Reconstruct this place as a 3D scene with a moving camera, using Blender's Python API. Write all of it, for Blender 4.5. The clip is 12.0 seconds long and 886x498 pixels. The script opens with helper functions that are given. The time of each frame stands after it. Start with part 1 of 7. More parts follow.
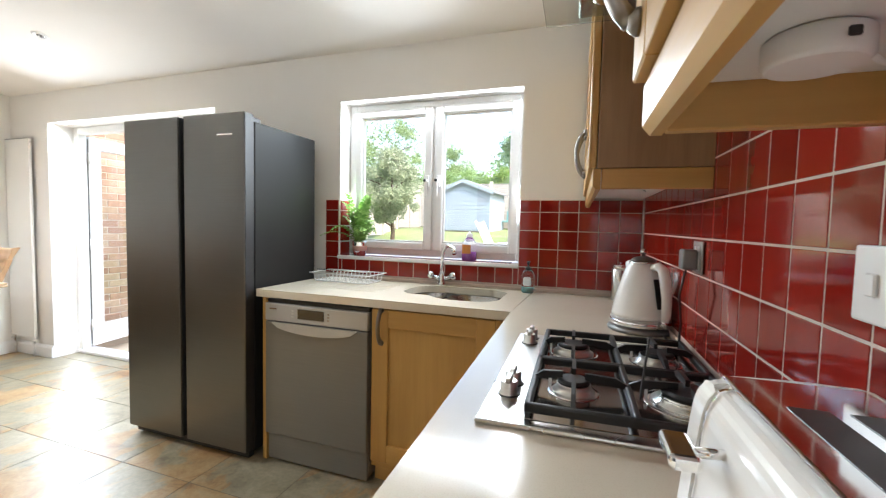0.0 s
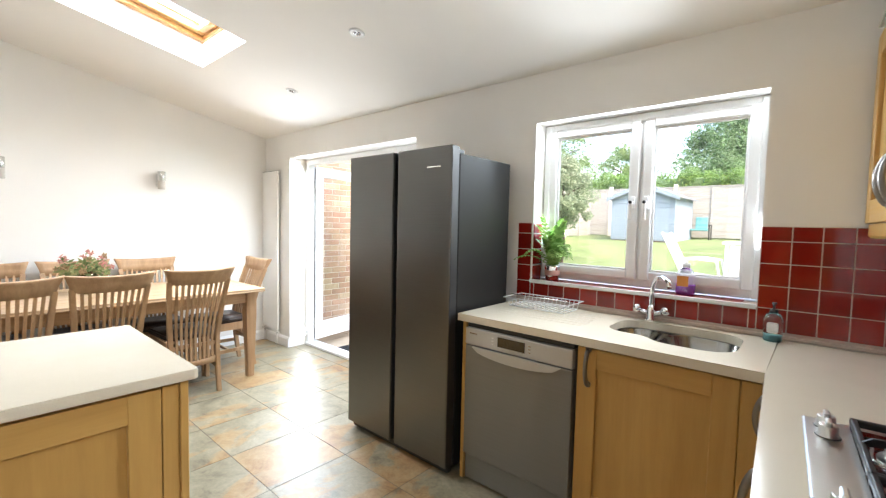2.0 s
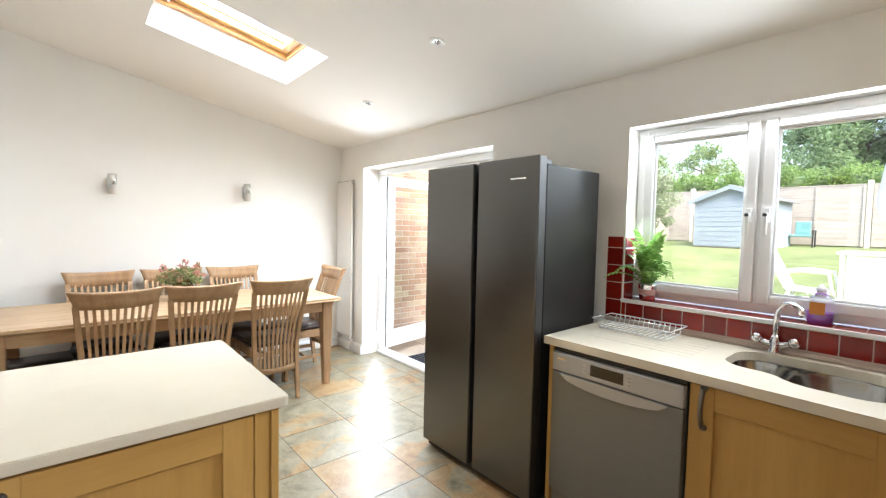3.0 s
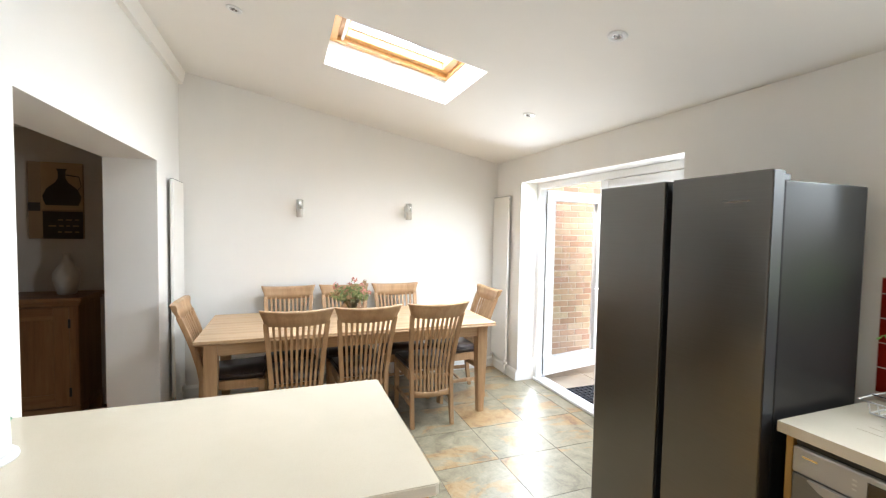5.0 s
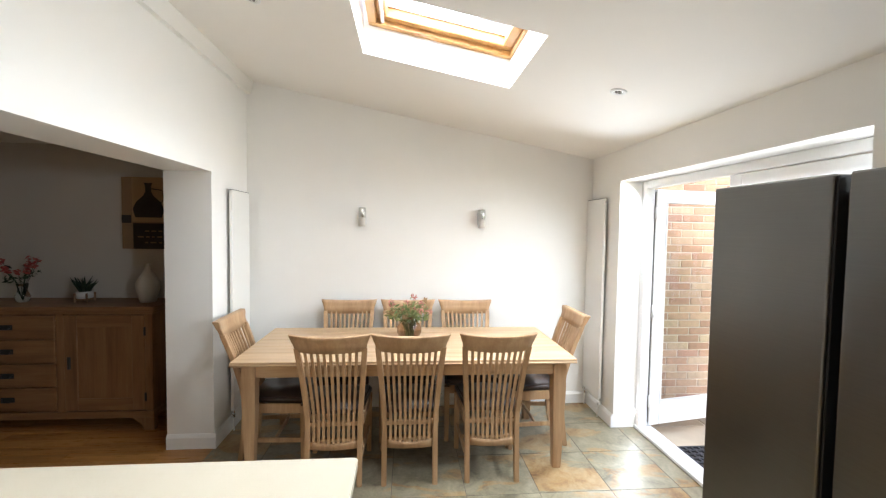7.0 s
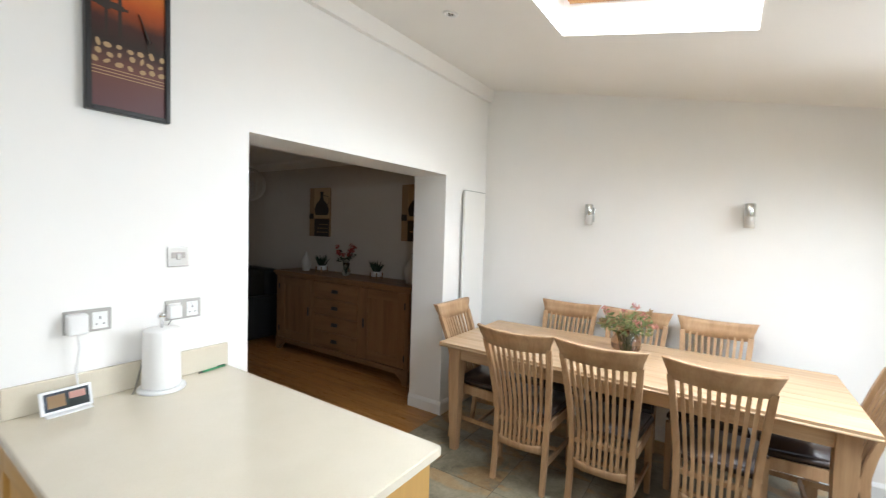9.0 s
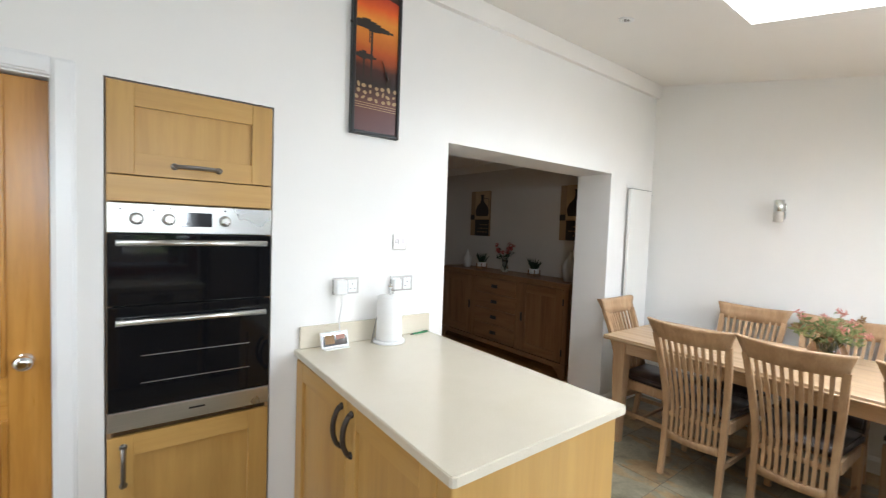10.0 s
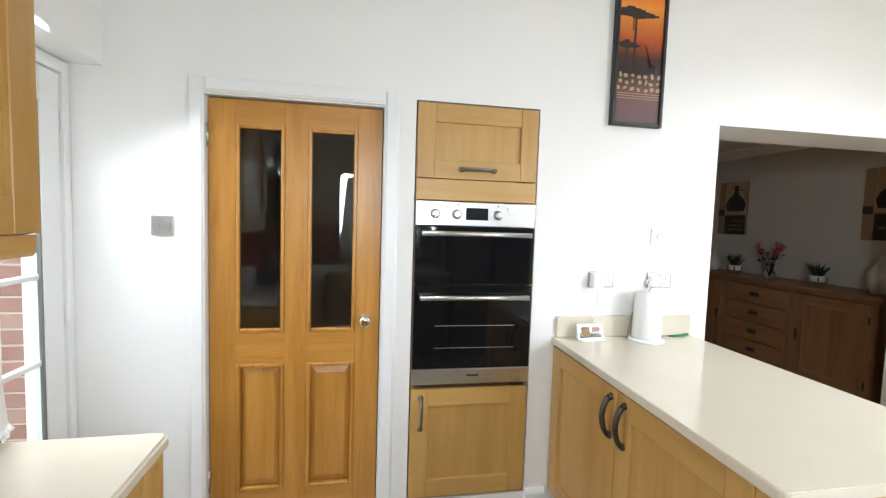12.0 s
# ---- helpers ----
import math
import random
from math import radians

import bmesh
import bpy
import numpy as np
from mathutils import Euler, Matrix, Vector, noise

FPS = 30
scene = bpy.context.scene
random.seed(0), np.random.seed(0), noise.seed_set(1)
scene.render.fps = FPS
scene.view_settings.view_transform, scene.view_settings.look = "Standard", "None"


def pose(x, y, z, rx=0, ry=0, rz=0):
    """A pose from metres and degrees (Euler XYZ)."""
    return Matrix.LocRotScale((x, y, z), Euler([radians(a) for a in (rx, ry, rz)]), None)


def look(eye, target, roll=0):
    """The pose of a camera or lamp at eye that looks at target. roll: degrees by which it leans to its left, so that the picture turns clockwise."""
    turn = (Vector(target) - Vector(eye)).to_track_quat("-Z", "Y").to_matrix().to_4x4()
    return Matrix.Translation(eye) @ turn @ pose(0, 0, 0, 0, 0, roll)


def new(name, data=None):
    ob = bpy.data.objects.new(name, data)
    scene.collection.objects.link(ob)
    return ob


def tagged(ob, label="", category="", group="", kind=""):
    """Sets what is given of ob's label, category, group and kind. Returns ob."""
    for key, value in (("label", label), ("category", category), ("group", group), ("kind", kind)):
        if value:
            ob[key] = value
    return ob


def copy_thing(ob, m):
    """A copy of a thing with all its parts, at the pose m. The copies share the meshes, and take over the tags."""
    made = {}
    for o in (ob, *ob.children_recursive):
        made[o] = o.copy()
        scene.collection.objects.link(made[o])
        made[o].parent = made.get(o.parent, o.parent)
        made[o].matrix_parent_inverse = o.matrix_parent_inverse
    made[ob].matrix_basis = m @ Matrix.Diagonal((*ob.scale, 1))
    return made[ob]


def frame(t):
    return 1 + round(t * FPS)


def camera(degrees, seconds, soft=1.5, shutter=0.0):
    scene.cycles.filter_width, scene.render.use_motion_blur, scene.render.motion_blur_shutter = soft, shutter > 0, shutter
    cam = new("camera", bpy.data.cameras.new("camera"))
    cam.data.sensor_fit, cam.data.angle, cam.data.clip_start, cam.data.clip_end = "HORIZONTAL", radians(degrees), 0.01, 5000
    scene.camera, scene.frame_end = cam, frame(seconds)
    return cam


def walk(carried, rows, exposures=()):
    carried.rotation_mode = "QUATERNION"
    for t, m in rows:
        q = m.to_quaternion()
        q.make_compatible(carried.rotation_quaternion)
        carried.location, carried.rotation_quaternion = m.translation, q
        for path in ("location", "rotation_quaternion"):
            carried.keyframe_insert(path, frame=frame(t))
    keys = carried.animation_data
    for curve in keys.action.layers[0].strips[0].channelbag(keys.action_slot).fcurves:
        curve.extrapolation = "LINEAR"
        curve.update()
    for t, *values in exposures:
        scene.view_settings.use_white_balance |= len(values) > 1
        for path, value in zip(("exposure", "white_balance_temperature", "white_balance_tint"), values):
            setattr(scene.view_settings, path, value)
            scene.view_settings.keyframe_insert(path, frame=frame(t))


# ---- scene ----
cam = camera(92.5, 12.0, soft=1.2, shutter=0.2)
PATH = [
    (0, (0.577, 0.511, 1.262), (-0.091, 2.393, 1.147), 1.3),
    (0.5, (0.529, 0.491, 1.287), (-0.312, 2.302, 1.172), 1.3),
    (1, (0.483, 0.479, 1.312), (-0.543, 2.192, 1.199), 1.3),
    (1.5, (0.436, 0.48, 1.34), (-0.739, 2.095, 1.227), 1.2),
    (2, (0.357, 0.472, 1.379), (-0.949, 1.982, 1.266), 1.3),
    (2.5, (0.27, 0.478, 1.414), (-1.147, 1.884, 1.3), 1.2),
    (4.3, (0.042, 0.502, 1.513), (-1.708, 1.466, 1.433), 1.3),
    (4.5, (0.019, 0.516, 1.532), (-1.771, 1.404, 1.448), 1.2),
    (5, (-0.078, 0.593, 1.567), (-1.952, 1.287, 1.475), 1.0),
    (5.5, (-0.204, 0.686, 1.592), (-2.124, 1.238, 1.496), 0.9),
    (6, (-0.335, 0.854, 1.619), (-2.292, 1.257, 1.527), 0.8),
    (6.5, (-0.419, 0.986, 1.631), (-2.39, 1.311, 1.541), 0.7),
    (6.7, (-0.458, 1.031, 1.637), (-2.437, 1.305, 1.548), 0.7),
    (8.3, (-0.853, 1.561, 1.662), (-2.753, 0.949, 1.546), 1.7),
    (8.5, (-0.855, 1.604, 1.647), (-2.7, 0.837, 1.54), 1.7),
    (9, (-0.79, 1.685, 1.599), (-2.446, 0.569, 1.498), 1.8),
    (9.5, (-0.62, 1.71, 1.554), (-2.065, 0.332, 1.449), 2.1),
    (10, (-0.433, 1.753, 1.525), (-1.638, 0.159, 1.426), 2.1),
    (10.5, (-0.31, 1.764, 1.502), (-1.255, 0.005, 1.397), 2.0),
    (11, (-0.23, 1.766, 1.478), (-0.888, -0.12, 1.367), 1.9),
    (11.5, (-0.2, 1.746, 1.491), (-0.674, -0.193, 1.358), 1.9),
    (12, (-0.17, 1.72, 1.483), (-0.512, -0.246, 1.352), 1.8),
]
walk(cam, [(t, look(eye, target, roll)) for t, eye, target, roll in PATH], [(0, 2.56, 6300, 10), (2.5, 2.50, 6350, 10), (5, 2.38, 6400, 10), (6.5, 2.33, 6400, 10), (8.5, 2.14, 6340, 10), (10, 2.17, 6220, 10), (12, 2.35, 6250, 10)])

# ---- world, sun, large lights ----
world = bpy.data.worlds.new("sky_world")
scene.world = world
world.use_nodes = True
wn = world.node_tree
sky = wn.nodes.new("ShaderNodeTexSky")
sky.sky_type = "NISHITA"
sky.sun_disc = False
sky.sun_elevation = radians(52)
sky.sun_rotation = radians(117)
sky.dust_density = 4.0
sky.air_density = 1.2
wn.nodes["Background"].inputs["Strength"].default_value = 0.15
wn.links.new(sky.outputs[0], wn.nodes["Background"].inputs[0])

sun_data = bpy.data.lights.new("sun", "SUN")
sun_data.energy = 0.8
sun_data.angle = radians(14)
sun_data.color = (1.0, 0.95, 0.88)
sun = new("sun", sun_data)
sun.matrix_basis = look((8, -4, 12), (0, 2, 0))


def window_lamp(name, eye, target, sx, sy, watts, spread=140, colour=(0.86, 0.94, 1.0)):
    """Sky light that enters by an opening."""
    d = bpy.data.lights.new(name, "AREA")
    d.shape, d.size, d.size_y, d.energy, d.color = "RECTANGLE", sx, sy, watts, colour
    d.spread = radians(spread)
    ob = new(name, d)
    ob.matrix_basis = look(eye, target)
    return ob


# the sky's light, set into the heads and jambs of the openings
window_lamp("window_skylight", (-0.385, 2.915, 2.014), (-0.385, 1.7, 0.9), 1.1, 0.09, 2.4, 165)
for jx, tx, watts in ((-0.957, 0.1, 3.0), (0.187, -0.95, 4.3)):
    window_lamp("window_jamb_skylight", (jx, 2.912, 1.6), (tx, 1.55, 1.3), 0.09, 0.8, watts, 126)
window_lamp("french_door_skylight", (-2.95, 2.95, 2.054), (-2.95, 1.5, 0.2), 1.8, 0.16, 14)
window_lamp("french_jamb_skylight", (-3.893, 2.95, 1.05), (-2.4, 1.6, 0.9), 0.16, 1.9, 9, 130)
window_lamp("rooflight_skylight", (-2.83, 1.33, 2.98), (-2.75, 1.25, 0), 0.62, 0.85, 9.5, 165)
window_lamp("side_door_skylight", (0.99, 0.06, 2.07), (0.2, 0.2, 0.6), 0.1, 0.75, 2.2, 110)


# ---- materials ----
def nodes_of(name):
    m = bpy.data.materials.new(name)
    m.use_nodes = True
    t = m.node_tree
    return m, t, t.nodes["Principled BSDF"]


def ramp(t, stops):
    r = t.nodes.new("ShaderNodeValToRGB")
    e = r.color_ramp.elements
    while len(e) < len(stops):
        e.new(0.5)
    for el, (p, c) in zip(e, stops):
        el.position, el.color = p, (*c, 1)
    return r


def coords(t, scale, rot=(0, 0, 0), random_shift=False):
    c = t.nodes.new("ShaderNodeTexCoord")
    m = t.nodes.new("ShaderNodeMapping")
    m.inputs["Scale"].default_value = scale
    m.inputs["Rotation"].default_value = rot
    if random_shift:
        info = t.nodes.new("ShaderNodeObjectInfo")
        mul = t.nodes.new("ShaderNodeMath")
        mul.operation, mul.inputs[1].default_value = "MULTIPLY", 37.0
        t.links.new(info.outputs["Random"], mul.inputs[0])
        comb = t.nodes.new("ShaderNodeCombineXYZ")
        t.links.new(mul.outputs[0], comb.inputs[0])
        t.links.new(mul.outputs[0], comb.inputs[1])
        t.links.new(mul.outputs[0], comb.inputs[2])
        t.links.new(comb.outputs[0], m.inputs["Location"])
    t.links.new(c.outputs["Object"], m.inputs["Vector"])
    return m


def noise_tex(t, vec, scale, detail=6, rough=0.55, distortion=0.0):
    n = t.nodes.new("ShaderNodeTexNoise")
    n.inputs["Scale"].default_value = scale
    n.inputs["Detail"].default_value = detail
    n.inputs["Roughness"].default_value = rough
    n.inputs["Distortion"].default_value = distortion
    t.links.new(vec.outputs[0], n.inputs["Vector"])
    return n


def add_bump(t, bsdf, src, strength, distance=0.002):
    b = t.nodes.new("ShaderNodeBump")
    b.inputs["Strength"].default_value = strength
    b.inputs["Distance"].default_value = distance
    t.links.new(src, b.inputs["Height"])
    t.links.new(b.outputs[0], bsdf.inputs["Normal"])


def mixed(t, fac, a, b, blend="MIX"):
    m = t.nodes.new("ShaderNodeMix")
    m.data_type, m.blend_type = "RGBA", blend
    for key, v in ((0, fac), (6, a), (7, b)):
        if hasattr(v, "is_output"):
            t.links.new(v, m.inputs[key])
        else:
            m.inputs[key].default_value = v if key == 0 else (*v, 1)
    return m.outputs[2]


def painted(name, colour, rough=0.6, grain=60, strength=0.15, vary=0.04, metal=0.0, coat=0.0):
    m, t, b = nodes_of(name)
    v = coords(t, (1, 1, 1))
    big = noise_tex(t, v, 1.7, 4)
    fine = noise_tex(t, v, grain, 5)
    lo = tuple(c * (1 - vary) for c in colour)
    hi = tuple(min(1, c * (1 + vary)) for c in colour)
    r = ramp(t, [(0.3, lo), (0.7, hi)])
    t.links.new(big.outputs[0], r.inputs[0])
    t.links.new(r.outputs[0], b.inputs["Base Color"])
    b.inputs["Roughness"].default_value = rough
    b.inputs["Metallic"].default_value = metal
    b.inputs["Coat Weight"].default_value = coat
    add_bump(t, b, fine.outputs[0], strength, 0.001)
    return m


def wood(name, dark, mid, light, along="z", grain=1.0, rough=0.42, coat=0.15, streak=14.0, fine=0.55):
    m, t, b = nodes_of(name)
    s = [streak, streak, streak]
    s["xyz".index(along)] = streak * 0.07
    v = coords(t, tuple(s), random_shift=True)
    n1 = noise_tex(t, v, 1.0 * grain, 5, 0.6, 0.6)
    n2 = noise_tex(t, v, 6.0 * grain, 6, 0.7, 0.2)
    r = ramp(t, [(0.28, dark), (0.5, mid), (0.74, light)])
    t.links.new(n1.outputs[0], r.inputs[0])
    r2 = ramp(t, [(0.35, (0.78, 0.74, 0.7)), (0.6, (1, 1, 1))])
    t.links.new(n2.outputs[0], r2.inputs[0])
    t.links.new(mixed(t, fine, r.outputs[0], r2.outputs[0], "MULTIPLY"), b.inputs["Base Color"])
    rr = ramp(t, [(0.3, (rough - 0.06,) * 3), (0.7, (rough + 0.08,) * 3)])
    t.links.new(n2.outputs[0], rr.inputs[0])
    t.links.new(rr.outputs[0], b.inputs["Roughness"])
    b.inputs["Coat Weight"].default_value = coat
    b.inputs["Coat Roughness"].default_value = 0.25
    add_bump(t, b, n2.outputs[0], 0.18, 0.0008)
    return m


def brushed(name, colour, rough=0.3, along="z", metal=1.0):
    m, t, b = nodes_of(name)
    s = [220, 220, 220]
    s["xyz".index(along)] = 3
    v = coords(t, tuple(s))
    n = noise_tex(t, v, 1.0, 3, 0.5)
    w = coords(t, (1.3, 1.3, 1.3))
    big = noise_tex(t, w, 2.0, 3)
    r = ramp(t, [(0.3, tuple(c * 0.97 for c in colour)), (0.7, tuple(c * 1.03 for c in colour))])
    t.links.new(n.outputs[0], r.inputs[0])
    t.links.new(r.outputs[0], b.inputs["Base Color"])
    rr = ramp(t, [(0.3, (rough * 0.85,) * 3), (0.7, (rough * 1.2,) * 3)])
    t.links.new(big.outputs[0], rr.inputs[0])
    t.links.new(rr.outputs[0], b.inputs["Roughness"])
    b.inputs["Metallic"].default_value = metal
    add_bump(t, b, n.outputs[0], 0.02, 0.0003)
    return m


def plain(name, colour, rough=0.4, metal=0.0, grain=90, strength=0.06, coat=0.0):
    return painted(name, colour, rough, grain, strength, 0.05, metal, coat)


def glass_mat(name, colour=(1, 1, 1), rough=0.0, ior=1.45):
    m, t, b = nodes_of(name)
    b.inputs["Base Color"].default_value = (*colour, 1)
    b.inputs["Transmission Weight"].default_value = 1.0
    b.inputs["Roughness"].default_value = rough
    b.inputs["IOR"].default_value = ior
    return m


def slate_tile():
    m, t, b = nodes_of("slate_floor_tile")
    v = coords(t, (1.7, 0.75, 1), random_shift=True)
    even = coords(t, (1, 1, 1), random_shift=True)
    big = noise_tex(t, v, 2.2, 9, 0.58, 0.9)
    mid = noise_tex(t, even, 7.0, 8, 0.68, 0.6)
    fine = noise_tex(t, even, 60, 6)
    grey = ramp(t, [(0.32, (0.14, 0.118, 0.076)), (0.48, (0.25, 0.22, 0.148)), (0.60, (0.31, 0.27, 0.188)), (0.70, (0.37, 0.32, 0.232))])
    t.links.new(mid.outputs[0], grey.inputs[0])
    rust = ramp(t, [(0.30, (0.19, 0.09, 0.036)), (0.46, (0.33, 0.195, 0.08)), (0.58, (0.39, 0.265, 0.132)), (0.70, (0.38, 0.295, 0.19))])
    t.links.new(mid.outputs[0], rust.inputs[0])
    mask = ramp(t, [(0.53, (0, 0, 0)), (0.57, (0.8, 0.8, 0.8)), (0.68, (1, 1, 1))])
    t.links.new(big.outputs[0], mask.inputs[0])
    c = mixed(t, mask.outputs[0], grey.outputs[0], rust.outputs[0])
    r2 = ramp(t, [(0.35, (0.80, 0.80, 0.80)), (0.65, (1, 1, 1))])
    t.links.new(fine.outputs[0], r2.inputs[0])
    t.links.new(mixed(t, 0.7, c, r2.outputs[0], "MULTIPLY"), b.inputs["Base Color"])
    rr = ramp(t, [(0.3, (0.28,) * 3), (0.7, (0.5,) * 3)])
    t.links.new(mid.outputs[0], rr.inputs[0])
    t.links.new(rr.outputs[0], b.inputs["Roughness"])
    add_bump(t, b, mid.outputs[0], 0.22, 0.003)
    return m


def red_glaze():
    m, t, b = nodes_of("red_glazed_tile")
    v = coords(t, (1, 1, 1), random_shift=True)
    n = noise_tex(t, v, 14, 3)
    info = t.nodes.new("ShaderNodeObjectInfo")
    r = ramp(t, [(0.0, (0.20, 0.010, 0.006)), (0.5, (0.26, 0.013, 0.008)), (1.0, (0.32, 0.018, 0.010))])
    t.links.new(info.outputs["Random"], r.inputs[0])
    r2 = ramp(t, [(0.3, (0.85, 0.8, 0.8)), (0.7, (1, 1, 1))])
    t.links.new(n.outputs[0], r2.inputs[0])
    t.links.new(mixed(t, 0.6, r.outputs[0], r2.outputs[0], "MULTIPLY"), b.inputs["Base Color"])
    b.inputs["Roughness"].default_value = 0.07
    b.inputs["Specular IOR Level"].default_value = 0.4
    add_bump(t, b, n.outputs[0], 0.10, 0.002)
    return m


def brick_mat(name, a, bcol, c):
    m, t, b = nodes_of(name)
    v = coords(t, (1, 1, 1), random_shift=True)
    n = noise_tex(t, v, 22, 6)
    f = noise_tex(t, v, 130, 5)
    info = t.nodes.new("ShaderNodeObjectInfo")
    geo = t.nodes.new("ShaderNodeNewGeometry")
    add = t.nodes.new("ShaderNodeMath")
    add.operation = "ADD"
    fr = t.nodes.new("ShaderNodeMath")
    fr.operation = "FRACT"
    t.links.new(info.outputs["Random"], add.inputs[0])
    t.links.new(geo.outputs["Random Per Island"], add.inputs[1])
    t.links.new(add.outputs[0], fr.inputs[0])
    r = ramp(t, [(0.1, a), (0.5, bcol), (0.9, c)])
    t.links.new(fr.outputs[0], r.inputs[0])
    r2 = ramp(t, [(0.3, (0.72, 0.7, 0.7)), (0.7, (1, 1, 1))])
    t.links.new(n.outputs[0], r2.inputs[0])
    t.links.new(mixed(t, 0.8, r.outputs[0], r2.outputs[0], "MULTIPLY"), b.inputs["Base Color"])
    b.inputs["Roughness"].default_value = 0.9
    add_bump(t, b, f.outputs[0], 0.5, 0.003)
    return m


def leafy(name, a, bcol, rough=0.6):
    m, t, b = nodes_of(name)
    geo = t.nodes.new("ShaderNodeNewGeometry")
    r = ramp(t, [(0.0, a), (1.0, bcol)])
    t.links.new(geo.outputs["Random Per Island"], r.inputs[0])
    t.links.new(r.outputs[0], b.inputs["Base Color"])
    b.inputs["Roughness"].default_value = rough
    thin = t.nodes.new("ShaderNodeBsdfTranslucent")
    t.links.new(r.outputs[0], thin.inputs["Color"])
    both = t.nodes.new("ShaderNodeMixShader")
    both.inputs[0].default_value = 0.4
    t.links.new(b.outputs[0], both.inputs[1])
    t.links.new(thin.outputs[0], both.inputs[2])
    t.links.new(both.outputs[0], t.nodes["Material Output"].inputs[0])
    return m


def quartz(name, colour, speck):
    m, t, b = nodes_of(name)
    v = coords(t, (1, 1, 1))
    n = noise_tex(t, v, 420, 2)
    big = noise_tex(t, v, 5, 5)
    r = ramp(t, [(0.36, speck), (0.46, colour)])
    t.links.new(n.outputs[0], r.inputs[0])
    r2 = ramp(t, [(0.3, (0.94, 0.94, 0.92)), (0.7, (1, 1, 1))])
    t.links.new(big.outputs[0], r2.inputs[0])
    t.links.new(mixed(t, 0.8, r.outputs[0], r2.outputs[0], "MULTIPLY"), b.inputs["Base Color"])
    b.inputs["Roughness"].default_value = 0.16
    return m


WALL = painted("warm_white_wall_paint", (0.86, 0.845, 0.815), 0.75, 120, 0.12, 0.015)
CEIL = painted("ceiling_paint", (0.86, 0.835, 0.795), 0.85, 120, 0.1, 0.012)
TRIM = painted("white_gloss_paint", (0.84, 0.84, 0.83), 0.3, 80, 0.04, 0.012)
UPVC = painted("white_upvc", (0.85, 0.85, 0.85), 0.28, 40, 0.02, 0.01)
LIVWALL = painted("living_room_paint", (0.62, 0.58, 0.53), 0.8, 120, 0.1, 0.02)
CABOAK = wood("honey_oak_cabinet", (0.44, 0.248, 0.066), (0.525, 0.308, 0.088), (0.59, 0.362, 0.114), streak=8.0, fine=0.3)
CABOAKH = wood("honey_oak_rail", (0.44, 0.248, 0.066), (0.525, 0.308, 0.088), (0.59, 0.362, 0.114), along="x", streak=8.0, fine=0.3)
CABOAKY = wood("honey_oak_rail_deep", (0.44, 0.248, 0.066), (0.525, 0.308, 0.088), (0.59, 0.362, 0.114), along="y", streak=8.0, fine=0.3)
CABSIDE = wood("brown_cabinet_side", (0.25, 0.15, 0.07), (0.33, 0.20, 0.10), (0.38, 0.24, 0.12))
DOOROAK = wood("golden_oak_door", (0.40, 0.17, 0.026), (0.52, 0.24, 0.042), (0.59, 0.30, 0.07), rough=0.32, coat=0.3)
DOOROAKX = wood("golden_oak_door_rail", (0.40, 0.17, 0.026), (0.52, 0.24, 0.042), (0.59, 0.30, 0.07), along="x", rough=0.32, coat=0.3)
CHAIROAK = wood("light_oak_chair", (0.36, 0.21, 0.105), (0.47, 0.295, 0.16), (0.55, 0.37, 0.215), rough=0.45)
TABLEOAK = wood("light_oak_table", (0.43, 0.275, 0.15), (0.55, 0.375, 0.22), (0.62, 0.445, 0.28), along="y", rough=0.4)
SIDEOAK = wood("brown_oak_sideboard", (0.16, 0.075, 0.03), (0.24, 0.12, 0.05), (0.30, 0.16, 0.07), along="z", rough=0.5)
SIDEOAKY = wood("brown_oak_sideboard_top", (0.16, 0.075, 0.03), (0.24, 0.12, 0.05), (0.30, 0.16, 0.07), along="y", rough=0.5)
PARQUET = wood("oak_floorboard", (0.27, 0.11, 0.028), (0.40, 0.18, 0.048), (0.50, 0.25, 0.075), along="y", rough=0.3, coat=0.3)
PINE = wood("pine_rooflight_timber", (0.42, 0.20, 0.05), (0.55, 0.29, 0.09), (0.62, 0.36, 0.14), along="x", rough=0.35, coat=0.3)
FENCEW = wood("weathered_fence_board", (0.32, 0.29, 0.255), (0.41, 0.38, 0.345), (0.48, 0.45, 0.415), along="x", rough=0.85, coat=0.0)
BARK = painted("tree_bark", (0.11, 0.08, 0.055), 0.9, 30, 0.6, 0.25)
SLATE = slate_tile()
GROUT = painted("grey_floor_grout", (0.15, 0.13, 0.105), 0.9, 200, 0.3, 0.1)
REDTILE = red_glaze()
TGROUT = painted("cream_tile_grout", (0.60, 0.49, 0.42), 0.85, 200, 0.2, 0.05)
QUARTZ = quartz("cream_quartz", (0.70, 0.635, 0.515), (0.66, 0.59, 0.465))
STEEL = brushed("brushed_steel", (0.62, 0.62, 0.60), 0.28, "x")
DARKSTEEL = brushed("dark_brushed_steel", (0.18, 0.176, 0.168), 0.34, "x")
FRIDGESIDE = plain("fridge_side_grey", (0.021, 0.02, 0.019), 0.36, 0.05)
FRIDGESIDE.node_tree.nodes["Principled BSDF"].inputs["Specular IOR Level"].default_value = 0.2
SILVERGREY = brushed("silver_grey_appliance", (0.21, 0.208, 0.20), 0.4, "x", 0.5)
PANELSILVER = plain("silver_panel_plastic", (0.46, 0.455, 0.44), 0.34, 0.25)
SINKSTEEL = brushed("sink_steel", (0.40, 0.40, 0.39), 0.22, "x")
HOBTRAY = brushed("polished_hob_steel", (0.42, 0.40, 0.385), 0.13, "x")
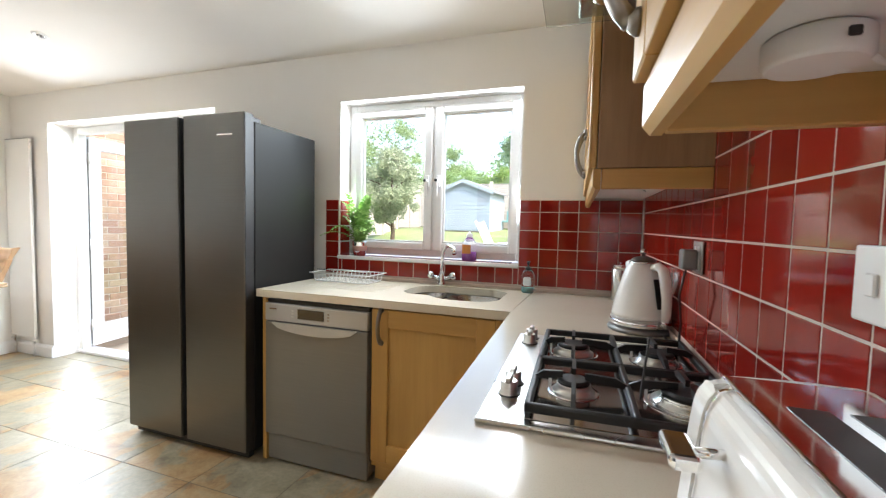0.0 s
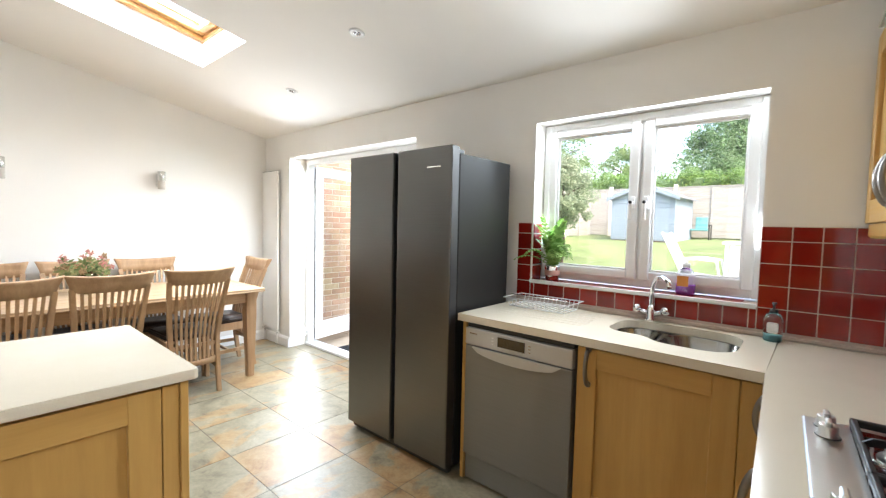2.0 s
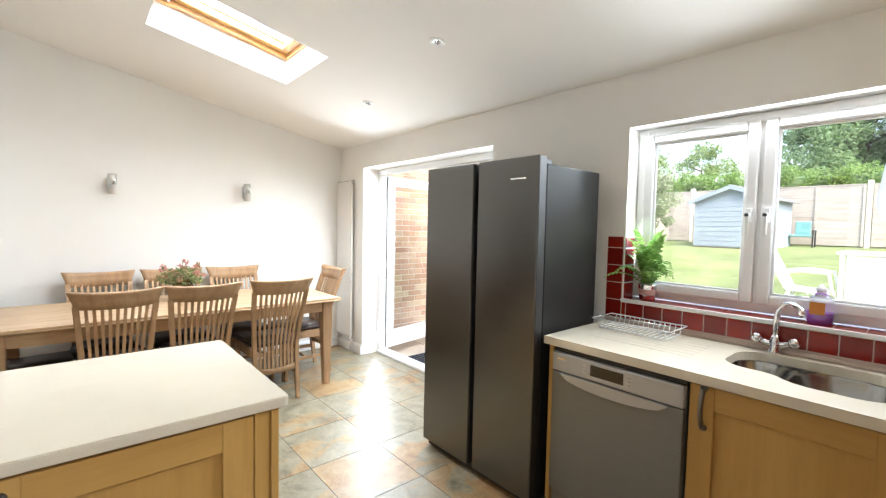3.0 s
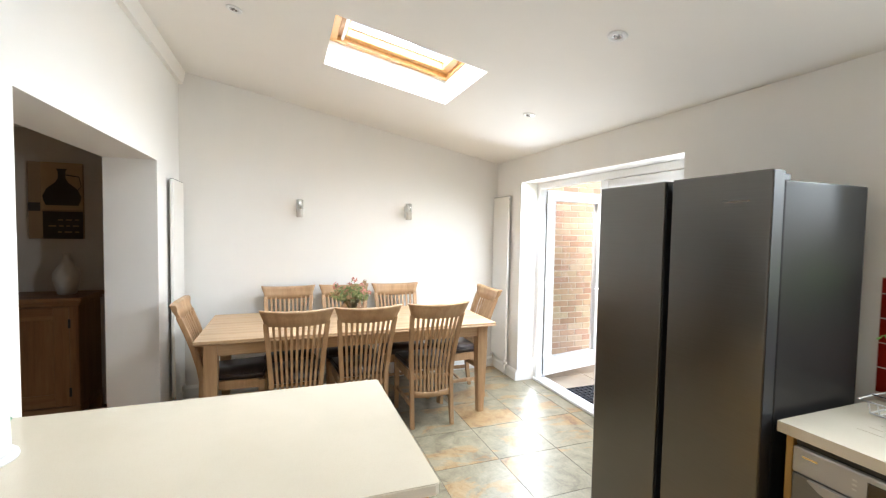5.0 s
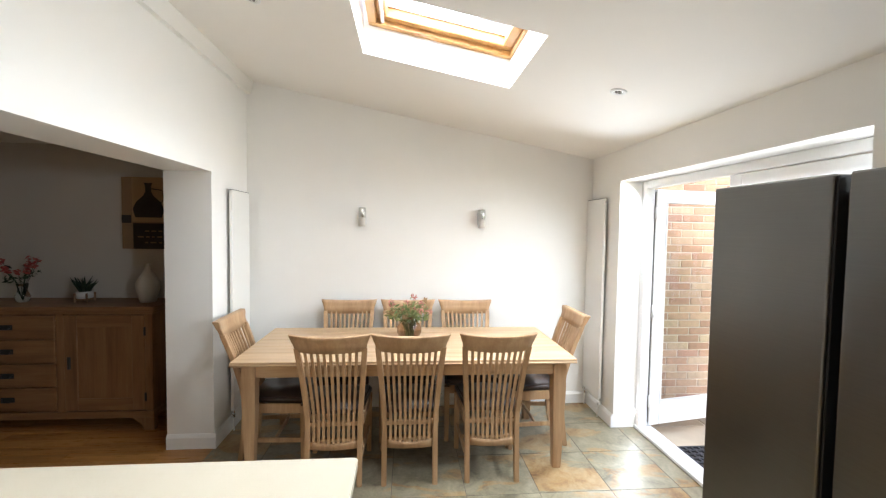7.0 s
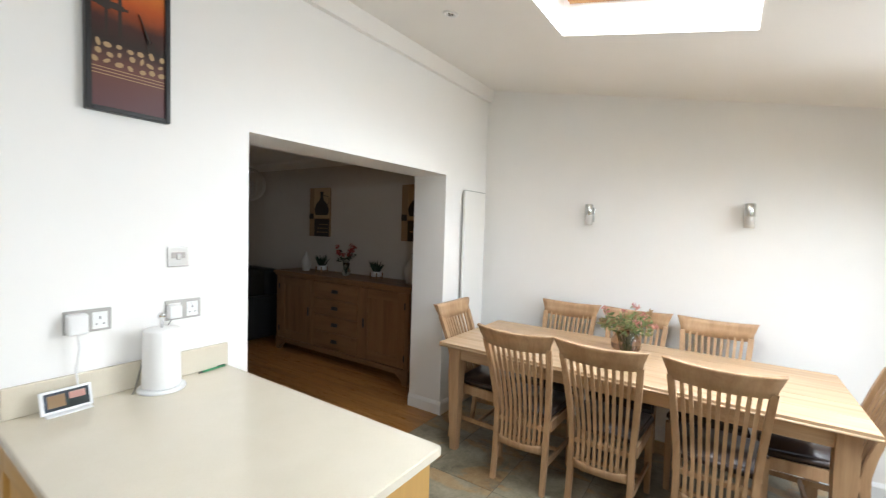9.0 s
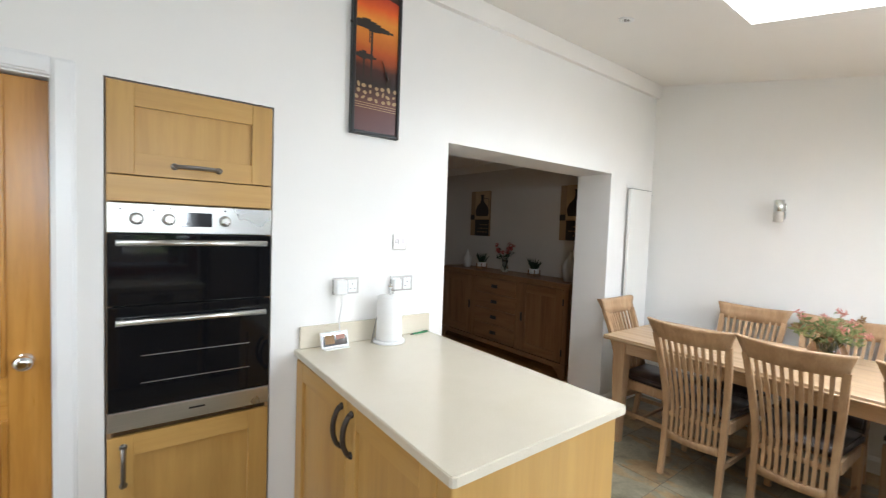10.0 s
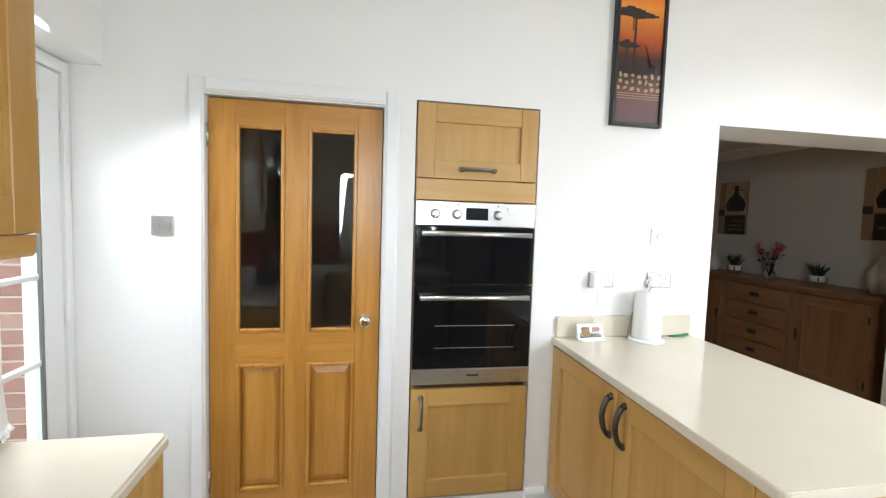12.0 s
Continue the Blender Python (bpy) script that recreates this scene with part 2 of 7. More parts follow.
CHROME = plain("chrome", (0.82, 0.82, 0.83), 0.08, 1.0, strength=0.01)
PEWTER = plain("pewter_handle", (0.25, 0.235, 0.22), 0.33, 0.9)
DARKPEWTER = plain("dark_bronze_handle", (0.09, 0.075, 0.065), 0.4, 0.8)
BLACK = plain("black_plastic", (0.02, 0.02, 0.021), 0.4)
BLACKGLASS = plain("black_oven_glass", (0.006, 0.006, 0.007), 0.05, 0.0, strength=0.0)
BLACKGLASS.node_tree.nodes["Principled BSDF"].inputs["Specular IOR Level"].default_value = 0.4
CASTIRON = plain("cast_iron_black", (0.011, 0.011, 0.012), 0.42, 0.0, strength=0.3)
WHITEPL = plain("white_plastic", (0.80, 0.80, 0.79), 0.3)
CREAMMET = plain("ivory_enamel", (0.86, 0.845, 0.81), 0.16, 0.0, coat=0.4)
LEATHER = painted("dark_brown_leather", (0.045, 0.028, 0.022), 0.38, 160, 0.35, 0.15)
PANE = glass_mat("window_glass")
DARKPANE = glass_mat("smoky_glass", (0.5, 0.36, 0.24))
HOODGLASS = glass_mat("pale_green_glass", (0.9, 0.97, 0.94))
RADW = painted("cream_radiator_enamel", (0.815, 0.80, 0.765), 0.5, 60, 0.03, 0.01)
RUBBER = plain("black_rubber", (0.03, 0.03, 0.033), 0.7)
MORTAR = painted("pale_mortar", (0.62, 0.56, 0.48), 0.95, 160, 0.4, 0.08)
BRICK = brick_mat("buff_red_brick", (0.38, 0.22, 0.155), (0.46, 0.30, 0.20), (0.50, 0.39, 0.27))
BRICKR = brick_mat("rose_red_brick", (0.34, 0.15, 0.11), (0.40, 0.19, 0.14), (0.44, 0.25, 0.18))
PAVING = painted("sandstone_paving", (0.42, 0.35, 0.26), 0.85, 40, 0.4, 0.2)
GRASS = painted("lawn_grass", (0.15, 0.19, 0.07), 0.9, 300, 0.8, 0.25)
SHEDBLUE = painted("pale_blue_shed_paint", (0.25, 0.30, 0.35), 0.7, 60, 0.2, 0.06)
SHEDROOF = painted("grey_roof_felt", (0.16, 0.17, 0.18), 0.95, 200, 0.4, 0.1)
HEDGE = leafy("hedge_leaf", (0.11, 0.21, 0.04), (0.22, 0.34, 0.09))
CONIFER = leafy("conifer_leaf", (0.09, 0.17, 0.065), (0.20, 0.30, 0.13))
TREELEAF = leafy("tree_leaf", (0.12, 0.20, 0.06), (0.26, 0.34, 0.14))
BUSHLEAF = leafy("grey_green_bush_leaf", (0.17, 0.23, 0.12), (0.36, 0.40, 0.26))
FERN = leafy("fern_leaf", (0.13, 0.29, 0.05), (0.32, 0.50, 0.14), 0.5)
DARKLEAF = leafy("dark_spiky_leaf", (0.02, 0.04, 0.025), (0.05, 0.08, 0.045), 0.5)
PETALPINK = leafy("pink_petal", (0.62, 0.22, 0.20), (0.75, 0.46, 0.38))
PETALRED = leafy("red_petal", (0.42, 0.05, 0.06), (0.55, 0.16, 0.14))
EUCALEAF = leafy("faded_green_leaf", (0.16, 0.25, 0.10), (0.42, 0.43, 0.20))
CLOTH = painted("white_canvas", (0.72, 0.71, 0.71), 0.9, 120, 0.3, 0.05)
PAPER = painted("white_paper_towel", (0.82, 0.81, 0.79), 0.95, 60, 0.4, 0.02)
TEAL = plain("teal_plastic", (0.13, 0.30, 0.30), 0.45)
PURPLE = plain("purple_liquid", (0.33, 0.10, 0.42), 0.15, coat=0.4)
ORANGE = plain("orange_label", (0.62, 0.24, 0.04), 0.4)
SOFAB = painted("black_sofa_leather", (0.012, 0.012, 0.013), 0.5, 90, 0.3, 0.2)
CERAMIC = plain("pale_ceramic", (0.55, 0.52, 0.48), 0.35, coat=0.3)
SCREEN = plain("dark_screen_glass", (0.02, 0.02, 0.024), 0.08, coat=0.5)
CORKBROWN = painted("canvas_brown", (0.30, 0.19, 0.10), 0.85, 80, 0.2, 0.15)
CANVDARK = painted("canvas_dark", (0.045, 0.035, 0.03), 0.85, 80, 0.2, 0.2)
CANVTAN = painted("canvas_tan", (0.45, 0.31, 0.17), 0.85, 80, 0.2, 0.15)
GREENPL = plain("green_pen_plastic", (0.03, 0.25, 0.09), 0.35)


# ---- mesh helpers ----
def add_box(bm, x0, x1, y0, y1, z0, z1, bev=0.0, seg=1):
    r = bmesh.ops.create_cube(bm, size=1.0)
    vs = r["verts"]
    for v in vs:
        v.co = Vector(((x0 + x1) / 2 + v.co.x * (x1 - x0), (y0 + y1) / 2 + v.co.y * (y1 - y0), (z0 + z1) / 2 + v.co.z * (z1 - z0)))
    if bev > 0:
        es = list({e for v in vs for e in v.link_edges})
        bmesh.ops.bevel(bm, geom=es, offset=bev, segments=seg, affect="EDGES", profile=0.5)
    return bm


def box(x0, x1, y0, y1, z0, z1, bev=0.0, seg=1):
    return add_box(bmesh.new(), x0, x1, y0, y1, z0, z1, bev, seg)


def add_tube(bm, pts, radii, n=10, caps=True, flat=1.0):
    """A swept tube through points; flat squashes its second axis."""
    pts = [Vector(p) for p in pts]
    if not hasattr(radii, "__len__"):
        radii = [radii] * len(pts)
    rings = []
    side = None
    for i, p in enumerate(pts):
        d = (pts[min(i + 1, len(pts) - 1)] - pts[max(i - 1, 0)]).normalized()
        if side is None:
            side = d.orthogonal().normalized()
        side = (side - d * side.dot(d)).normalized()
        up = d.cross(side)
        rings.append([bm.verts.new(p + radii[i] * (math.cos(a) * side + flat * math.sin(a) * up)) for a in (2 * math.pi * k / n for k in range(n))])
    for a, b in zip(rings, rings[1:]):
        for k in range(n):
            bm.faces.new((a[k], a[(k + 1) % n], b[(k + 1) % n], b[k])).smooth = True
    if caps:
        bm.faces.new(rings[0][::-1])
        bm.faces.new(rings[-1])
    return bm


def tube(pts, radii, n=10, caps=True, flat=1.0):
    return add_tube(bmesh.new(), pts, radii, n, caps, flat)


def add_lathe(bm, profile, n=24, at=(0, 0, 0)):
    """Profile of (radius, z) turned round z."""
    rings = []
    for r, z in profile:
        rings.append([bm.verts.new((at[0] + r * math.cos(2 * math.pi * k / n), at[1] + r * math.sin(2 * math.pi * k / n), at[2] + z)) for k in range(n)])
    for a, b in zip(rings, rings[1:]):
        for k in range(n):
            bm.faces.new((a[k], a[(k + 1) % n], b[(k + 1) % n], b[k])).smooth = True
    bm.faces.new(rings[0][::-1])
    bm.faces.new(rings[-1])
    return bm


def lathe(profile, n=24, at=(0, 0, 0)):
    return add_lathe(bmesh.new(), profile, n, at)


def add_prism(bm, outline, axis, a, b):
    """A flat outline pushed along an axis from a to b."""
    def at(p, w):
        return {"x": (w, p[0], p[1]), "y": (p[0], w, p[1]), "z": (p[0], p[1], w)}[axis]
    lo = [bm.verts.new(at(p, a)) for p in outline]
    hi = [bm.verts.new(at(p, b)) for p in outline]
    n = len(outline)
    for k in range(n):
        bm.faces.new((lo[k], lo[(k + 1) % n], hi[(k + 1) % n], hi[k]))
    bm.faces.new(lo[::-1])
    bm.faces.new(hi)
    return bm


def prism(outline, axis, a, b):
    return add_prism(bmesh.new(), outline, axis, a, b)


def rounded(x0, x1, y0, y1, r, n=6):
    out = []
    for cx, cy, s in ((x1 - r, y1 - r, 0), (x0 + r, y1 - r, 90), (x0 + r, y0 + r, 180), (x1 - r, y0 + r, 270)):
        for k in range(n + 1):
            a = radians(s + 90 * k / n)
            out.append((cx + r * math.cos(a), cy + r * math.sin(a)))
    return out


def mesh_of(name, bm, material):
    bmesh.ops.recalc_face_normals(bm, faces=bm.faces)
    me = bpy.data.meshes.new(name)
    bm.to_mesh(me)
    bm.free()
    me.materials.append(material)
    return me


def part(name, bm, material, parent=None, label="", m=None):
    ob = new(name, mesh_of(name, bm, material))
    if parent is not None:
        ob.parent = parent
    if m is not None:
        ob.matrix_basis = m
    if label:
        tagged(ob, label)
    return ob


def thing(name, label, category, m=None, group=""):
    ob = new(name)
    ob.empty_display_size = 0.1
    if m is not None:
        ob.matrix_basis = m
    return tagged(ob, label, category, group)


def setting(name, bm, material, label="", category="", m=None):
    ob = part(name, bm, material, None, "", m)
    return tagged(ob, label, category, kind="structure")


def pieces(name, bm, material, parent, poses):
    """Alike pieces on one mesh."""
    me = mesh_of(name, bm, material)
    for p in poses:
        ob = new(name, me)
        ob.parent = parent
        ob.matrix_basis = p


# ---- the plan ----
W, O, F = 2.856, -0.295, -4.43            # window wall, oven wall, far wall
CZ, CS = 2.32, 0.19                       # ceiling at the window wall, its slope
RX = 0.815                                # tiled side wall at the window corner
RM = Matrix.Translation((RX, W, 0)) @ pose(0, 0, 0, 0, 0, 2.06) @ Matrix.Translation((-RX, -W, 0))


def ceiling_z(y):
    return CZ + CS * (W - y)


def wall_with_holes(u0, u1, z0, z1, holes, axis, a, b, top=None):
    """A wall along x or y from u0 to u1, thick from a to b, with holes (u0, u1, z0, z1)."""
    bm = bmesh.new()
    cuts = sorted({u0, u1, *[h[0] for h in holes], *[h[1] for h in holes]})
    for c0, c1 in zip(cuts, cuts[1:]):
        spans = sorted((h[2], h[3]) for h in holes if h[0] <= c0 and h[1] >= c1)
        z = z0
        for s0, s1 in spans + [(z1, z1)]:
            if s0 - z > 1e-4:
                if axis == "x":
                    add_box(bm, c0, c1, a, b, z, s0)
                else:
                    add_box(bm, a, b, c0, c1, z, s0)
            z = s1
    return bm


WIN = (-0.96, 0.190, 1.045, 2.02)
FD = (-3.90, -2.005, -0.03, 2.06)
OPEN = (-3.745, -1.995, 0.0, 2.038)
setting("wall_north", wall_with_holes(F - 0.3, 1.3, -0.12, 3.05, [WIN, FD], "x", W, W + 0.28), WALL, "warm white painted wall with window and garden doors", "wall")
setting("wall_south", wall_with_holes(F - 0.3, 1.25, -0.12, 3.2, [OPEN, (-0.245, 0.555, 0, 2.02), (-0.985, -0.375, 0.09, 2.045)], "x", O - 0.33, O), WALL, "white painted wall with an oven niche and wide opening", "wall")
setting("wall_west", box(F - 0.3, F, O, W, -0.12, 3.2), WALL, "plain white painted dining wall", "wall")
setting("wall_east", wall_with_holes(-0.42, 2.9, -0.12, 3.2, [(-0.42, 0.44, 0.0, 2.08)], "y", RX, RX + 0.2), WALL, "white painted side wall with a glazed door", "wall", RM)
SKY = (-3.19, -2.46, 0.84, 1.745)
cb = bmesh.new()


def slab(bm, x0, x1, y0, y1, t):
    vs = [bm.verts.new((x, y, ceiling_z(y) + d)) for d in (0, t) for x, y in ((x0, y0), (x1, y0), (x1, y1), (x0, y1))]
    for f in ((3, 2, 1, 0), (4, 5, 6, 7), (0, 1, 5, 4), (1, 2, 6, 5), (2, 3, 7, 6), (3, 0, 4, 7)):
        bm.faces.new([vs[k] for k in f])


slab(cb, F - 0.3, SKY[0], O - 0.33, W + 0.28, 0.30)
slab(cb, SKY[1], 1.3, O - 0.33, W + 0.28, 0.30)
slab(cb, SKY[0], SKY[1], O - 0.33, SKY[2], 0.30)
slab(cb, SKY[0], SKY[1], SKY[3], W + 0.28, 0.30)
setting("ceiling", cb, CEIL, "sloping cream painted ceiling", "ceiling")
setting("cornice", prism([(O + 0.001, 2.80), (O + 0.035, 2.80), (O + 0.055, ceiling_z(O) - 0.02), (O + 0.055, ceiling_z(O) + 0.02), (O + 0.001, ceiling_z(O) + 0.02)], "x", F, 0.9), CEIL, "plain painted cornice", "trim")
floor_ob = setting("floor", box(F - 0.1, 1.2, O - 0.33, W + 0.28, -0.12, -0.0015), GROUT, "multicoloured slate tiled floor", "floor")


def skirting(name, outline_axis, a, b, face, sign):
    """A moulded skirting board along x or y on a wall face."""
    prof = [(face, 0), (face + sign * 0.018, 0), (face + sign * 0.018, 0.085), (face + sign * 0.012, 0.1), (face + sign * 0.006, 0.11), (face, 0.11)]
    setting(name, prism(prof, outline_axis, a, b), TRIM, "white gloss skirting board", "skirting")


skirting("baseboard", "y", O, W, F, 1)
skirting("baseboard", "x", F, OPEN[0], O, 1)
skirting("baseboard", "x", OPEN[1], -1.858, O, 1)
skirting("baseboard", "x", -1.095, -0.99, O, 1)
skirting("baseboard", "x", F, FD[0], W, -1)
skirting("baseboard", "y", O - 0.33, O + 0.018, OPEN[0], 1)

# ---- doors and windows ----
def casement_window():
    """White window with two side-hung sashes."""
    x0, x1, z0, z1 = WIN[0] + 0.002, WIN[1] - 0.002, WIN[2] + 0.012, WIN[3] - 0.002
    ya, yb = W + 0.115, W + 0.185
    win = thing("window_1", "white upvc kitchen window with two side-hung sashes", "window")
    win["kind"] = "structure"
    fr = bmesh.new()
    for a in ((x0, x0 + 0.05, z0, z1), (x1 - 0.034, x1, z0, z1), (x0 + 0.05, x1 - 0.034, z1 - 0.05, z1), (x0 + 0.05, x1 - 0.034, z0, z0 + 0.052), (-0.387, -0.341, z0 + 0.052, z1 - 0.05)):
        add_box(fr, a[0], a[1], ya, yb, a[2], a[3], 0.006, 2)
    part("window_frame", fr, UPVC, win)
    for sx0, sx1, hx in ((x0 + 0.042, -0.373, -0.400), (-0.355, x1 - 0.026, -0.328)):
        sash = bmesh.new()
        sz0, sz1, w = z0 + 0.04, z1 - 0.036, 0.05
        for a in ((sx0, sx0 + w, sz0, sz1), (sx1 - w, sx1, sz0, sz1), (sx0 + w, sx1 - w, sz1 - w, sz1), (sx0 + w, sx1 - w, sz0, sz0 + w)):
            add_box(sash, a[0], a[1], ya - 0.018, ya + 0.05, a[2], a[3], 0.008, 2)
        s = part("sash", sash, UPVC, win)
        bead = bmesh.new()
        gx0, gx1, gz0, gz1 = sx0 + w, sx1 - w, sz0 + w, sz1 - w
        for a in ((gx0, gx0 + 0.01, gz0, gz1), (gx1 - 0.01, gx1, gz0, gz1), (gx0 + 0.01, gx1 - 0.01, gz1 - 0.01, gz1), (gx0 + 0.01, gx1 - 0.01, gz0, gz0 + 0.01)):
            add_box(bead, a[0], a[1], ya + 0.0, ya + 0.02, a[2], a[3], 0.003)
        part("bead", bead, UPVC, s)
        p = part("pane", box(gx0 - 0.004, gx1 + 0.004, ya + 0.022, ya + 0.028, gz0 - 0.004, gz1 + 0.004), PANE, s)
        p.visible_shadow = False
        h = box(hx - 0.012, hx + 0.012, ya - 0.034, ya - 0.018, 1.49, 1.56, 0.004, 2)
        add_box(h, hx - 0.008, hx + 0.008, ya - 0.055, ya - 0.034, 1.515, 1.535, 0.004, 2)
        add_box(h, hx - 0.009, hx + 0.009, ya - 0.062, ya - 0.05, 1.43, 1.535, 0.005, 2)
        part("window_handle", h, UPVC, s)
        part("lock_button", lathe([(0.009, 0), (0.009, 0.01), (0.005, 0.013)], 12), BLACK, s, "black lock button", pose(hx, ya - 0.062, 1.527, 90, 0, 0))


casement_window()


def french_doors():
    """White garden doors: one leaf swung out, one shut behind the fridge."""
    x0, x1, z1 = FD[0] + 0.002, FD[1] - 0.002, FD[3] - 0.002
    ya, yb = W + 0.19, W + 0.262
    d = thing("door_1", "white upvc garden double door, one leaf open outwards", "door")
    d["kind"] = "structure"
    fr = bmesh.new()
    for a in ((x0, x0 + 0.06, 0.03, z1), (x1 - 0.06, x1, 0.03, z1), (x0 + 0.06, x1 - 0.06, z1 - 0.06, z1)):
        add_box(fr, a[0], a[1], ya, yb, a[2], a[3], 0.006, 2)
    part("door_frame", fr, UPVC, d)
    sill = box(x0, x1, ya - 0.01, yb + 0.05, 0.0, 0.03, 0.004)
    for k in range(3):
        add_box(sill, x0 + 0.06, x1 - 0.06, ya + 0.005 + 0.022 * k, ya + 0.012 + 0.022 * k, 0.03, 0.036)
    part("threshold", sill, UPVC, d, "ribbed white door threshold")
    w = (x1 - x0 - 0.12) / 2

    def leaf(m):
        h0, h1, s = 0.045, z1 - 0.065, 0.095
        bm = bmesh.new()
        for a in ((0, s, h0, h1), (w - s, w, h0, h1), (s, w - s, h1 - s, h1), (s, w - s, h0, h0 + 0.17)):
            add_box(bm, a[0], a[1], 0, 0.065, a[2], a[3], 0.007, 2)
        lf = part("door_leaf", bm, UPVC, d, "", m)
        bead = bmesh.new()
        for yy in (-0.004, 0.055):
            for a in ((s, s + 0.014, h0 + 0.17, h1 - s), (w - s - 0.014, w - s, h0 + 0.17, h1 - s), (s + 0.014, w - s - 0.014, h1 - s - 0.014, h1 - s), (s + 0.014, w - s - 0.014, h0 + 0.17, h0 + 0.184)):
                add_box(bead, a[0], a[1], yy, yy + 0.014, a[2], a[3], 0.003)
        part("bead", bead, UPVC, lf)
        p = part("pane", box(s - 0.004, w - s + 0.004, 0.028, 0.036, h0 + 0.166, h1 - s + 0.004), PANE, lf)
        p.visible_shadow = False
        hd = box(w - 0.062, w - 0.032, -0.012, 0, 0.93, 1.15, 0.004)
        add_tube(hd, [(w - 0.047, -0.012, 1.1), (w - 0.047, -0.05, 1.1), (w - 0.16, -0.05, 1.1)], 0.009, 8)
        part("door_handle", hd, CHROME, lf, "chrome lever handle")
        for hz in (0.25, 1.0, 1.8):
            part("hinge", tube([(-0.006, -0.004, hz - 0.05), (-0.006, -0.004, hz + 0.05)], 0.011, 10), UPVC, lf)
        gasket = box(-0.004, -0.0005, 0.012, 0.022, h0 + 0.02, h1 - 0.02)
        for gz in (0.5, 1.05, 1.6):
            add_box(gasket, -0.005, -0.0005, 0.03, 0.048, gz - 0.2, gz + 0.2)
        part("gasket", gasket, SILVERGREY, lf, "grey edge gasket and lock strip")

    leaf(pose(x0 + 0.075, yb + 0.012, 0, 0, 0, 101))
    leaf(Matrix.Translation((x1 - 0.061, ya, 0)) @ Matrix.Diagonal((-1, 1, 1, 1)))


french_doors()


def side_door():
    """Glazed outside door in the tiled side wall."""
    d = thing("door_2", "white half-glazed outside door with glazing bars", "door", RM)
    d["kind"] = "structure"
    xa = RX + 0.125
    y0, y1, z1 = -0.297, 0.435, 2.075
    fr = bmesh.new()
    for a in ((y0, y0 + 0.035, 0.0, z1), (y1 - 0.05, y1, 0.0, z1), (y0 + 0.035, y1 - 0.05, z1 - 0.05, z1)):
        add_box(fr, xa, xa + 0.07, a[0], a[1], a[2], a[3], 0.004)
    part("door_frame", fr, TRIM, d)
    a0, a1 = y0 + 0.037, y1 - 0.052
    s = 0.115
    bm = bmesh.new()
    for a in ((a0, a0 + s, 0.01, z1 - 0.052), (a1 - s, a1, 0.01, z1 - 0.052), (a0 + s, a1 - s, z1 - 0.052 - 0.13, z1 - 0.052), (a0 + s, a1 - s, 0.01, 0.55)):
        add_box(bm, xa + 0.015, xa + 0.06, a[0], a[1], a[2], a[3], 0.004)
    lf = part("door_leaf", bm, TRIM, d)
    g0, g1, gz0, gz1 = a0 + s, a1 - s, 0.55, z1 - 0.182
    bars = bmesh.new()
    for k in range(1, 4):
        zz = gz0 + (gz1 - gz0) * k / 4
        add_box(bars, xa + 0.022, xa + 0.05, g0, g1, zz - 0.011, zz + 0.011, 0.004)
    mid = (g0 + g1) / 2
    add_box(bars, xa + 0.0235, xa + 0.0485, mid - 0.011, mid + 0.011, gz0, gz1, 0.004)
    part("glazing_bars", bars, TRIM, lf)
    edge = bmesh.new()
    add_box(edge, xa + 0.016, xa + 0.03, g0, g0 + 0.014, gz0, gz1, 0.003)
    add_box(edge, xa + 0.016, xa + 0.03, g1 - 0.014, g1, gz0, gz1, 0.003)
    part("bead", edge, SILVERGREY, lf, "grey glazing bead")
    p = part("pane", box(xa + 0.034, xa + 0.038, g0 - 0.003, g1 + 0.003, gz0 - 0.003, gz1 + 0.003), PANE, lf)
    p.visible_shadow = False
    for hz in (0.3, 1.04, 1.84):
        h = tube([(xa + 0.006, a0 - 0.002, hz - 0.045), (xa + 0.006, a0 - 0.002, hz + 0.045)], 0.008, 10)
        add_box(h, xa - 0.002, xa + 0.014, a0 - 0.03, a0 + 0.0, hz - 0.04, hz + 0.04, 0.001)
        part("hinge", h, TRIM, d)
    sb = box(xa - 0.02, xa + 0.075, y0, y1, -0.005, 0.012, 0.003)
    part("threshold", sb, TRIM, d)


side_door()


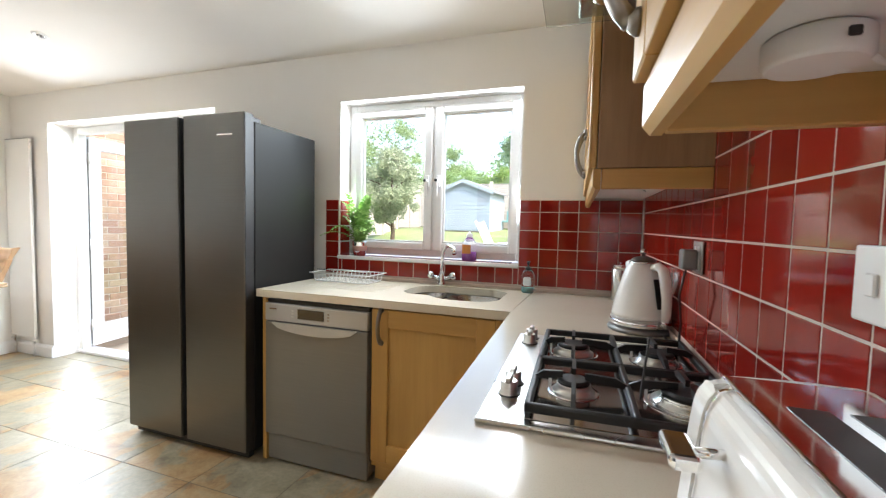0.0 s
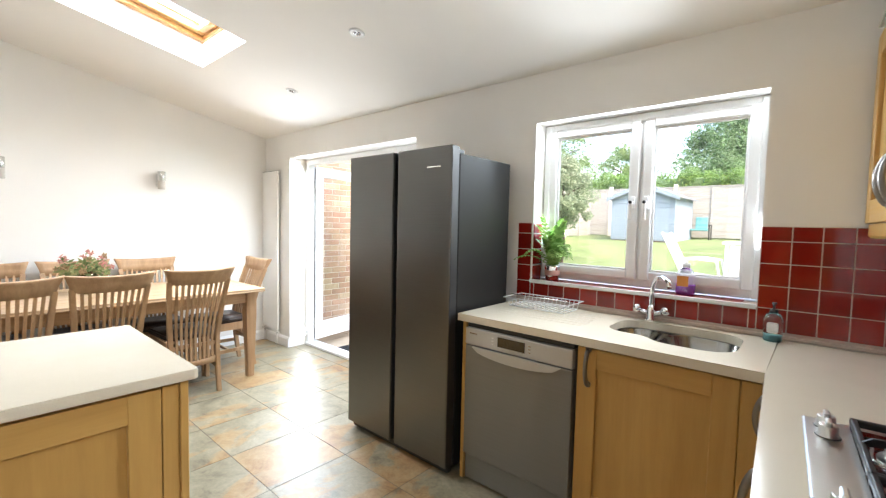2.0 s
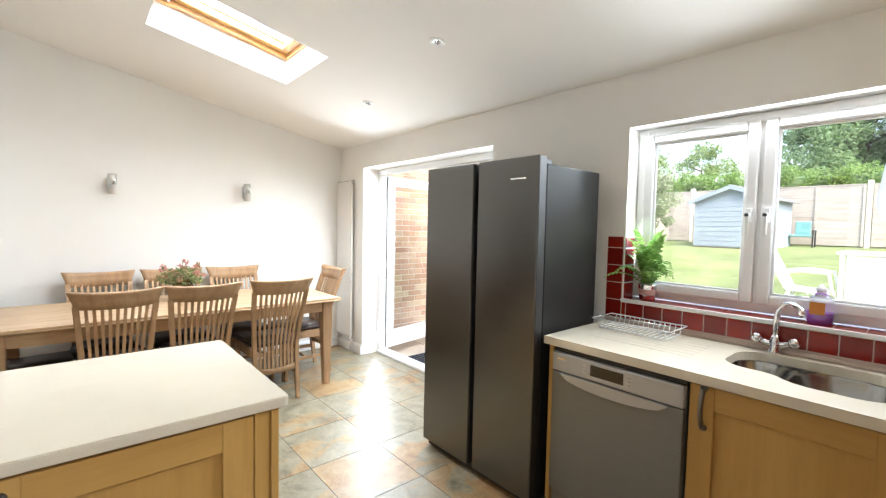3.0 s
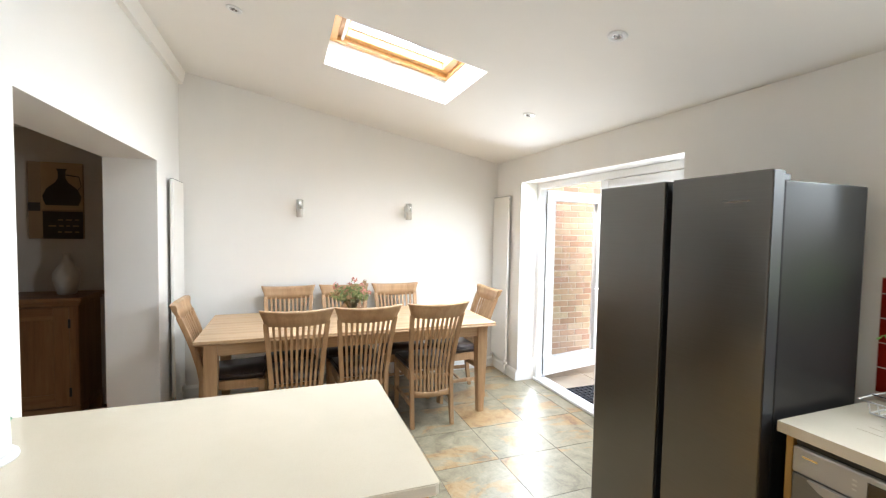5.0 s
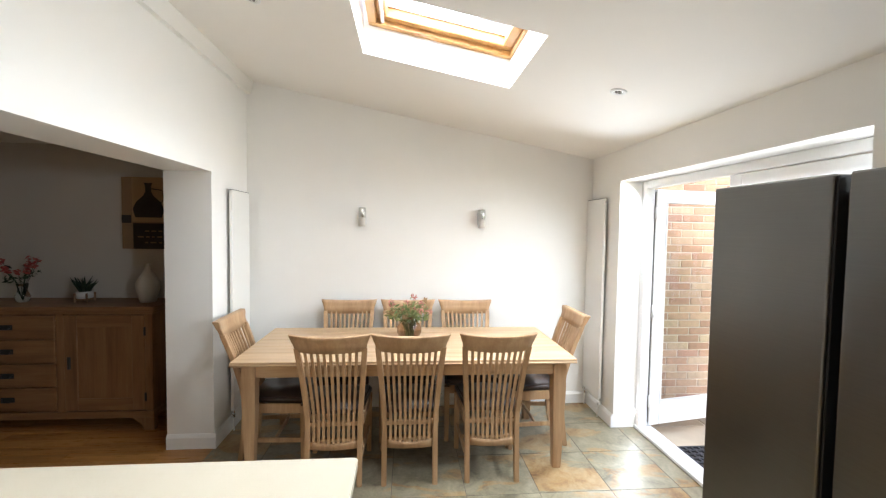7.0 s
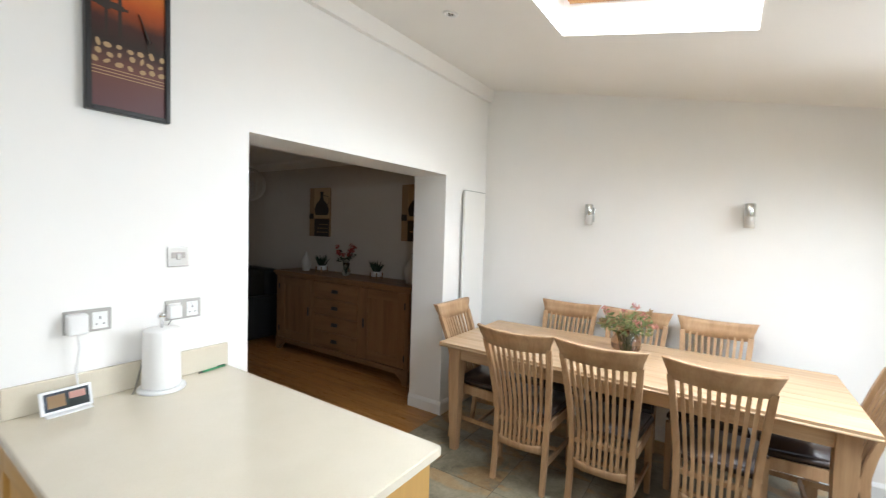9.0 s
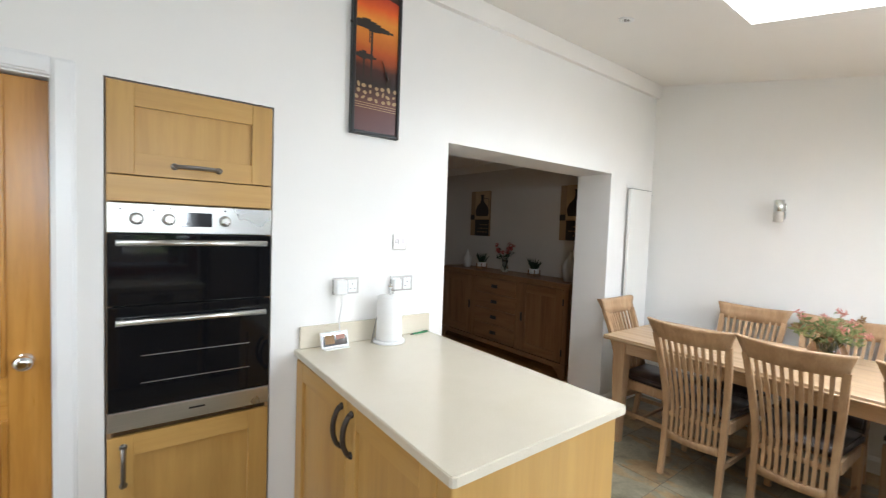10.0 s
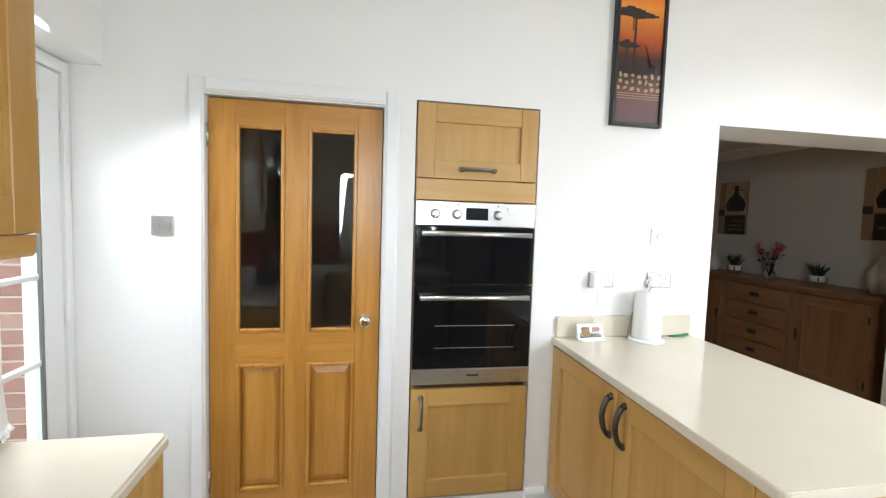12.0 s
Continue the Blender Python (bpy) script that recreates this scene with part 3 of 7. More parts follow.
def panel_door():
    """Golden oak door with two glazed and two fielded panels."""
    x0, x1, z0, z1 = -0.222, 0.538, 0.008, 1.993
    yf = O - 0.028
    d = thing("door_3", "golden oak internal door with two glass panels", "door")
    d["kind"] = "structure"
    lin = bmesh.new()
    for a in ((x1 + 0.004, 0.553, 0, 2.0), (-0.243, x0 - 0.004, 0, 2.0), (-0.243, 0.553, 2.0, 2.018)):
        add_box(lin, a[0], a[1], O - 0.12, O - 0.001, a[2], a[3])
    part("door_lining", lin, TRIM, d)
    ar = bmesh.new()
    for a in ((0.541, 0.607, 0.0, 2.072), (-0.297, -0.231, 0.0, 2.072), (-0.231, 0.541, 2.006, 2.072)):
        add_box(ar, a[0], a[1], O - 0.002, O + 0.014, a[2], a[3], 0.005, 2)
        add_box(ar, a[0] + 0.008, a[1] - 0.008, O + 0.012, O + 0.02, a[2] + (0.008 if a[2] > 1 else 0), a[3] - 0.008, 0.004, 2)
    part("architrave", ar, TRIM, d)
    ya = yf - 0.04
    for a, b in ((x0, -0.108), (0.113, 0.215), (0.425, x1)):
        part("stile", box(a, b, ya, yf, z0, z1, 0.002), DOOROAK, d)
    for a, b in ((-0.108, 0.113), (0.215, 0.425)):
        for r0, r1 in ((z0, 0.185), (0.795, 0.945), (1.885, z1)):
            part("rail", box(a, b, ya + 0.001, yf - 0.001, r0, r1), DOOROAKX, d)
    for a, b in ((-0.108, 0.113), (0.215, 0.425)):
        g = part("pane", box(a - 0.004, b + 0.004, yf - 0.024, yf - 0.019, 0.94, 1.89), PANE, d, "clear bevelled glass")
        for r0, r1, deep in ((0.945, 1.885, 0.0), (0.185, 0.795, 0.0)):
            mo = bmesh.new()
            prof = 0.017
            for q in ((a, a + prof, r0, r1), (b - prof, b, r0, r1), (a + prof, b - prof, r0, r0 + prof), (a + prof, b - prof, r1 - prof, r1)):
                add_box(mo, q[0], q[1], yf - 0.016, yf + 0.005, q[2], q[3], 0.005, 2)
            part("moulding", mo, DOOROAK, d)
        pan = box(a, b, yf - 0.03, yf - 0.02, 0.185, 0.795)
        fld = [(a + 0.045, 0.235), (b - 0.045, 0.235), (b - 0.045, 0.745), (a + 0.045, 0.745)]
        base = [(a + 0.018, 0.205), (b - 0.018, 0.205), (b - 0.018, 0.777), (a + 0.018, 0.777)]
        lo = [pan.verts.new((p[0], yf - 0.019, p[1])) for p in base]
        hi = [pan.verts.new((p[0], yf - 0.006, p[1])) for p in fld]
        pan.faces.new(hi)
        for k in range(4):
            pan.faces.new((lo[k], lo[(k + 1) % 4], hi[(k + 1) % 4], hi[k]))
        part("fielded_panel", pan, DOOROAK, d)
    kb = lathe([(0.026, 0), (0.026, 0.006), (0.011, 0.012), (0.010, 0.028), (0.022, 0.036), (0.028, 0.05), (0.024, 0.062), (0.012, 0.068)], 20)
    part("door_knob", kb, CHROME, d, "chrome door knob", pose(-0.155, yf, 1.0, -90, 0, 0))
    for hz in (0.25, 1.83):
        h = tube([(x1 + 0.003, yf + 0.006, hz - 0.05), (x1 + 0.003, yf + 0.006, hz + 0.05)], 0.008, 10)
        add_box(h, x1 + 0.003, x1 + 0.022, yf - 0.001, yf + 0.004, hz - 0.05, hz + 0.05)
        part("hinge", h, STEEL, d, "steel butt hinge")
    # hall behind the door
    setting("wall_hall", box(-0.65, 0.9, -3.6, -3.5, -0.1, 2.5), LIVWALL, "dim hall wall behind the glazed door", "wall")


panel_door()


def rooflight():
    x0, x1, y0, y1 = SKY
    tilt = math.degrees(math.atan(CS))
    r = thing("rooflight", "pine framed roof window in a white shaft", "roof window", pose((x0 + x1) / 2, (y0 + y1) / 2, ceiling_z((y0 + y1) / 2), -tilt, 0, 0))
    hw, hd = (x1 - x0) / 2, (y1 - y0) / 2 / math.cos(radians(tilt))
    fr = bmesh.new()
    for a in ((-hw, -hw + 0.045, -hd, hd), (hw - 0.045, hw, -hd, hd), (-hw + 0.045, hw - 0.045, -hd, -hd + 0.05), (-hw + 0.045, hw - 0.045, hd - 0.05, hd)):
        add_box(fr, a[0], a[1], a[2], a[3], 0.17, 0.26, 0.004)
    part("outer_frame", fr, PINE, r)
    sa = bmesh.new()
    i = 0.048
    for a in ((-hw + i, -hw + i + 0.05, -hd + i, hd - i), (hw - i - 0.05, hw - i, -hd + i, hd - i), (-hw + i + 0.05, hw - i - 0.05, -hd + i, -hd + i + 0.06), (-hw + i + 0.05, hw - i - 0.05, hd - i - 0.06, hd - i)):
        add_box(sa, a[0], a[1], a[2], a[3], 0.20, 0.275, 0.006, 2)
    part("sash", sa, PINE, r)
    for gx in (-hw + 0.1, hw - 0.112):
        part("gasket", box(gx, gx + 0.012, -hd + 0.1, hd - 0.1, 0.255, 0.268), UPVC, r, "white glazing strip")
    p = part("pane", box(-hw + 0.095, hw - 0.095, -hd + 0.105, hd - 0.105, 0.27, 0.276), PANE, r)
    p.visible_shadow = False
    part("control_bar", tube([(-hw + 0.06, -hd + 0.085, 0.185), (hw - 0.06, -hd + 0.085, 0.185)], 0.011, 10), UPVC, r, "white ventilation bar")


rooflight()


# ---- kitchen units ----
def bow_handle(length, material, name="handle"):
    """A bowed flat bar handle along z, standing out along -y."""
    bm = bmesh.new()
    n = 12
    pts = [(0, -0.008 - 0.028 * math.sin(math.pi * (k / n)) ** 0.7, -length / 2 + length * k / n) for k in range(n + 1)]
    add_tube(bm, pts, [0.0105] * (n + 1), 8, True, 0.65)
    for s in (-1, 1):
        add_lathe(bm, [(0.014, 0), (0.014, 0.004), (0.008, 0.012)], 12, (0, 0, 0))
        bm.verts.ensure_lookup_table()
        for v in list(bm.verts)[-36:]:
            v.co = Vector((v.co.x, -v.co.z, v.co.y + s * length / 2))
    return bm


def shaker(parent, w, h, m, mat_v=None, mat_h=None, handle=None, handle_mat=None, rail=0.085, horizontal=False, name="door"):
    """A shaker door, w wide along x, h high, its face towards -y."""
    mv, mh = mat_v or CABOAK, mat_h or CABOAKH
    d = part(name, box(rail - 0.003, w - rail + 0.003, 0.0155, 0.0192, rail - 0.003, h - rail + 0.003), mv, parent, "", m)
    for a in (0, w - rail):
        part("stile", box(a, a + rail, 0, 0.02, 0, h, 0.0025), mv, d)
    for a in (0, h - rail):
        part("rail", box(rail, w - rail, 0.0006, 0.0195, a, a + rail, 0.001), mh, d)
    if handle:
        hx, hz = handle
        hm = pose(hx, 0, hz, 0, 90 if horizontal else 0, 0)
        part("handle", bow_handle(0.155 if not horizontal else 0.16, handle_mat or PEWTER), handle_mat or PEWTER, d, "bowed pewter handle", hm)
    return d


def base_units():
    # sink unit between dishwasher and corner
    u = thing("sink_cabinet", "honey oak shaker sink cabinet", "cabinet")
    part("carcass", box(-0.398, 0.262, 2.285, 2.84, 0.09, 0.70), CABOAK, u)
    part("front_rail", box(-0.398, 0.262, 2.285, 2.30, 0.7005, 0.868), CABOAKH, u)
    shaker(u, 0.592, 0.735, pose(-0.392, 2.262, 0.125), handle=(0.05, 0.655))
    part("corner_post", box(0.202, 0.262, 2.262, 2.284, 0.125, 0.86, 0.002), CABOAK, u)
    part("plinth", box(-0.398, 0.262, 2.325, 2.34, 0.0, 0.1), CABOAKH, u)
    e = thing("end_panel", "honey oak end panel beside the dishwasher", "panel")
    part("board", box(-1.035, -1.012, 2.262, 2.84, 0.0, 0.868, 0.002), CABOAK, e)
    # side run
    s = thing("hob_cabinet", "honey oak base cabinets under the hob", "cabinet", RM)
    part("carcass", box(0.285, RX - 0.01, 0.582, 2.24, 0.09, 0.868), CABOAK, s)
    part("end_panel", box(0.268, RX - 0.004, 0.56, 0.581, 0.0, 0.868, 0.002), CABOAK, s)
    for k in range(3):
        shaker(s, 0.545, 0.735, pose(0.264, 1.135 + 0.55 * k, 0.125, 0, 0, -90), handle=(0.05, 0.655))
    part("plinth", box(0.325, 0.34, 0.582, 2.24, 0, 0.1), CABOAKY, s)


base_units()


def sink_outline(grow):
    """One and a half bowls in one smooth outline, the half bowl set back."""
    def arc(cx, cy, rad, a0, a1, n=8):
        return [(cx + rad * math.cos(radians(a0 + (a1 - a0) * k / n)), cy + rad * math.sin(radians(a0 + (a1 - a0) * k / n))) for k in range(n + 1)]
    g = grow
    out = arc(0.045, 2.505, 0.12 + g, -90, 0) + arc(0.045, 2.665, 0.12 + g, 0, 90) + arc(-0.245, 2.675, 0.11 + g, 90, 180) + arc(-0.265, 2.555, 0.09 + g, 180, 270)
    return out + [(-0.20, 2.462 - g), (-0.165, 2.445 - g), (-0.14, 2.42 - g), (-0.11, 2.40 - g), (-0.07, 2.387 - g)]


def worktop():
    wt = thing("worktop", "cream quartz worktop running round the corner", "worktop")
    # pieces round the sink cut-out
    t0, t1 = 0.872, 0.91
    a = bmesh.new()
    cut = sink_outline(0.0)
    outer = [(-1.05, 2.234), (0.267, 2.234), (0.275, 2.848), (-1.05, 2.848)]
    def ring(bm, z):
        return [bm.verts.new((x, y, z)) for x, y in cut], [bm.verts.new((x, y, z)) for x, y in outer]
    ci, co = ring(a, t1)
    bi, bo = ring(a, t0)
    n = len(cut)
    for inner, out in ((ci, co), (bi, bo)):
        es = [a.edges.new((inner[k], inner[(k + 1) % n])) for k in range(n)] + [a.edges.new((out[k], out[(k + 1) % 4])) for k in range(4)]
        bmesh.ops.triangle_fill(a, edges=es, use_beauty=True)
    for k in range(n):
        a.faces.new((ci[k], ci[(k + 1) % n], bi[(k + 1) % n], bi[k]))
    for k in range(4):
        a.faces.new((co[k], co[(k + 1) % 4], bo[(k + 1) % 4], bo[k]))
    part("slab", a, QUARTZ, wt)
    b = prism([(0.2665, 2.2345), (0.334, 0.552), (0.340, 0.540), (0.354, 0.534), (0.893, 0.550), (0.81, 2.846), (0.2755, 2.846)], "z", t0 + 0.0004, t1 - 0.0004)
    bmesh.ops.bevel(b, geom=[e for e in b.edges if abs(e.verts[0].co.z - e.verts[1].co.z) < 1e-4], offset=0.008, segments=2, affect="EDGES")
    part("slab", b, QUARTZ, wt)
    gr = bmesh.new()
    for k in range(6):
        add_box(gr, -0.92 + 0.008 * k, -0.45, 2.43 + 0.052 * k, 2.437 + 0.052 * k, 0.9085, 0.9115, 0.001)
    part("drainer_groove", gr, QUARTZ, wt)
    up = bmesh.new()
    add_box(up, -1.05, 0.80, 2.836, 2.8475, 0.9102, 0.928, 0.003)
    part("seal", up, TGROUT, wt, "cream sealing strip")
    part("seal", box(0.80 - 0.004, RX - 0.009, 0.555, 2.83, 0.9102, 0.928, 0.003), TGROUT, wt, "", RM)


worktop()


def sink():
    s = thing("sink", "stainless steel one and a half bowl sink", "sink")
    def bowl(x0, x1, y0, y1, depth, r):
        bm = bmesh.new()
        prev = None
        for z, ins, rr in ((0.871, 0.0, r), (0.862, 0.004, r), (0.91 - depth + 0.03, 0.014, r), (0.91 - depth, 0.045, max(0.02, r - 0.03))):
            ring = [bm.verts.new((x, y, z)) for x, y in rounded(x0 + ins, x1 - ins, y0 + ins, y1 - ins, rr, 6)]
            if prev:
                for k in range(len(ring)):
                    bm.faces.new((prev[k], prev[(k + 1) % len(ring)], ring[(k + 1) % len(ring)], ring[k])).smooth = True
            prev = ring
        bm.faces.new(prev)
        return bm
    b1 = part("bowl", bowl(-0.148, 0.172, 2.378, 2.792, 0.19, 0.12), SINKSTEEL, s)
    b2 = part("bowl", bowl(-0.365, -0.168, 2.445, 2.79, 0.14, 0.085), SINKSTEEL, s)
    part("drain", lathe([(0.04, 0), (0.04, 0.003), (0.02, 0.004)], 20, (-0.01, 2.6, 0.7205)), CHROME, b1)
    part("drain", lathe([(0.03, 0), (0.03, 0.003), (0.02, 0.004)], 20, (-0.295, 2.62, 0.7705)), CHROME, b2)
    part("bridge", box(-0.172, -0.144, 2.40, 2.79, 0.845, 0.866, 0.008, 3), SINKSTEEL, s)
    t = thing("kitchen_tap", "chrome swan-neck mixer tap with two cross handles", "tap", pose(-0.245, 2.818, 0.91))
    part("base", lathe([(0.027, 0), (0.027, 0.008), (0.02, 0.02), (0.022, 0.05), (0.016, 0.065), (0.012, 0.08)], 20), CHROME, t)
    sp = [(0, 0, 0.06), (0, 0, 0.15), (0.007, -0.006, 0.19), (0.03, -0.027, 0.228), (0.064, -0.058, 0.235), (0.092, -0.083, 0.22), (0.103, -0.093, 0.19)]
    part("spout", tube(sp, [0.012, 0.0115, 0.011, 0.011, 0.011, 0.011, 0.012], 12), CHROME, t)
    for s2 in (-1, 1):
        v = tube([(0, 0, 0.035), (s2 * 0.05, 0, 0.05)], 0.012, 12)
        h = part("valve", v, CHROME, t)
        k = lathe([(0.012, 0), (0.022, 0.006), (0.024, 0.018), (0.02, 0.03), (0.01, 0.036)], 8)
        part("cross_handle", k, CHROME, h, "", pose(s2 * 0.052, 0, 0.05, 0, s2 * 62, 0))


sink()


def peninsula():
    p = thing("peninsula_cabinet", "honey oak peninsula cabinet with two shaker doors", "cabinet")
    part("carcass", box(-1.83, -1.13, O + 0.004, 0.92, 0.09, 0.8775), CABOAK, p)
    part("end_panel", box(-1.855, -1.10, 0.921, 0.945, 0.0, 0.8775, 0.003), CABOAK, p)
    part("back_panel", box(-1.855, -1.833, O + 0.004, 0.92, 0.0, 0.8775, 0.003), CABOAK, p)
    for a, b, hx in ((O + 0.012, 0.288, 0.535), (0.292, 0.872, 0.05)):
        shaker(p, b - a, 0.745, pose(-1.107, a, 0.118, 0, 0, 90), handle=(hx, 0.63), handle_mat=DARKPEWTER, mat_h=CABOAKH)
    part("corner_post", box(-1.129, -1.107, 0.875, 0.92, 0.118, 0.868, 0.002), CABOAK, p)
    part("plinth", box(-1.175, -1.16, O + 0.02, 0.92, 0, 0.1), CABOAKY, p)
    w = thing("peninsula_worktop", "cream quartz peninsula worktop with clipped corner", "worktop")
    out = [(-1.885, O + 0.002), (-1.098, O + 0.002), (-1.08, 0.956), (-1.084, 0.966), (-1.095, 0.971), (-1.877, 0.968), (-1.885, 0.960)]
    b = prism(out, "z", 0.878, 0.91)
    bmesh.ops.bevel(b, geom=[e for e in b.edges if abs(e.verts[0].co.z - e.verts[1].co.z) < 1e-4], offset=0.003, segments=2, affect="EDGES")
    part("slab", b, QUARTZ, w)
    part("upstand", box(-1.885, -1.118, O + 0.002, O + 0.02, 0.9102, 1.018, 0.003), QUARTZ, w)


peninsula()


def wall_units():
    for name, y0, y1, n, lab in (("wall_cabinet", 1.722, 2.846, 2, "honey oak wall cabinet with two doors and light rail"), ("wall_cabinet", 0.525, 1.045, 1, "honey oak single wall cabinet with light rail")):
        c = thing(name, lab, "cabinet", RM)
        xf = 0.545 - (0.03 if n == 2 else 0.0)
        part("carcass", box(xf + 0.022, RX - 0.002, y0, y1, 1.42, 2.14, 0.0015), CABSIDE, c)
        w = (y1 - y0) / n
        for k in range(n):
            # a door turned to face -x: local x runs towards -y
            hx = {(2, 0): 0.045, (2, 1): w - 0.05, (1, 0): 0.045}[(n, k)]
            shaker(c, w - 0.004, 0.715, pose(xf, y0 + w * (k + 1) - 0.002, 1.4225, 0, 0, -90), handle=(hx, 0.125))
        rail = bmesh.new()
        prof = [(1.365, 0.0), (1.365, 0.012), (1.375, 0.02), (1.419, 0.02), (1.419, 0.0)]
        add_prism(rail, [(xf + 0.012 - d + 0.02, z) for z, d in prof], "y", y0 + 0.002, y1 - 0.002)
        part("light_rail", rail, CABOAKY, c)
        for yy in ((y0 + 0.002, y0 + 0.02),) + (((y1 - 0.02, y1 - 0.002),) if n == 1 else ()):
            part("light_rail", box(xf + 0.034, RX - 0.004, yy[0], yy[1], 1.366, 1.419, 0.002), CABOAKH, c)
        part("under_panel", box(xf + 0.034, RX - 0.012, y0 + 0.021, y1 - 0.021, 1.413, 1.419), WHITEPL, c, "white underside of the cabinet")


wall_units()


def cabinet_light():
    p = thing("puck_light", "white round under-cabinet light with a small switch", "light", RM)
    part("body", lathe([(0.031, 0.0), (0.0345, -0.003), (0.0345, -0.02), (0.031, -0.024)][::-1], 28, (0.662, 0.925, 1.413)), WHITEPL, p)
    part("switch", box(0.6655, 0.6735, 0.8885, 0.8915, 1.398, 1.405, 0.001), BLACK, p, "", None)
    part("cable", tube([(0.69, 0.93, 1.405), (0.74, 0.975, 1.397), (0.775, 0.93, 1.402), (0.79, 0.80, 1.40), (0.795, 0.64, 1.405)], 0.003, 6), WHITEPL, p, "thin white cable")
    t = thing("cable_trunking", "grey cable strip under the cabinet", "cable strip", RM)
    part("strip", box(0.76, 0.785, 0.60, 1.02, 1.4, 1.4125, 0.002), SILVERGREY, t)
    w = thing("under_cabinet_wire", "thin white wire looping under the wall cabinet", "wire", RM)
    part("wire", tube([(0.70, 1.76, 1.412), (0.70, 1.84, 1.402), (0.715, 1.92, 1.395), (0.70, 2.0, 1.403), (0.72, 2.12, 1.394), (0.73, 2.25, 1.40), (0.73, 2.32, 1.412)], 0.003, 6), WHITEPL, w)


cabinet_light()


def hood():
    h = thing("cooker_hood", "steel cooker hood with a glass canopy", "cooker hood", RM)
    y0, y1 = 1.07, 1.70
    part("body", box(0.475, RX - 0.002, y0 + 0.02, y1 - 0.02, 1.795, 1.86, 0.004, 2), STEEL, h)
    part("canopy", box(0.395, RX - 0.004, y0, y1, 1.787, 1.793, 0.001), HOODGLASS, h, "clear glass canopy plate")
    part("chimney", box(0.60, RX - 0.002, 1.26, 1.51, 1.86, 2.53, 0.003), STEEL, h)
    for yy in (1.2, 1.57):
        l = part("lamp", lathe([(0.034, 0), (0.034, -0.006), (0.026, -0.008)][::-1], 20, (0.54, yy, 1.786)), CHROME, h)
    for k in range(2):
        part("filter", box(0.58, 0.80, 1.11 + 0.28 * k, 1.37 + 0.28 * k, 1.78, 1.7865, 0.002), SILVERGREY, h)


hood()


# ---- appliances ----
def fridge():
    f = thing("fridge_freezer", "dark brushed steel side-by-side fridge freezer", "fridge")
    x0, x1 = -1.932, -1.078
    xm = -1.502
    part("cabinet", box(x0, x1, 2.255, 2.755, 0.035, 1.765, 0.006, 2), FRIDGESIDE, f)
    part("front_frame", box(x0 + 0.004, x1 - 0.004, 2.242, 2.2545, 0.04, 1.76), BLACK, f)
    for a, b in ((x0 - 0.004, xm - 0.022), (xm + 0.018, x1 + 0.004)):
        bm = box(a, b, 2.182, 2.241, 0.055, 1.80, 0.006, 3)
        d = part("door", bm, DARKSTEEL, f)
        e = xm - 0.0215 if a < xm - 0.1 else xm + 0.0175
        part("grip_recess", box(min(e, e + (0.006 if e < xm else -0.006)), max(e, e + (0.006 if e < xm else -0.006)), 2.192, 2.238, 0.06, 1.795), BLACK, d)
    part("edge_trim", box(x1 + 0.0042, x1 + 0.0065, 2.186, 2.2405, 0.06, 1.795), BLACK, f, "black door edge strip")
    for a in (x0 + 0.05, x1 - 0.13):
        part("hinge_cover", box(a, a + 0.11, 2.21, 2.32, 1.766, 1.792, 0.005, 2), BLACK, f)
    part("badge", box(-1.25, -1.15, 2.1797, 2.1818, 1.688, 1.696, 0.0008), CHROME, f, "small silver badge")
    part("kickplate", box(x0 + 0.01, x1 - 0.01, 2.22, 2.255, 0.012, 0.05), BLACK, f)
    for a in (x0 + 0.07, x1 - 0.07):
        for yy in (2.265, 2.73):
            part("foot", lathe([(0.02, 0), (0.02, 0.01), (0.012, 0.036)], 12, (a, yy, 0)), BLACK, f)


fridge()


def dishwasher():
    d = thing("dishwasher", "silver grey freestanding dishwasher", "dishwasher")
    x0, x1 = -1.003, -0.405
    part("body", box(x0, x1, 2.275, 2.83, 0.03, 0.84), SILVERGREY, d)
    # solid black strip paints the shade in the gap below the worktop
    part("top", box(x0, x1, 2.262, 2.83, 0.8405, 0.862, 0.003), BLACK, d, "black strip standing for the shaded gap under the worktop")
    part("control_panel", box(x0, x1, 2.244, 2.2745, 0.752, 0.842, 0.006, 3), PANELSILVER, d, "pale silver control panel")
    cp = part("display", box(-0.80, -0.645, 2.2415, 2.2438, 0.775, 0.825, 0.001), SCREEN, d)
    for k in range(3):
        for s in (-0.83, -0.62):
            part("button", box(s - 0.006, s + 0.006, 2.2415, 2.2439, 0.78 + 0.015 * k, 0.786 + 0.015 * k, 0.001), STEEL, d)
    part("badge", box(x0 + 0.03, x0 + 0.075, 2.242, 2.2438, 0.812, 0.818), CHROME, d)
    part("door", box(x0, x1, 2.246, 2.2745, 0.155, 0.748, 0.005, 3), SILVERGREY, d)
    n = 14
    hand = bmesh.new()
    up = [(-0.95 + 0.49 * k / n, 0.748) for k in range(n + 1)]
    lo = [(-0.95 + 0.49 * k / n, 0.744 - 0.045 * math.sin(math.pi * min(1, max(0, k / n))) ** 0.45) for k in range(n + 1)]
    add_prism(hand, up + lo[::-1], "y", 2.232, 2.2455)
    part("handle_lip", hand, PANELSILVER, d, "curved grip moulding")
    part("kickplate", box(x0 + 0.004, x1 - 0.004, 2.262, 2.28, 0.015, 0.15, 0.003), SILVERGREY, d)
    for a in (x0 + 0.05, x1 - 0.05):
        part("foot", lathe([(0.02, 0), (0.02, 0.01), (0.01, 0.031)], 12, (a, 2.33, 0)), BLACK, d)


dishwasher()


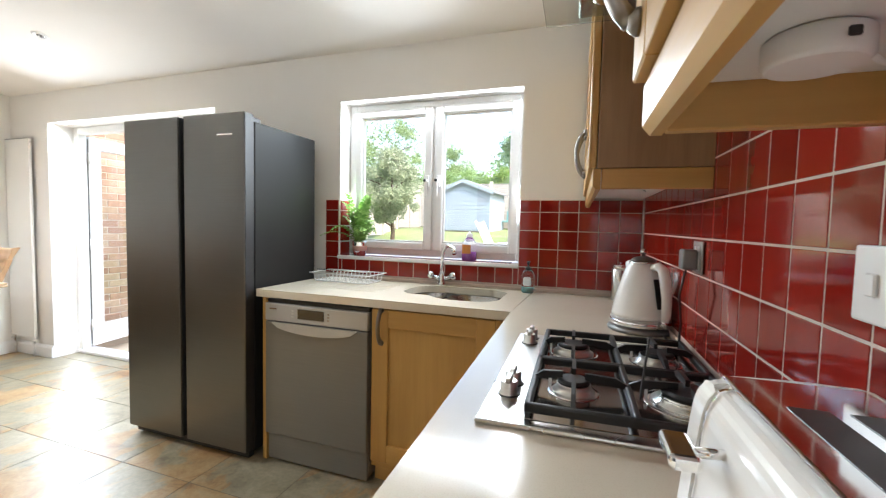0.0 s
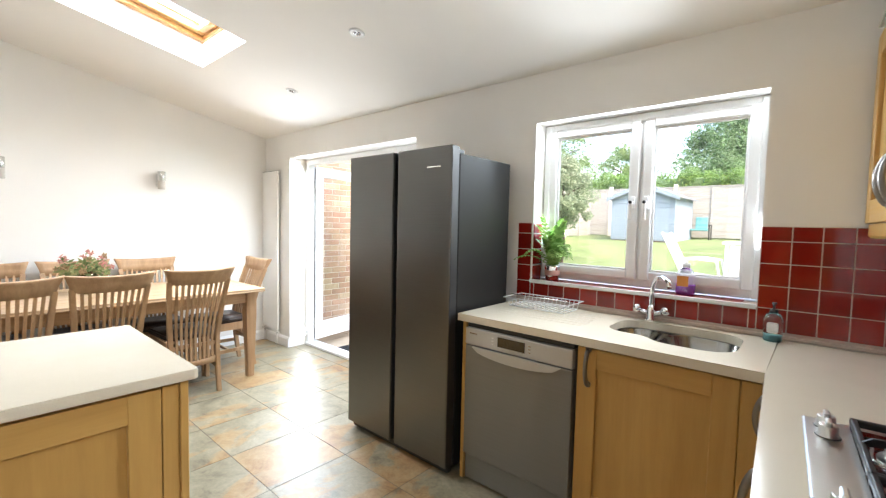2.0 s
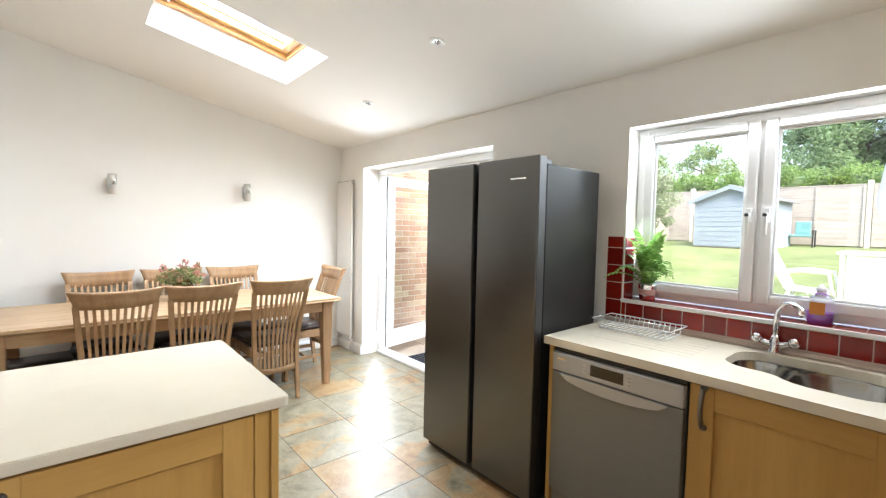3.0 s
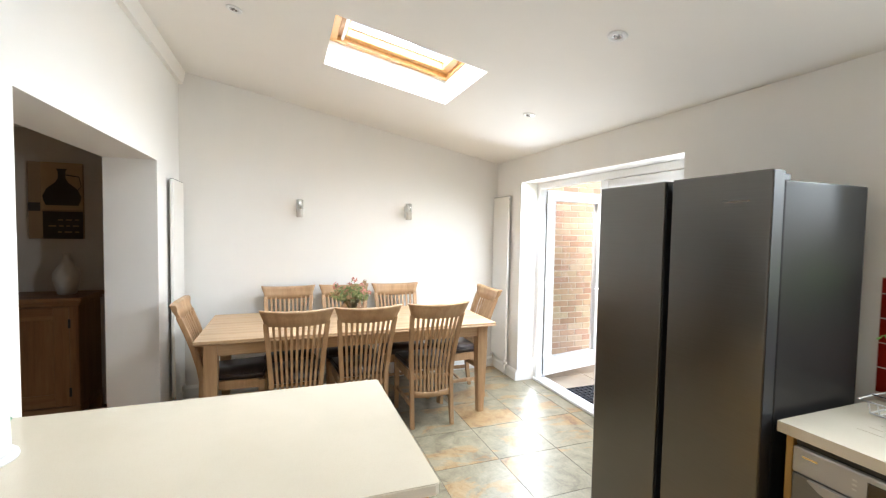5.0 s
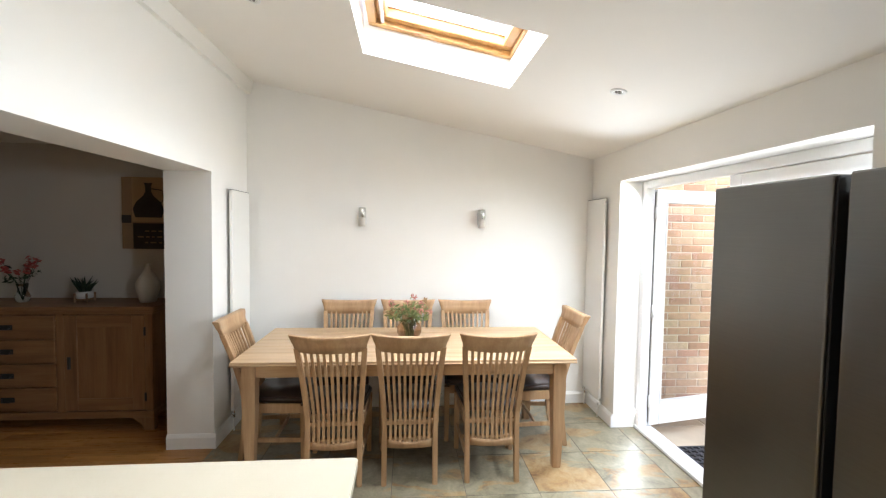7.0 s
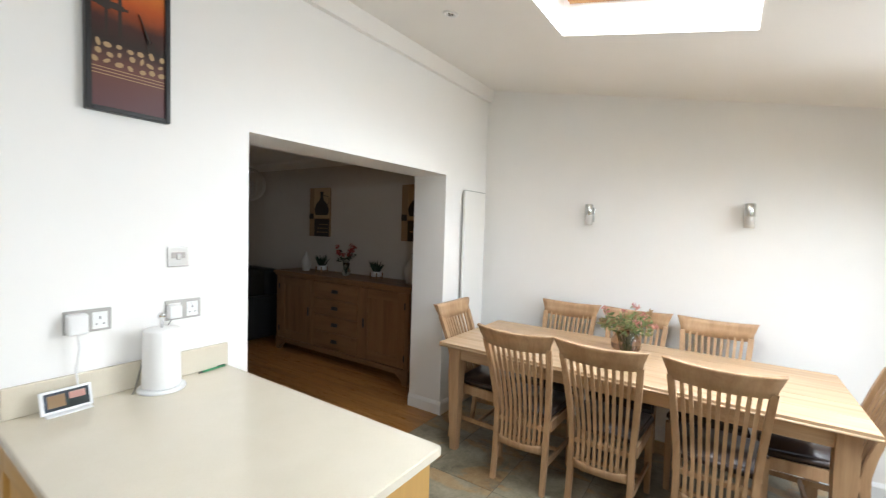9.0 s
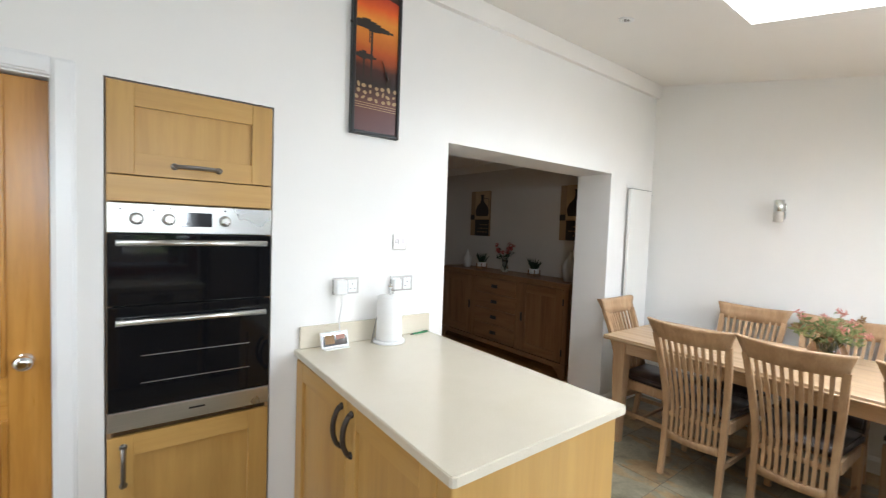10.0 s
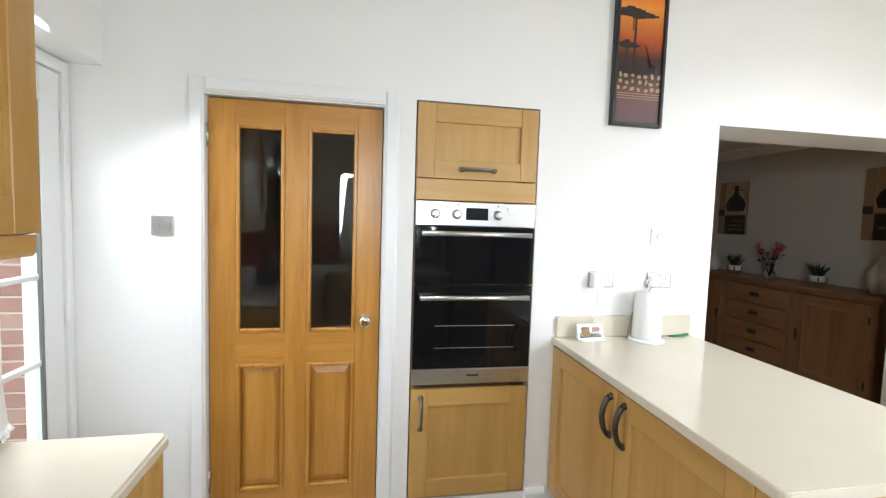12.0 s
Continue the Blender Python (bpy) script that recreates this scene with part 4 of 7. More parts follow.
def hob():
    h = thing("gas_hob", "stainless steel four-burner gas hob with black pan supports", "hob", RM @ pose(0.330, 1.243, 0.9102))
    L, D = 0.645, 0.475
    part("plate", box(0, D, 0, L, 0, 0.009, 0.004, 2), STEEL, h)
    part("tray", box(0.085, D - 0.018, 0.028, L - 0.028, 0.0093, 0.0105, 0.0006), HOBTRAY, h, "polished steel hob tray")
    burners = ((0.168, 0.185, 0.034), (0.385, 0.195, 0.055), (0.165, 0.47, 0.042), (0.37, 0.465, 0.042))
    for bx, by, r in burners:
        part("drip_ring", lathe([(r * 1.55, 0.0106), (r * 1.5, 0.0125), (r * 1.3, 0.0115)], 28, (bx, by, 0)), CHROME, h)
        b = part("burner", lathe([(r * 1.25, 0.0107), (r * 1.25, 0.016), (r * 1.05, 0.02), (r, 0.026), (r, 0.03)], 28, (bx, by, 0)), STEEL, h)
        part("cap", lathe([(r * 0.94, 0.0302), (r * 0.94, 0.036), (r * 0.8, 0.04)], 28, (bx, by, 0)), CASTIRON, b)
        part("igniter", lathe([(0.003, 0.0107), (0.003, 0.03), (0.0015, 0.033)], 8, (bx - r * 1.4, by + 0.01, 0)), WHITEPL, b)
    x0, x1, xm, z = 0.09, D - 0.022, 0.272, 0.05
    for gy0, gy1 in ((0.034, 0.318), (0.327, 0.611)):
        g = bmesh.new()
        for pts in (((x0, gy0), (x1, gy0)), ((x0, gy1), (x1, gy1)), ((x0, gy0), (x0, gy1)), ((x1, gy0), (x1, gy1)), ((xm, gy0), (xm, gy1))):
            (ax, ay), (bx, by) = pts
            add_box(g, min(ax, bx) - 0.0065, max(ax, bx) + 0.0065, min(ay, by) - 0.0065, max(ay, by) + 0.0065, 0.02, 0.038, 0.004, 2)
        gs = part("pan_support", g, CASTIRON, h)
        for fx in (x0, x1):
            for fy in (gy0, gy1):
                part("foot", box(fx - 0.005, fx + 0.005, fy - 0.005, fy + 0.005, 0.0107, 0.0198), RUBBER, gs)
        for bx, by, r in burners:
            if not gy0 < by < gy1:
                continue
            for dx, dy in ((1, 0), (-1, 0), (0, 1), (0, -1)):
                ex = (x1 if bx > xm else xm) if dx > 0 else (xm if bx > xm else x0)
                ey = gy1 if dy > 0 else gy0
                p0 = (ex, by) if dx else (bx, ey)
                p1 = (bx + dx * 0.022, by + dy * 0.022)
                lo, up = 0.03, z
                q = [(p0, lo), (p1, 0.040), (p1, up + 0.003), ((p0[0] * 0.72 + p1[0] * 0.28, p0[1] * 0.72 + p1[1] * 0.28), up), (p0, 0.038)]
                fb = bmesh.new()
                sx, sy = (0.0, 0.0042) if dx else (0.0042, 0.0)
                ra = [fb.verts.new((c[0] - sx, c[1] - sy, zz)) for c, zz in q]
                rb = [fb.verts.new((c[0] + sx, c[1] + sy, zz)) for c, zz in q]
                fb.faces.new(ra)
                fb.faces.new(rb[::-1])
                for i in range(5):
                    fb.faces.new((ra[i], rb[i], rb[(i + 1) % 5], ra[(i + 1) % 5]))
                part("finger", fb, CASTIRON, gs)
    for ky in (0.135, 0.195, 0.535, 0.595):
        k = lathe([(0.022, 0.0092), (0.022, 0.012), (0.018, 0.015), (0.0175, 0.034), (0.015, 0.037)], 20, (0.042, ky, 0))
        add_box(k, 0.036, 0.048, ky - 0.018, ky + 0.018, 0.034, 0.046, 0.003, 2)
        kk = part("knob", k, STEEL, h, "satin steel control knob")
        part("skirt", lathe([(0.0235, 0.0091), (0.0235, 0.0105), (0.0222, 0.0112)], 20, (0.042, ky, 0)), BLACK, kk)


hob()


def oven_tower():
    x0, x1 = -0.98, -0.38
    yb = O - 0.235
    c = thing("oven_housing", "honey oak tall oven housing set into the wall", "cabinet")
    car = bmesh.new()
    add_box(car, x0, x0 + 0.016, yb, O - 0.003, 0.095, 2.04)
    add_box(car, x1 - 0.016, x1, yb, O - 0.003, 0.095, 2.04)
    add_box(car, x0 + 0.016, x1 - 0.016, yb, O - 0.003, 2.022, 2.04)
    add_box(car, x0 + 0.016, x1 - 0.016, yb, O - 0.003, 0.095, 0.113)
    add_box(car, x0 + 0.016, x1 - 0.016, yb, yb + 0.01, 0.113, 2.022)
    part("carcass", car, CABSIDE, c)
    m180 = lambda x, z: pose(x, O + 0.006, z, 0, 0, 180)
    shaker(c, 0.594, 0.348, m180(x1 - 0.003, 1.687), handle=(0.297, 0.045), horizontal=True, rail=0.085)
    part("filler_rail", box(x0 + 0.003, x1 - 0.003, O - 0.014, O + 0.006, 1.583, 1.683, 0.002), CABOAKH, c)
    shaker(c, 0.594, 0.55, m180(x1 - 0.003, 0.108), handle=(0.05, 0.43), rail=0.085)
    o = thing("double_oven", "stainless steel and black glass built-in double oven", "oven")
    fy = O + 0.004
    part("chassis", box(x0 + 0.02, x1 - 0.02, yb + 0.012, O - 0.016, 0.685, 1.57), BLACK, o)
    part("control_panel", box(x0 + 0.003, x1 - 0.003, O - 0.014, fy + 0.012, 1.462, 1.578, 0.003), STEEL, o)
    part("display", box(-0.735, -0.625, fy + 0.0125, fy + 0.014, 1.492, 1.55, 0.0008), SCREEN, o)
    for kx in (-0.475, -0.58, -0.785):
        k = lathe([(0.024, 0), (0.024, 0.004), (0.019, 0.008), (0.018, 0.024), (0.014, 0.027)], 22)
        add_box(k, -0.004, 0.004, -0.018, 0.018, 0.024, 0.031, 0.002)
        part("knob", k, STEEL, o, "", pose(kx, fy + 0.0122, 1.518, -90, 0, 0))
    for kx, kz in ((-0.425, 1.553), (-0.53, 1.553), (-0.585, 1.562), (-0.785, 1.562), (-0.835, 1.55)):
        part("indicator", lathe([(0.004, 0), (0.003, 0.002)], 10), BLACK, o, "", pose(kx, fy + 0.0122, kz, -90, 0, 0))
    for z0, z1, gz in ((1.178, 1.459, 1.425), (0.762, 1.174, 1.118)):
        d = part("oven_door", box(x0 + 0.003, x1 - 0.003, O - 0.014, fy + 0.01, z0, z1, 0.004, 2), BLACKGLASS, o)
        hb = tube([(x0 + 0.03, fy + 0.045, gz), (x1 - 0.03, fy + 0.045, gz)], 0.012, 14)
        for hx in (x0 + 0.05, x1 - 0.05):
            add_tube(hb, [(hx, fy + 0.009, gz), (hx, fy + 0.045, gz)], 0.008, 10)
        part("handle", hb, STEEL, d, "steel bar handle")
    # steel strips on the opaque door stand for glints of shelves inside
    for rz in (0.865, 0.975):
        part("shelf_glint", box(-0.89, -0.49, fy + 0.0102, fy + 0.0112, rz - 0.0015, rz + 0.0015), STEEL, o, "wire shelf glint")
    part("base_trim", box(x0 + 0.003, x1 - 0.003, O - 0.014, fy + 0.011, 0.683, 0.759, 0.003), STEEL, o)
    part("badge", box(-0.715, -0.655, fy + 0.0112, fy + 0.0122, 0.722, 0.73), BLACK, o)
    setting("niche_back", box(x0 - 0.005, x1 + 0.005, O - 0.26, O - 0.238, 0.0, 2.1), BLACK, "dark back of the oven niche", "wall")
    part("plinth", box(x0, x1, O - 0.05, O - 0.035, 0.0, 0.1), CABOAKH, c)


oven_tower()


def kettle():
    k = thing("kettle", "ivory enamel jug kettle with a chrome base", "kettle", pose(0.742, 2.13, 0.9102, 0, 0, -58))
    part("power_base", lathe([(0.105, 0), (0.108, 0.005), (0.106, 0.012), (0.09, 0.018)], 36), SILVERGREY, k)
    part("chrome_band", lathe([(0.094, 0.0185), (0.1, 0.023), (0.101, 0.036), (0.0985, 0.04)], 36), CHROME, k)
    part("lower_band", lathe([(0.098, 0.0402), (0.0985, 0.044), (0.0965, 0.05)], 36), PANELSILVER, k, "grey lower band")
    prof = [(0.0965, 0.0502), (0.095, 0.062), (0.088, 0.10), (0.077, 0.145), (0.064, 0.19), (0.055, 0.217), (0.048, 0.229), (0.043, 0.232)]
    part("body", lathe(prof, 40), CREAMMET, k)
    part("collar", lathe([(0.0435, 0.2322), (0.045, 0.235), (0.0435, 0.239)], 28), CHROME, k, "chrome lid collar")
    part("lid", lathe([(0.043, 0.2392), (0.038, 0.247), (0.026, 0.254), (0.012, 0.257)], 28), DARKPEWTER, k)
    part("lid_knob", lathe([(0.006, 0.2572), (0.006, 0.264), (0.012, 0.269), (0.012, 0.278), (0.006, 0.283)], 16), CHROME, k)
    part("water_gauge", box(-0.0015, 0.0015, -0.01, 0.01, -0.05, 0.05, 0.001), BLACK, k, "dark water gauge strip", pose(0.0805, 0, 0.137, 0, -15, 0))
    part("spout", tube([(-0.05, 0, 0.20), (-0.066, 0, 0.218), (-0.08, 0, 0.228)], [0.024, 0.018, 0.012], 12), CREAMMET, k)
    part("handle", tube([(0.045, 0, 0.222), (0.075, 0, 0.229), (0.098, 0, 0.218), (0.113, 0, 0.18), (0.121, 0, 0.13), (0.122, 0, 0.08), (0.117, 0, 0.052)], [0.014, 0.016, 0.017, 0.017, 0.016, 0.015, 0.012], 14, True, 0.75), CREAMMET, k)
    part("handle_foot", tube([(0.118, 0, 0.056), (0.116, 0, 0.044), (0.1, 0, 0.042)], [0.0135, 0.013, 0.01], 12), CHROME, k, "chrome handle foot")


kettle()


def toaster():
    t = thing("toaster", "ivory and chrome four-slice toaster with side levers", "toaster", RM @ pose(0.608, 0.556, 0.9102, 0, 0, 0))
    w, L = 0.19, 0.475
    side = [(0.004, 0.014), (0.0, 0.035), (0.005, 0.10), (0.011, 0.165), (0.02, 0.189), (0.038, 0.199), (w - 0.05, 0.201), (w - 0.022, 0.19), (w - 0.006, 0.10), (w, 0.035), (w - 0.006, 0.014)]
    q = [Vector((x, z, 0)) for x, z in side]
    fine = []
    for k in range(len(q)):
        p0, p1, p2, p3 = (q[(k + d) % len(q)] for d in (-1, 0, 1, 2))
        for u in (0.0, 0.25, 0.5, 0.75):
            c = p1 + 0.5 * u * (p2 - p0) + u * u * (p0 - 2.5 * p1 + 2 * p2 - 0.5 * p3) + u ** 3 * (1.5 * p1 - 1.5 * p2 + 0.5 * p3 - 0.5 * p0)
            fine.append((c.x, max(0.0139, c.y)))
    side = fine
    core = [(x * 0.96 + 0.0035, z - 0.003 if z > 0.1 else z) for x, z in side]
    b = prism(core, "y", 0.03, L - 0.03)
    part("shell", b, CREAMMET, t)
    for y0, y1 in ((0.0, 0.034), (L - 0.034, L)):
        e = prism(side, "y", y0, y1)
        bmesh.ops.bevel(e, geom=[q for q in e.edges if abs(q.verts[0].co.y - q.verts[1].co.y) < 1e-4], offset=0.011, segments=3, affect="EDGES")
        part("end_cap", e, CREAMMET, t)
    for yy in (0.0355, L - 0.0405):
        part("trim_strip", prism([(x * 0.98 + 0.0015, z - 0.0008) for x, z in side], "y", yy, yy + 0.005), CHROME, t, "chrome edge strip")
    part("base", box(0.01, w - 0.01, 0.008, L - 0.008, 0.0, 0.0138, 0.003), BLACK, t)
    part("top_plate", box(0.034, w - 0.034, 0.012, L - 0.012, 0.1985, 0.2035, 0.002, 2), CHROME, t, "mirror chrome top plate")
    for sx in (0.06, 0.104):
        for sy in (0.055, 0.24):
            part("slot", box(sx, sx + 0.03, sy, sy + 0.15, 0.2036, 0.2042, 0.0), BLACK, t)
    for ly in (0.095, 0.38):
        part("lever_track", box(-0.0015, 0.0015, ly - 0.004, ly + 0.004, -0.055, 0.055), BLACK, t, "", pose(0.0055, ly, 0.11, 0, 5, 0))
        lv = tube([(0.02, ly, 0.158), (-0.01, ly, 0.156)], [0.005, 0.005], 8)
        add_box(lv, -0.034, -0.008, ly - 0.027, ly + 0.027, 0.149, 0.163, 0.005, 3)
        part("lever", lv, CHROME, t, "chrome carriage lever")
        d = part("dial", lathe([(0.02, 0), (0.02, 0.01), (0.017, 0.022), (0.012, 0.024)], 20), CHROME, t, "chrome browning dial", pose(0.002, ly, 0.05, 0, -86, 0))
        part("pointer", box(-0.0015, 0.0015, -0.014, 0.0, 0.0242, 0.0252), BLACK, d)
        for bz, by in ((0.075, 0.035), (0.05, 0.042)):
            part("button", lathe([(0.009, 0), (0.008, 0.006), (0.004, 0.007)], 14), CHROME, t, "", pose(0.006, ly + by if ly < 0.2 else ly - by, bz, 0, -80, 0))


toaster()

# ---- kitchen small things ----
PEWTERPL = brushed("satin_nickel_plate", (0.42, 0.41, 0.39), 0.4, "x", 0.85)

def dish_rack():
    r = thing("dish_rack", "white wire dish rack on the drainer", "dish rack", pose(-1.0, 2.60, 0.912))
    bm = bmesh.new()
    w, d = 0.40, 0.21
    loop = [(0.0, 0.0), (w, 0.0), (w, d), (0.0, d), (0.0, 0.0)]
    add_tube(bm, [(x, y, 0.05) for x, y in loop], 0.0035, 6)
    add_tube(bm, [(0.03 + x * 0.86, 0.02 + y * 0.8, 0.004) for x, y in loop], 0.0035, 6)
    part("frame", bm, WHITEPL, r)
    for k in range(14):
        x = 0.03 + 0.344 * k / 13
        part("wire", tube([(x, 0.0, 0.05), (x, 0.02, 0.006), (x, d - 0.02, 0.006), (x, d, 0.05)], 0.0022, 5), WHITEPL, r)
    part("cutlery_rail", tube([(0.02, 0.05, 0.066), (0.38, 0.05, 0.066)], 0.003, 6), CHROME, r)


dish_rack()


def fern():
    p = thing("potted_fern", "green fern in a silver and pink pot on the tiled sill", "plant", pose(-0.855, 2.925, 1.053))
    part("pot", lathe([(0.036, 0), (0.042, 0.01), (0.048, 0.08), (0.05, 0.088), (0.046, 0.09), (0.044, 0.075), (0.01, 0.072)], 24), CHROME, p)
    part("pot_band", lathe([(0.0445, 0.028), (0.0458, 0.03), (0.0478, 0.058), (0.0472, 0.06)], 24), PETALPINK, p, "pink band round the pot")
    rnd = random.Random(4)
    bm = bmesh.new()
    for f in range(32):
        tall = f % 3 != 1
        a = rnd.uniform(0, 2 * math.pi) if tall else (rnd.uniform(3.5, 4.3) if f % 4 == 1 else rnd.uniform(5.0, 6.0))
        reach = rnd.uniform(0.04, 0.12) if tall else rnd.uniform(0.15, 0.25)
        hgt = rnd.uniform(0.16, 0.32) if tall else rnd.uniform(0.06, 0.13)
        if math.sin(a) > 0.1:
            reach = min(reach, 0.07 / max(0.3, math.sin(a)))
        if math.cos(a) < -0.3 and math.sin(a) > -0.35:
            a = 4.0 + rnd.uniform(-0.3, 0.3)
        pts = []
        for k in range(13):
            s = k / 12
            pts.append(Vector((math.cos(a) * reach * s, math.sin(a) * reach * s, 0.075 + hgt * math.sin(s * (1.5 if tall else 2.3)) / (1 if tall else 0.8))))
        for k in range(1, 13):
            d = (pts[k] - pts[k - 1]).normalized()
            sd = d.cross(Vector((0, 0, 1)))
            sd = sd.normalized() if sd.length > 1e-3 else Vector((1, 0, 0))
            ln = 0.045 * math.sin(math.pi * (0.2 + 0.76 * k / 12))
            for sg in (-1, 1):
                tip = pts[k] + sd * sg * ln + d * 0.014 - Vector((0, 0, 0.006))
                b0, b1 = pts[k] - d * 0.007, pts[k] + d * 0.008
                md = (pts[k] + tip) / 2 + Vector((0, 0, 0.004))
                q = [bm.verts.new(v) for v in (b0, md - d * 0.009, tip, md + d * 0.009, b1)]
                bm.faces.new(q)
    part("fronds", bm, FERN, p)


fern()


def bottles():
    b = thing("washing_up_liquid", "clear bottle of purple washing-up liquid, half full", "bottle", pose(-0.115, 2.925, 1.053) @ Matrix.Diagonal((1.3, 1.15, 0.95, 1)))
    part("bottle", lathe([(0.03, 0), (0.034, 0.008), (0.035, 0.06), (0.034, 0.11), (0.02, 0.135), (0.012, 0.145)], 20), PANE, b).visible_shadow = False
    part("liquid", lathe([(0.028, 0.002), (0.032, 0.009), (0.033, 0.05), (0.031, 0.056)], 20), PURPLE, b)
    part("label", box(-0.024, 0.016, -0.0375, -0.0358, 0.045, 0.10, 0.0), ORANGE, b, "orange and dark label")
    part("cap", lathe([(0.014, 0.1452), (0.014, 0.165), (0.006, 0.17), (0.005, 0.18)], 14), WHITEPL, b)
    s = thing("soap_dispenser", "clear pump soap bottle with teal liquid", "soap dispenser", pose(0.255, 2.785, 0.9102))
    part("bottle", lathe([(0.03, 0), (0.034, 0.006), (0.035, 0.09), (0.026, 0.115), (0.014, 0.122)], 20), HOODGLASS, s).visible_shadow = False
    part("liquid", lathe([(0.029, 0.003), (0.0325, 0.008), (0.0325, 0.028), (0.03, 0.032)], 20), TEAL, s)
    part("label", box(-0.02, 0.02, -0.0372, -0.0355, 0.04, 0.085, 0.006), WHITEPL, s, "white oval label")
    pm = lathe([(0.015, 0.1222), (0.015, 0.135), (0.005, 0.138), (0.005, 0.158), (0.009, 0.16), (0.009, 0.168)], 14)
    add_tube(pm, [(0, 0, 0.164), (0.0, -0.02, 0.164), (0.0, -0.034, 0.157)], 0.0045, 8)
    part("pump", pm, BLACK, s)
    for (x, y, h) in ((0.705, 2.745, 0.155), (0.775, 2.715, 0.115)):
        c = thing("steel_canister", "brushed steel storage canister with lid", "canister", pose(x, y, 0.9102))
        part("body", lathe([(0.036, 0), (0.038, 0.004), (0.038, h), (0.036, h + 0.002)], 24), STEEL, c)
        part("lid", lathe([(0.039, h + 0.0022), (0.039, h + 0.018), (0.03, h + 0.024), (0.008, h + 0.026), (0.008, h + 0.034)], 24), CHROME, c)


bottles()


def socket(name, label, m, gangs=2, switches=True, w=None, plate=None):
    """A wall plate, its face towards -y."""
    plate = plate or PEWTERPL
    w = w or (0.146 if gangs == 2 else 0.086)
    s = thing(name, label, "socket" if "socket" in name else "switch", m)
    part("plate", box(-w / 2, w / 2, -0.006, 0, -0.043, 0.043, 0.003, 2), plate, s)
    for g in range(gangs):
        cx = (-w / 4 if g == 0 else w / 4) if gangs == 2 else 0
        if "socket" in name:
            part("insert", box(cx - 0.024, cx + 0.024, -0.0075, -0.0058, -0.034, 0.03, 0.001), WHITEPL, s)
            pins = bmesh.new()
            add_box(pins, cx - 0.002, cx + 0.002, -0.0082, -0.0074, 0.002, 0.012)
            add_box(pins, cx - 0.014, cx - 0.008, -0.0082, -0.0074, -0.018, -0.014)
            add_box(pins, cx + 0.008, cx + 0.014, -0.0082, -0.0074, -0.018, -0.014)
            part("pin_holes", pins, BLACK, s)
            part("rocker", box(cx - 0.006, cx + 0.006, -0.0105, -0.0074, 0.018, 0.03, 0.001), WHITEPL, s)
        else:
            part("rocker", box(cx - 0.009, cx + 0.009, -0.0105, -0.0058, -0.013, 0.013, 0.002), PEWTERPL if plate is PEWTERPL else WHITEPL, s)
    return s


S180 = lambda x, z: pose(x, O + 0.0005, z, 0, 0, 180)
socket("wall_socket", "brushed steel double socket with a white plug adapter", S180(-1.355, 1.208))
socket("wall_socket", "brushed steel double socket behind the kitchen roll", S180(-1.69, 1.206))
socket("light_switch", "brushed steel double light switch plate", S180(0.712, 1.427), 2, w=0.088)
t = socket("room_thermostat_switch", "brushed steel single switch plate with dark rocker", S180(-1.67, 1.437), 1)
part("rocker_strip", box(-0.028, 0.028, -0.0075, -0.0058, -0.006, 0.02, 0.001), PEWTER, t)
REAST = lambda y, z: RM @ pose(RX - 0.0095, y, z, 0, 0, -90)
socket("wall_socket", "steel socket with a black kettle plug on red tiles", REAST(1.80, 1.19), 1)
socket("cooker_switch", "white cooker switch plate on red tiles", REAST(1.058, 1.207), 2, plate=WHITEPL)


def plugs():
    p = thing("plug_adapter", "white plug adapter in the socket", "plug", S180(-1.315, 1.208))
    part("body", box(-0.03, 0.03, -0.055, -0.0085, -0.04, 0.035, 0.008, 2), WHITEPL, p)
    part("cable", tube([(0, -0.04, -0.04), (0.004, -0.045, -0.09), (-0.004, -0.03, -0.17), (0.0, -0.035, -0.23), (-0.01, -0.06, -0.285), (-0.02, -0.09, -0.294)], 0.003, 6), WHITEPL, p, "thin white cable")
    q = thing("plug_adapter", "white plug beside the kitchen roll", "plug", S180(-1.645, 1.206))
    part("body", box(-0.025, 0.025, -0.045, -0.0085, -0.03, 0.025, 0.006, 2), WHITEPL, q)
    part("cable", tube([(-0.01, -0.03, -0.03), (-0.05, -0.03, -0.09), (-0.12, -0.035, -0.17), (-0.16, -0.06, -0.288), (-0.18, -0.09, -0.292)], 0.002, 6), SILVERGREY, q, "thin grey cable")
    k = thing("kettle_plug", "black kettle plug and lead", "plug", REAST(1.80, 1.185))
    part("body", box(-0.024, 0.024, -0.045, -0.0085, -0.028, 0.026, 0.006, 2), SILVERGREY, k, "grey plug top")
    part("cable", tube([(0, -0.03, -0.028), (-0.01, -0.04, -0.10), (-0.02, -0.03, -0.18), (-0.06, -0.025, -0.25), (-0.14, -0.022, -0.271), (-0.24, -0.03, -0.271)], 0.0035, 6), BLACK, k, "black mains lead")


plugs()


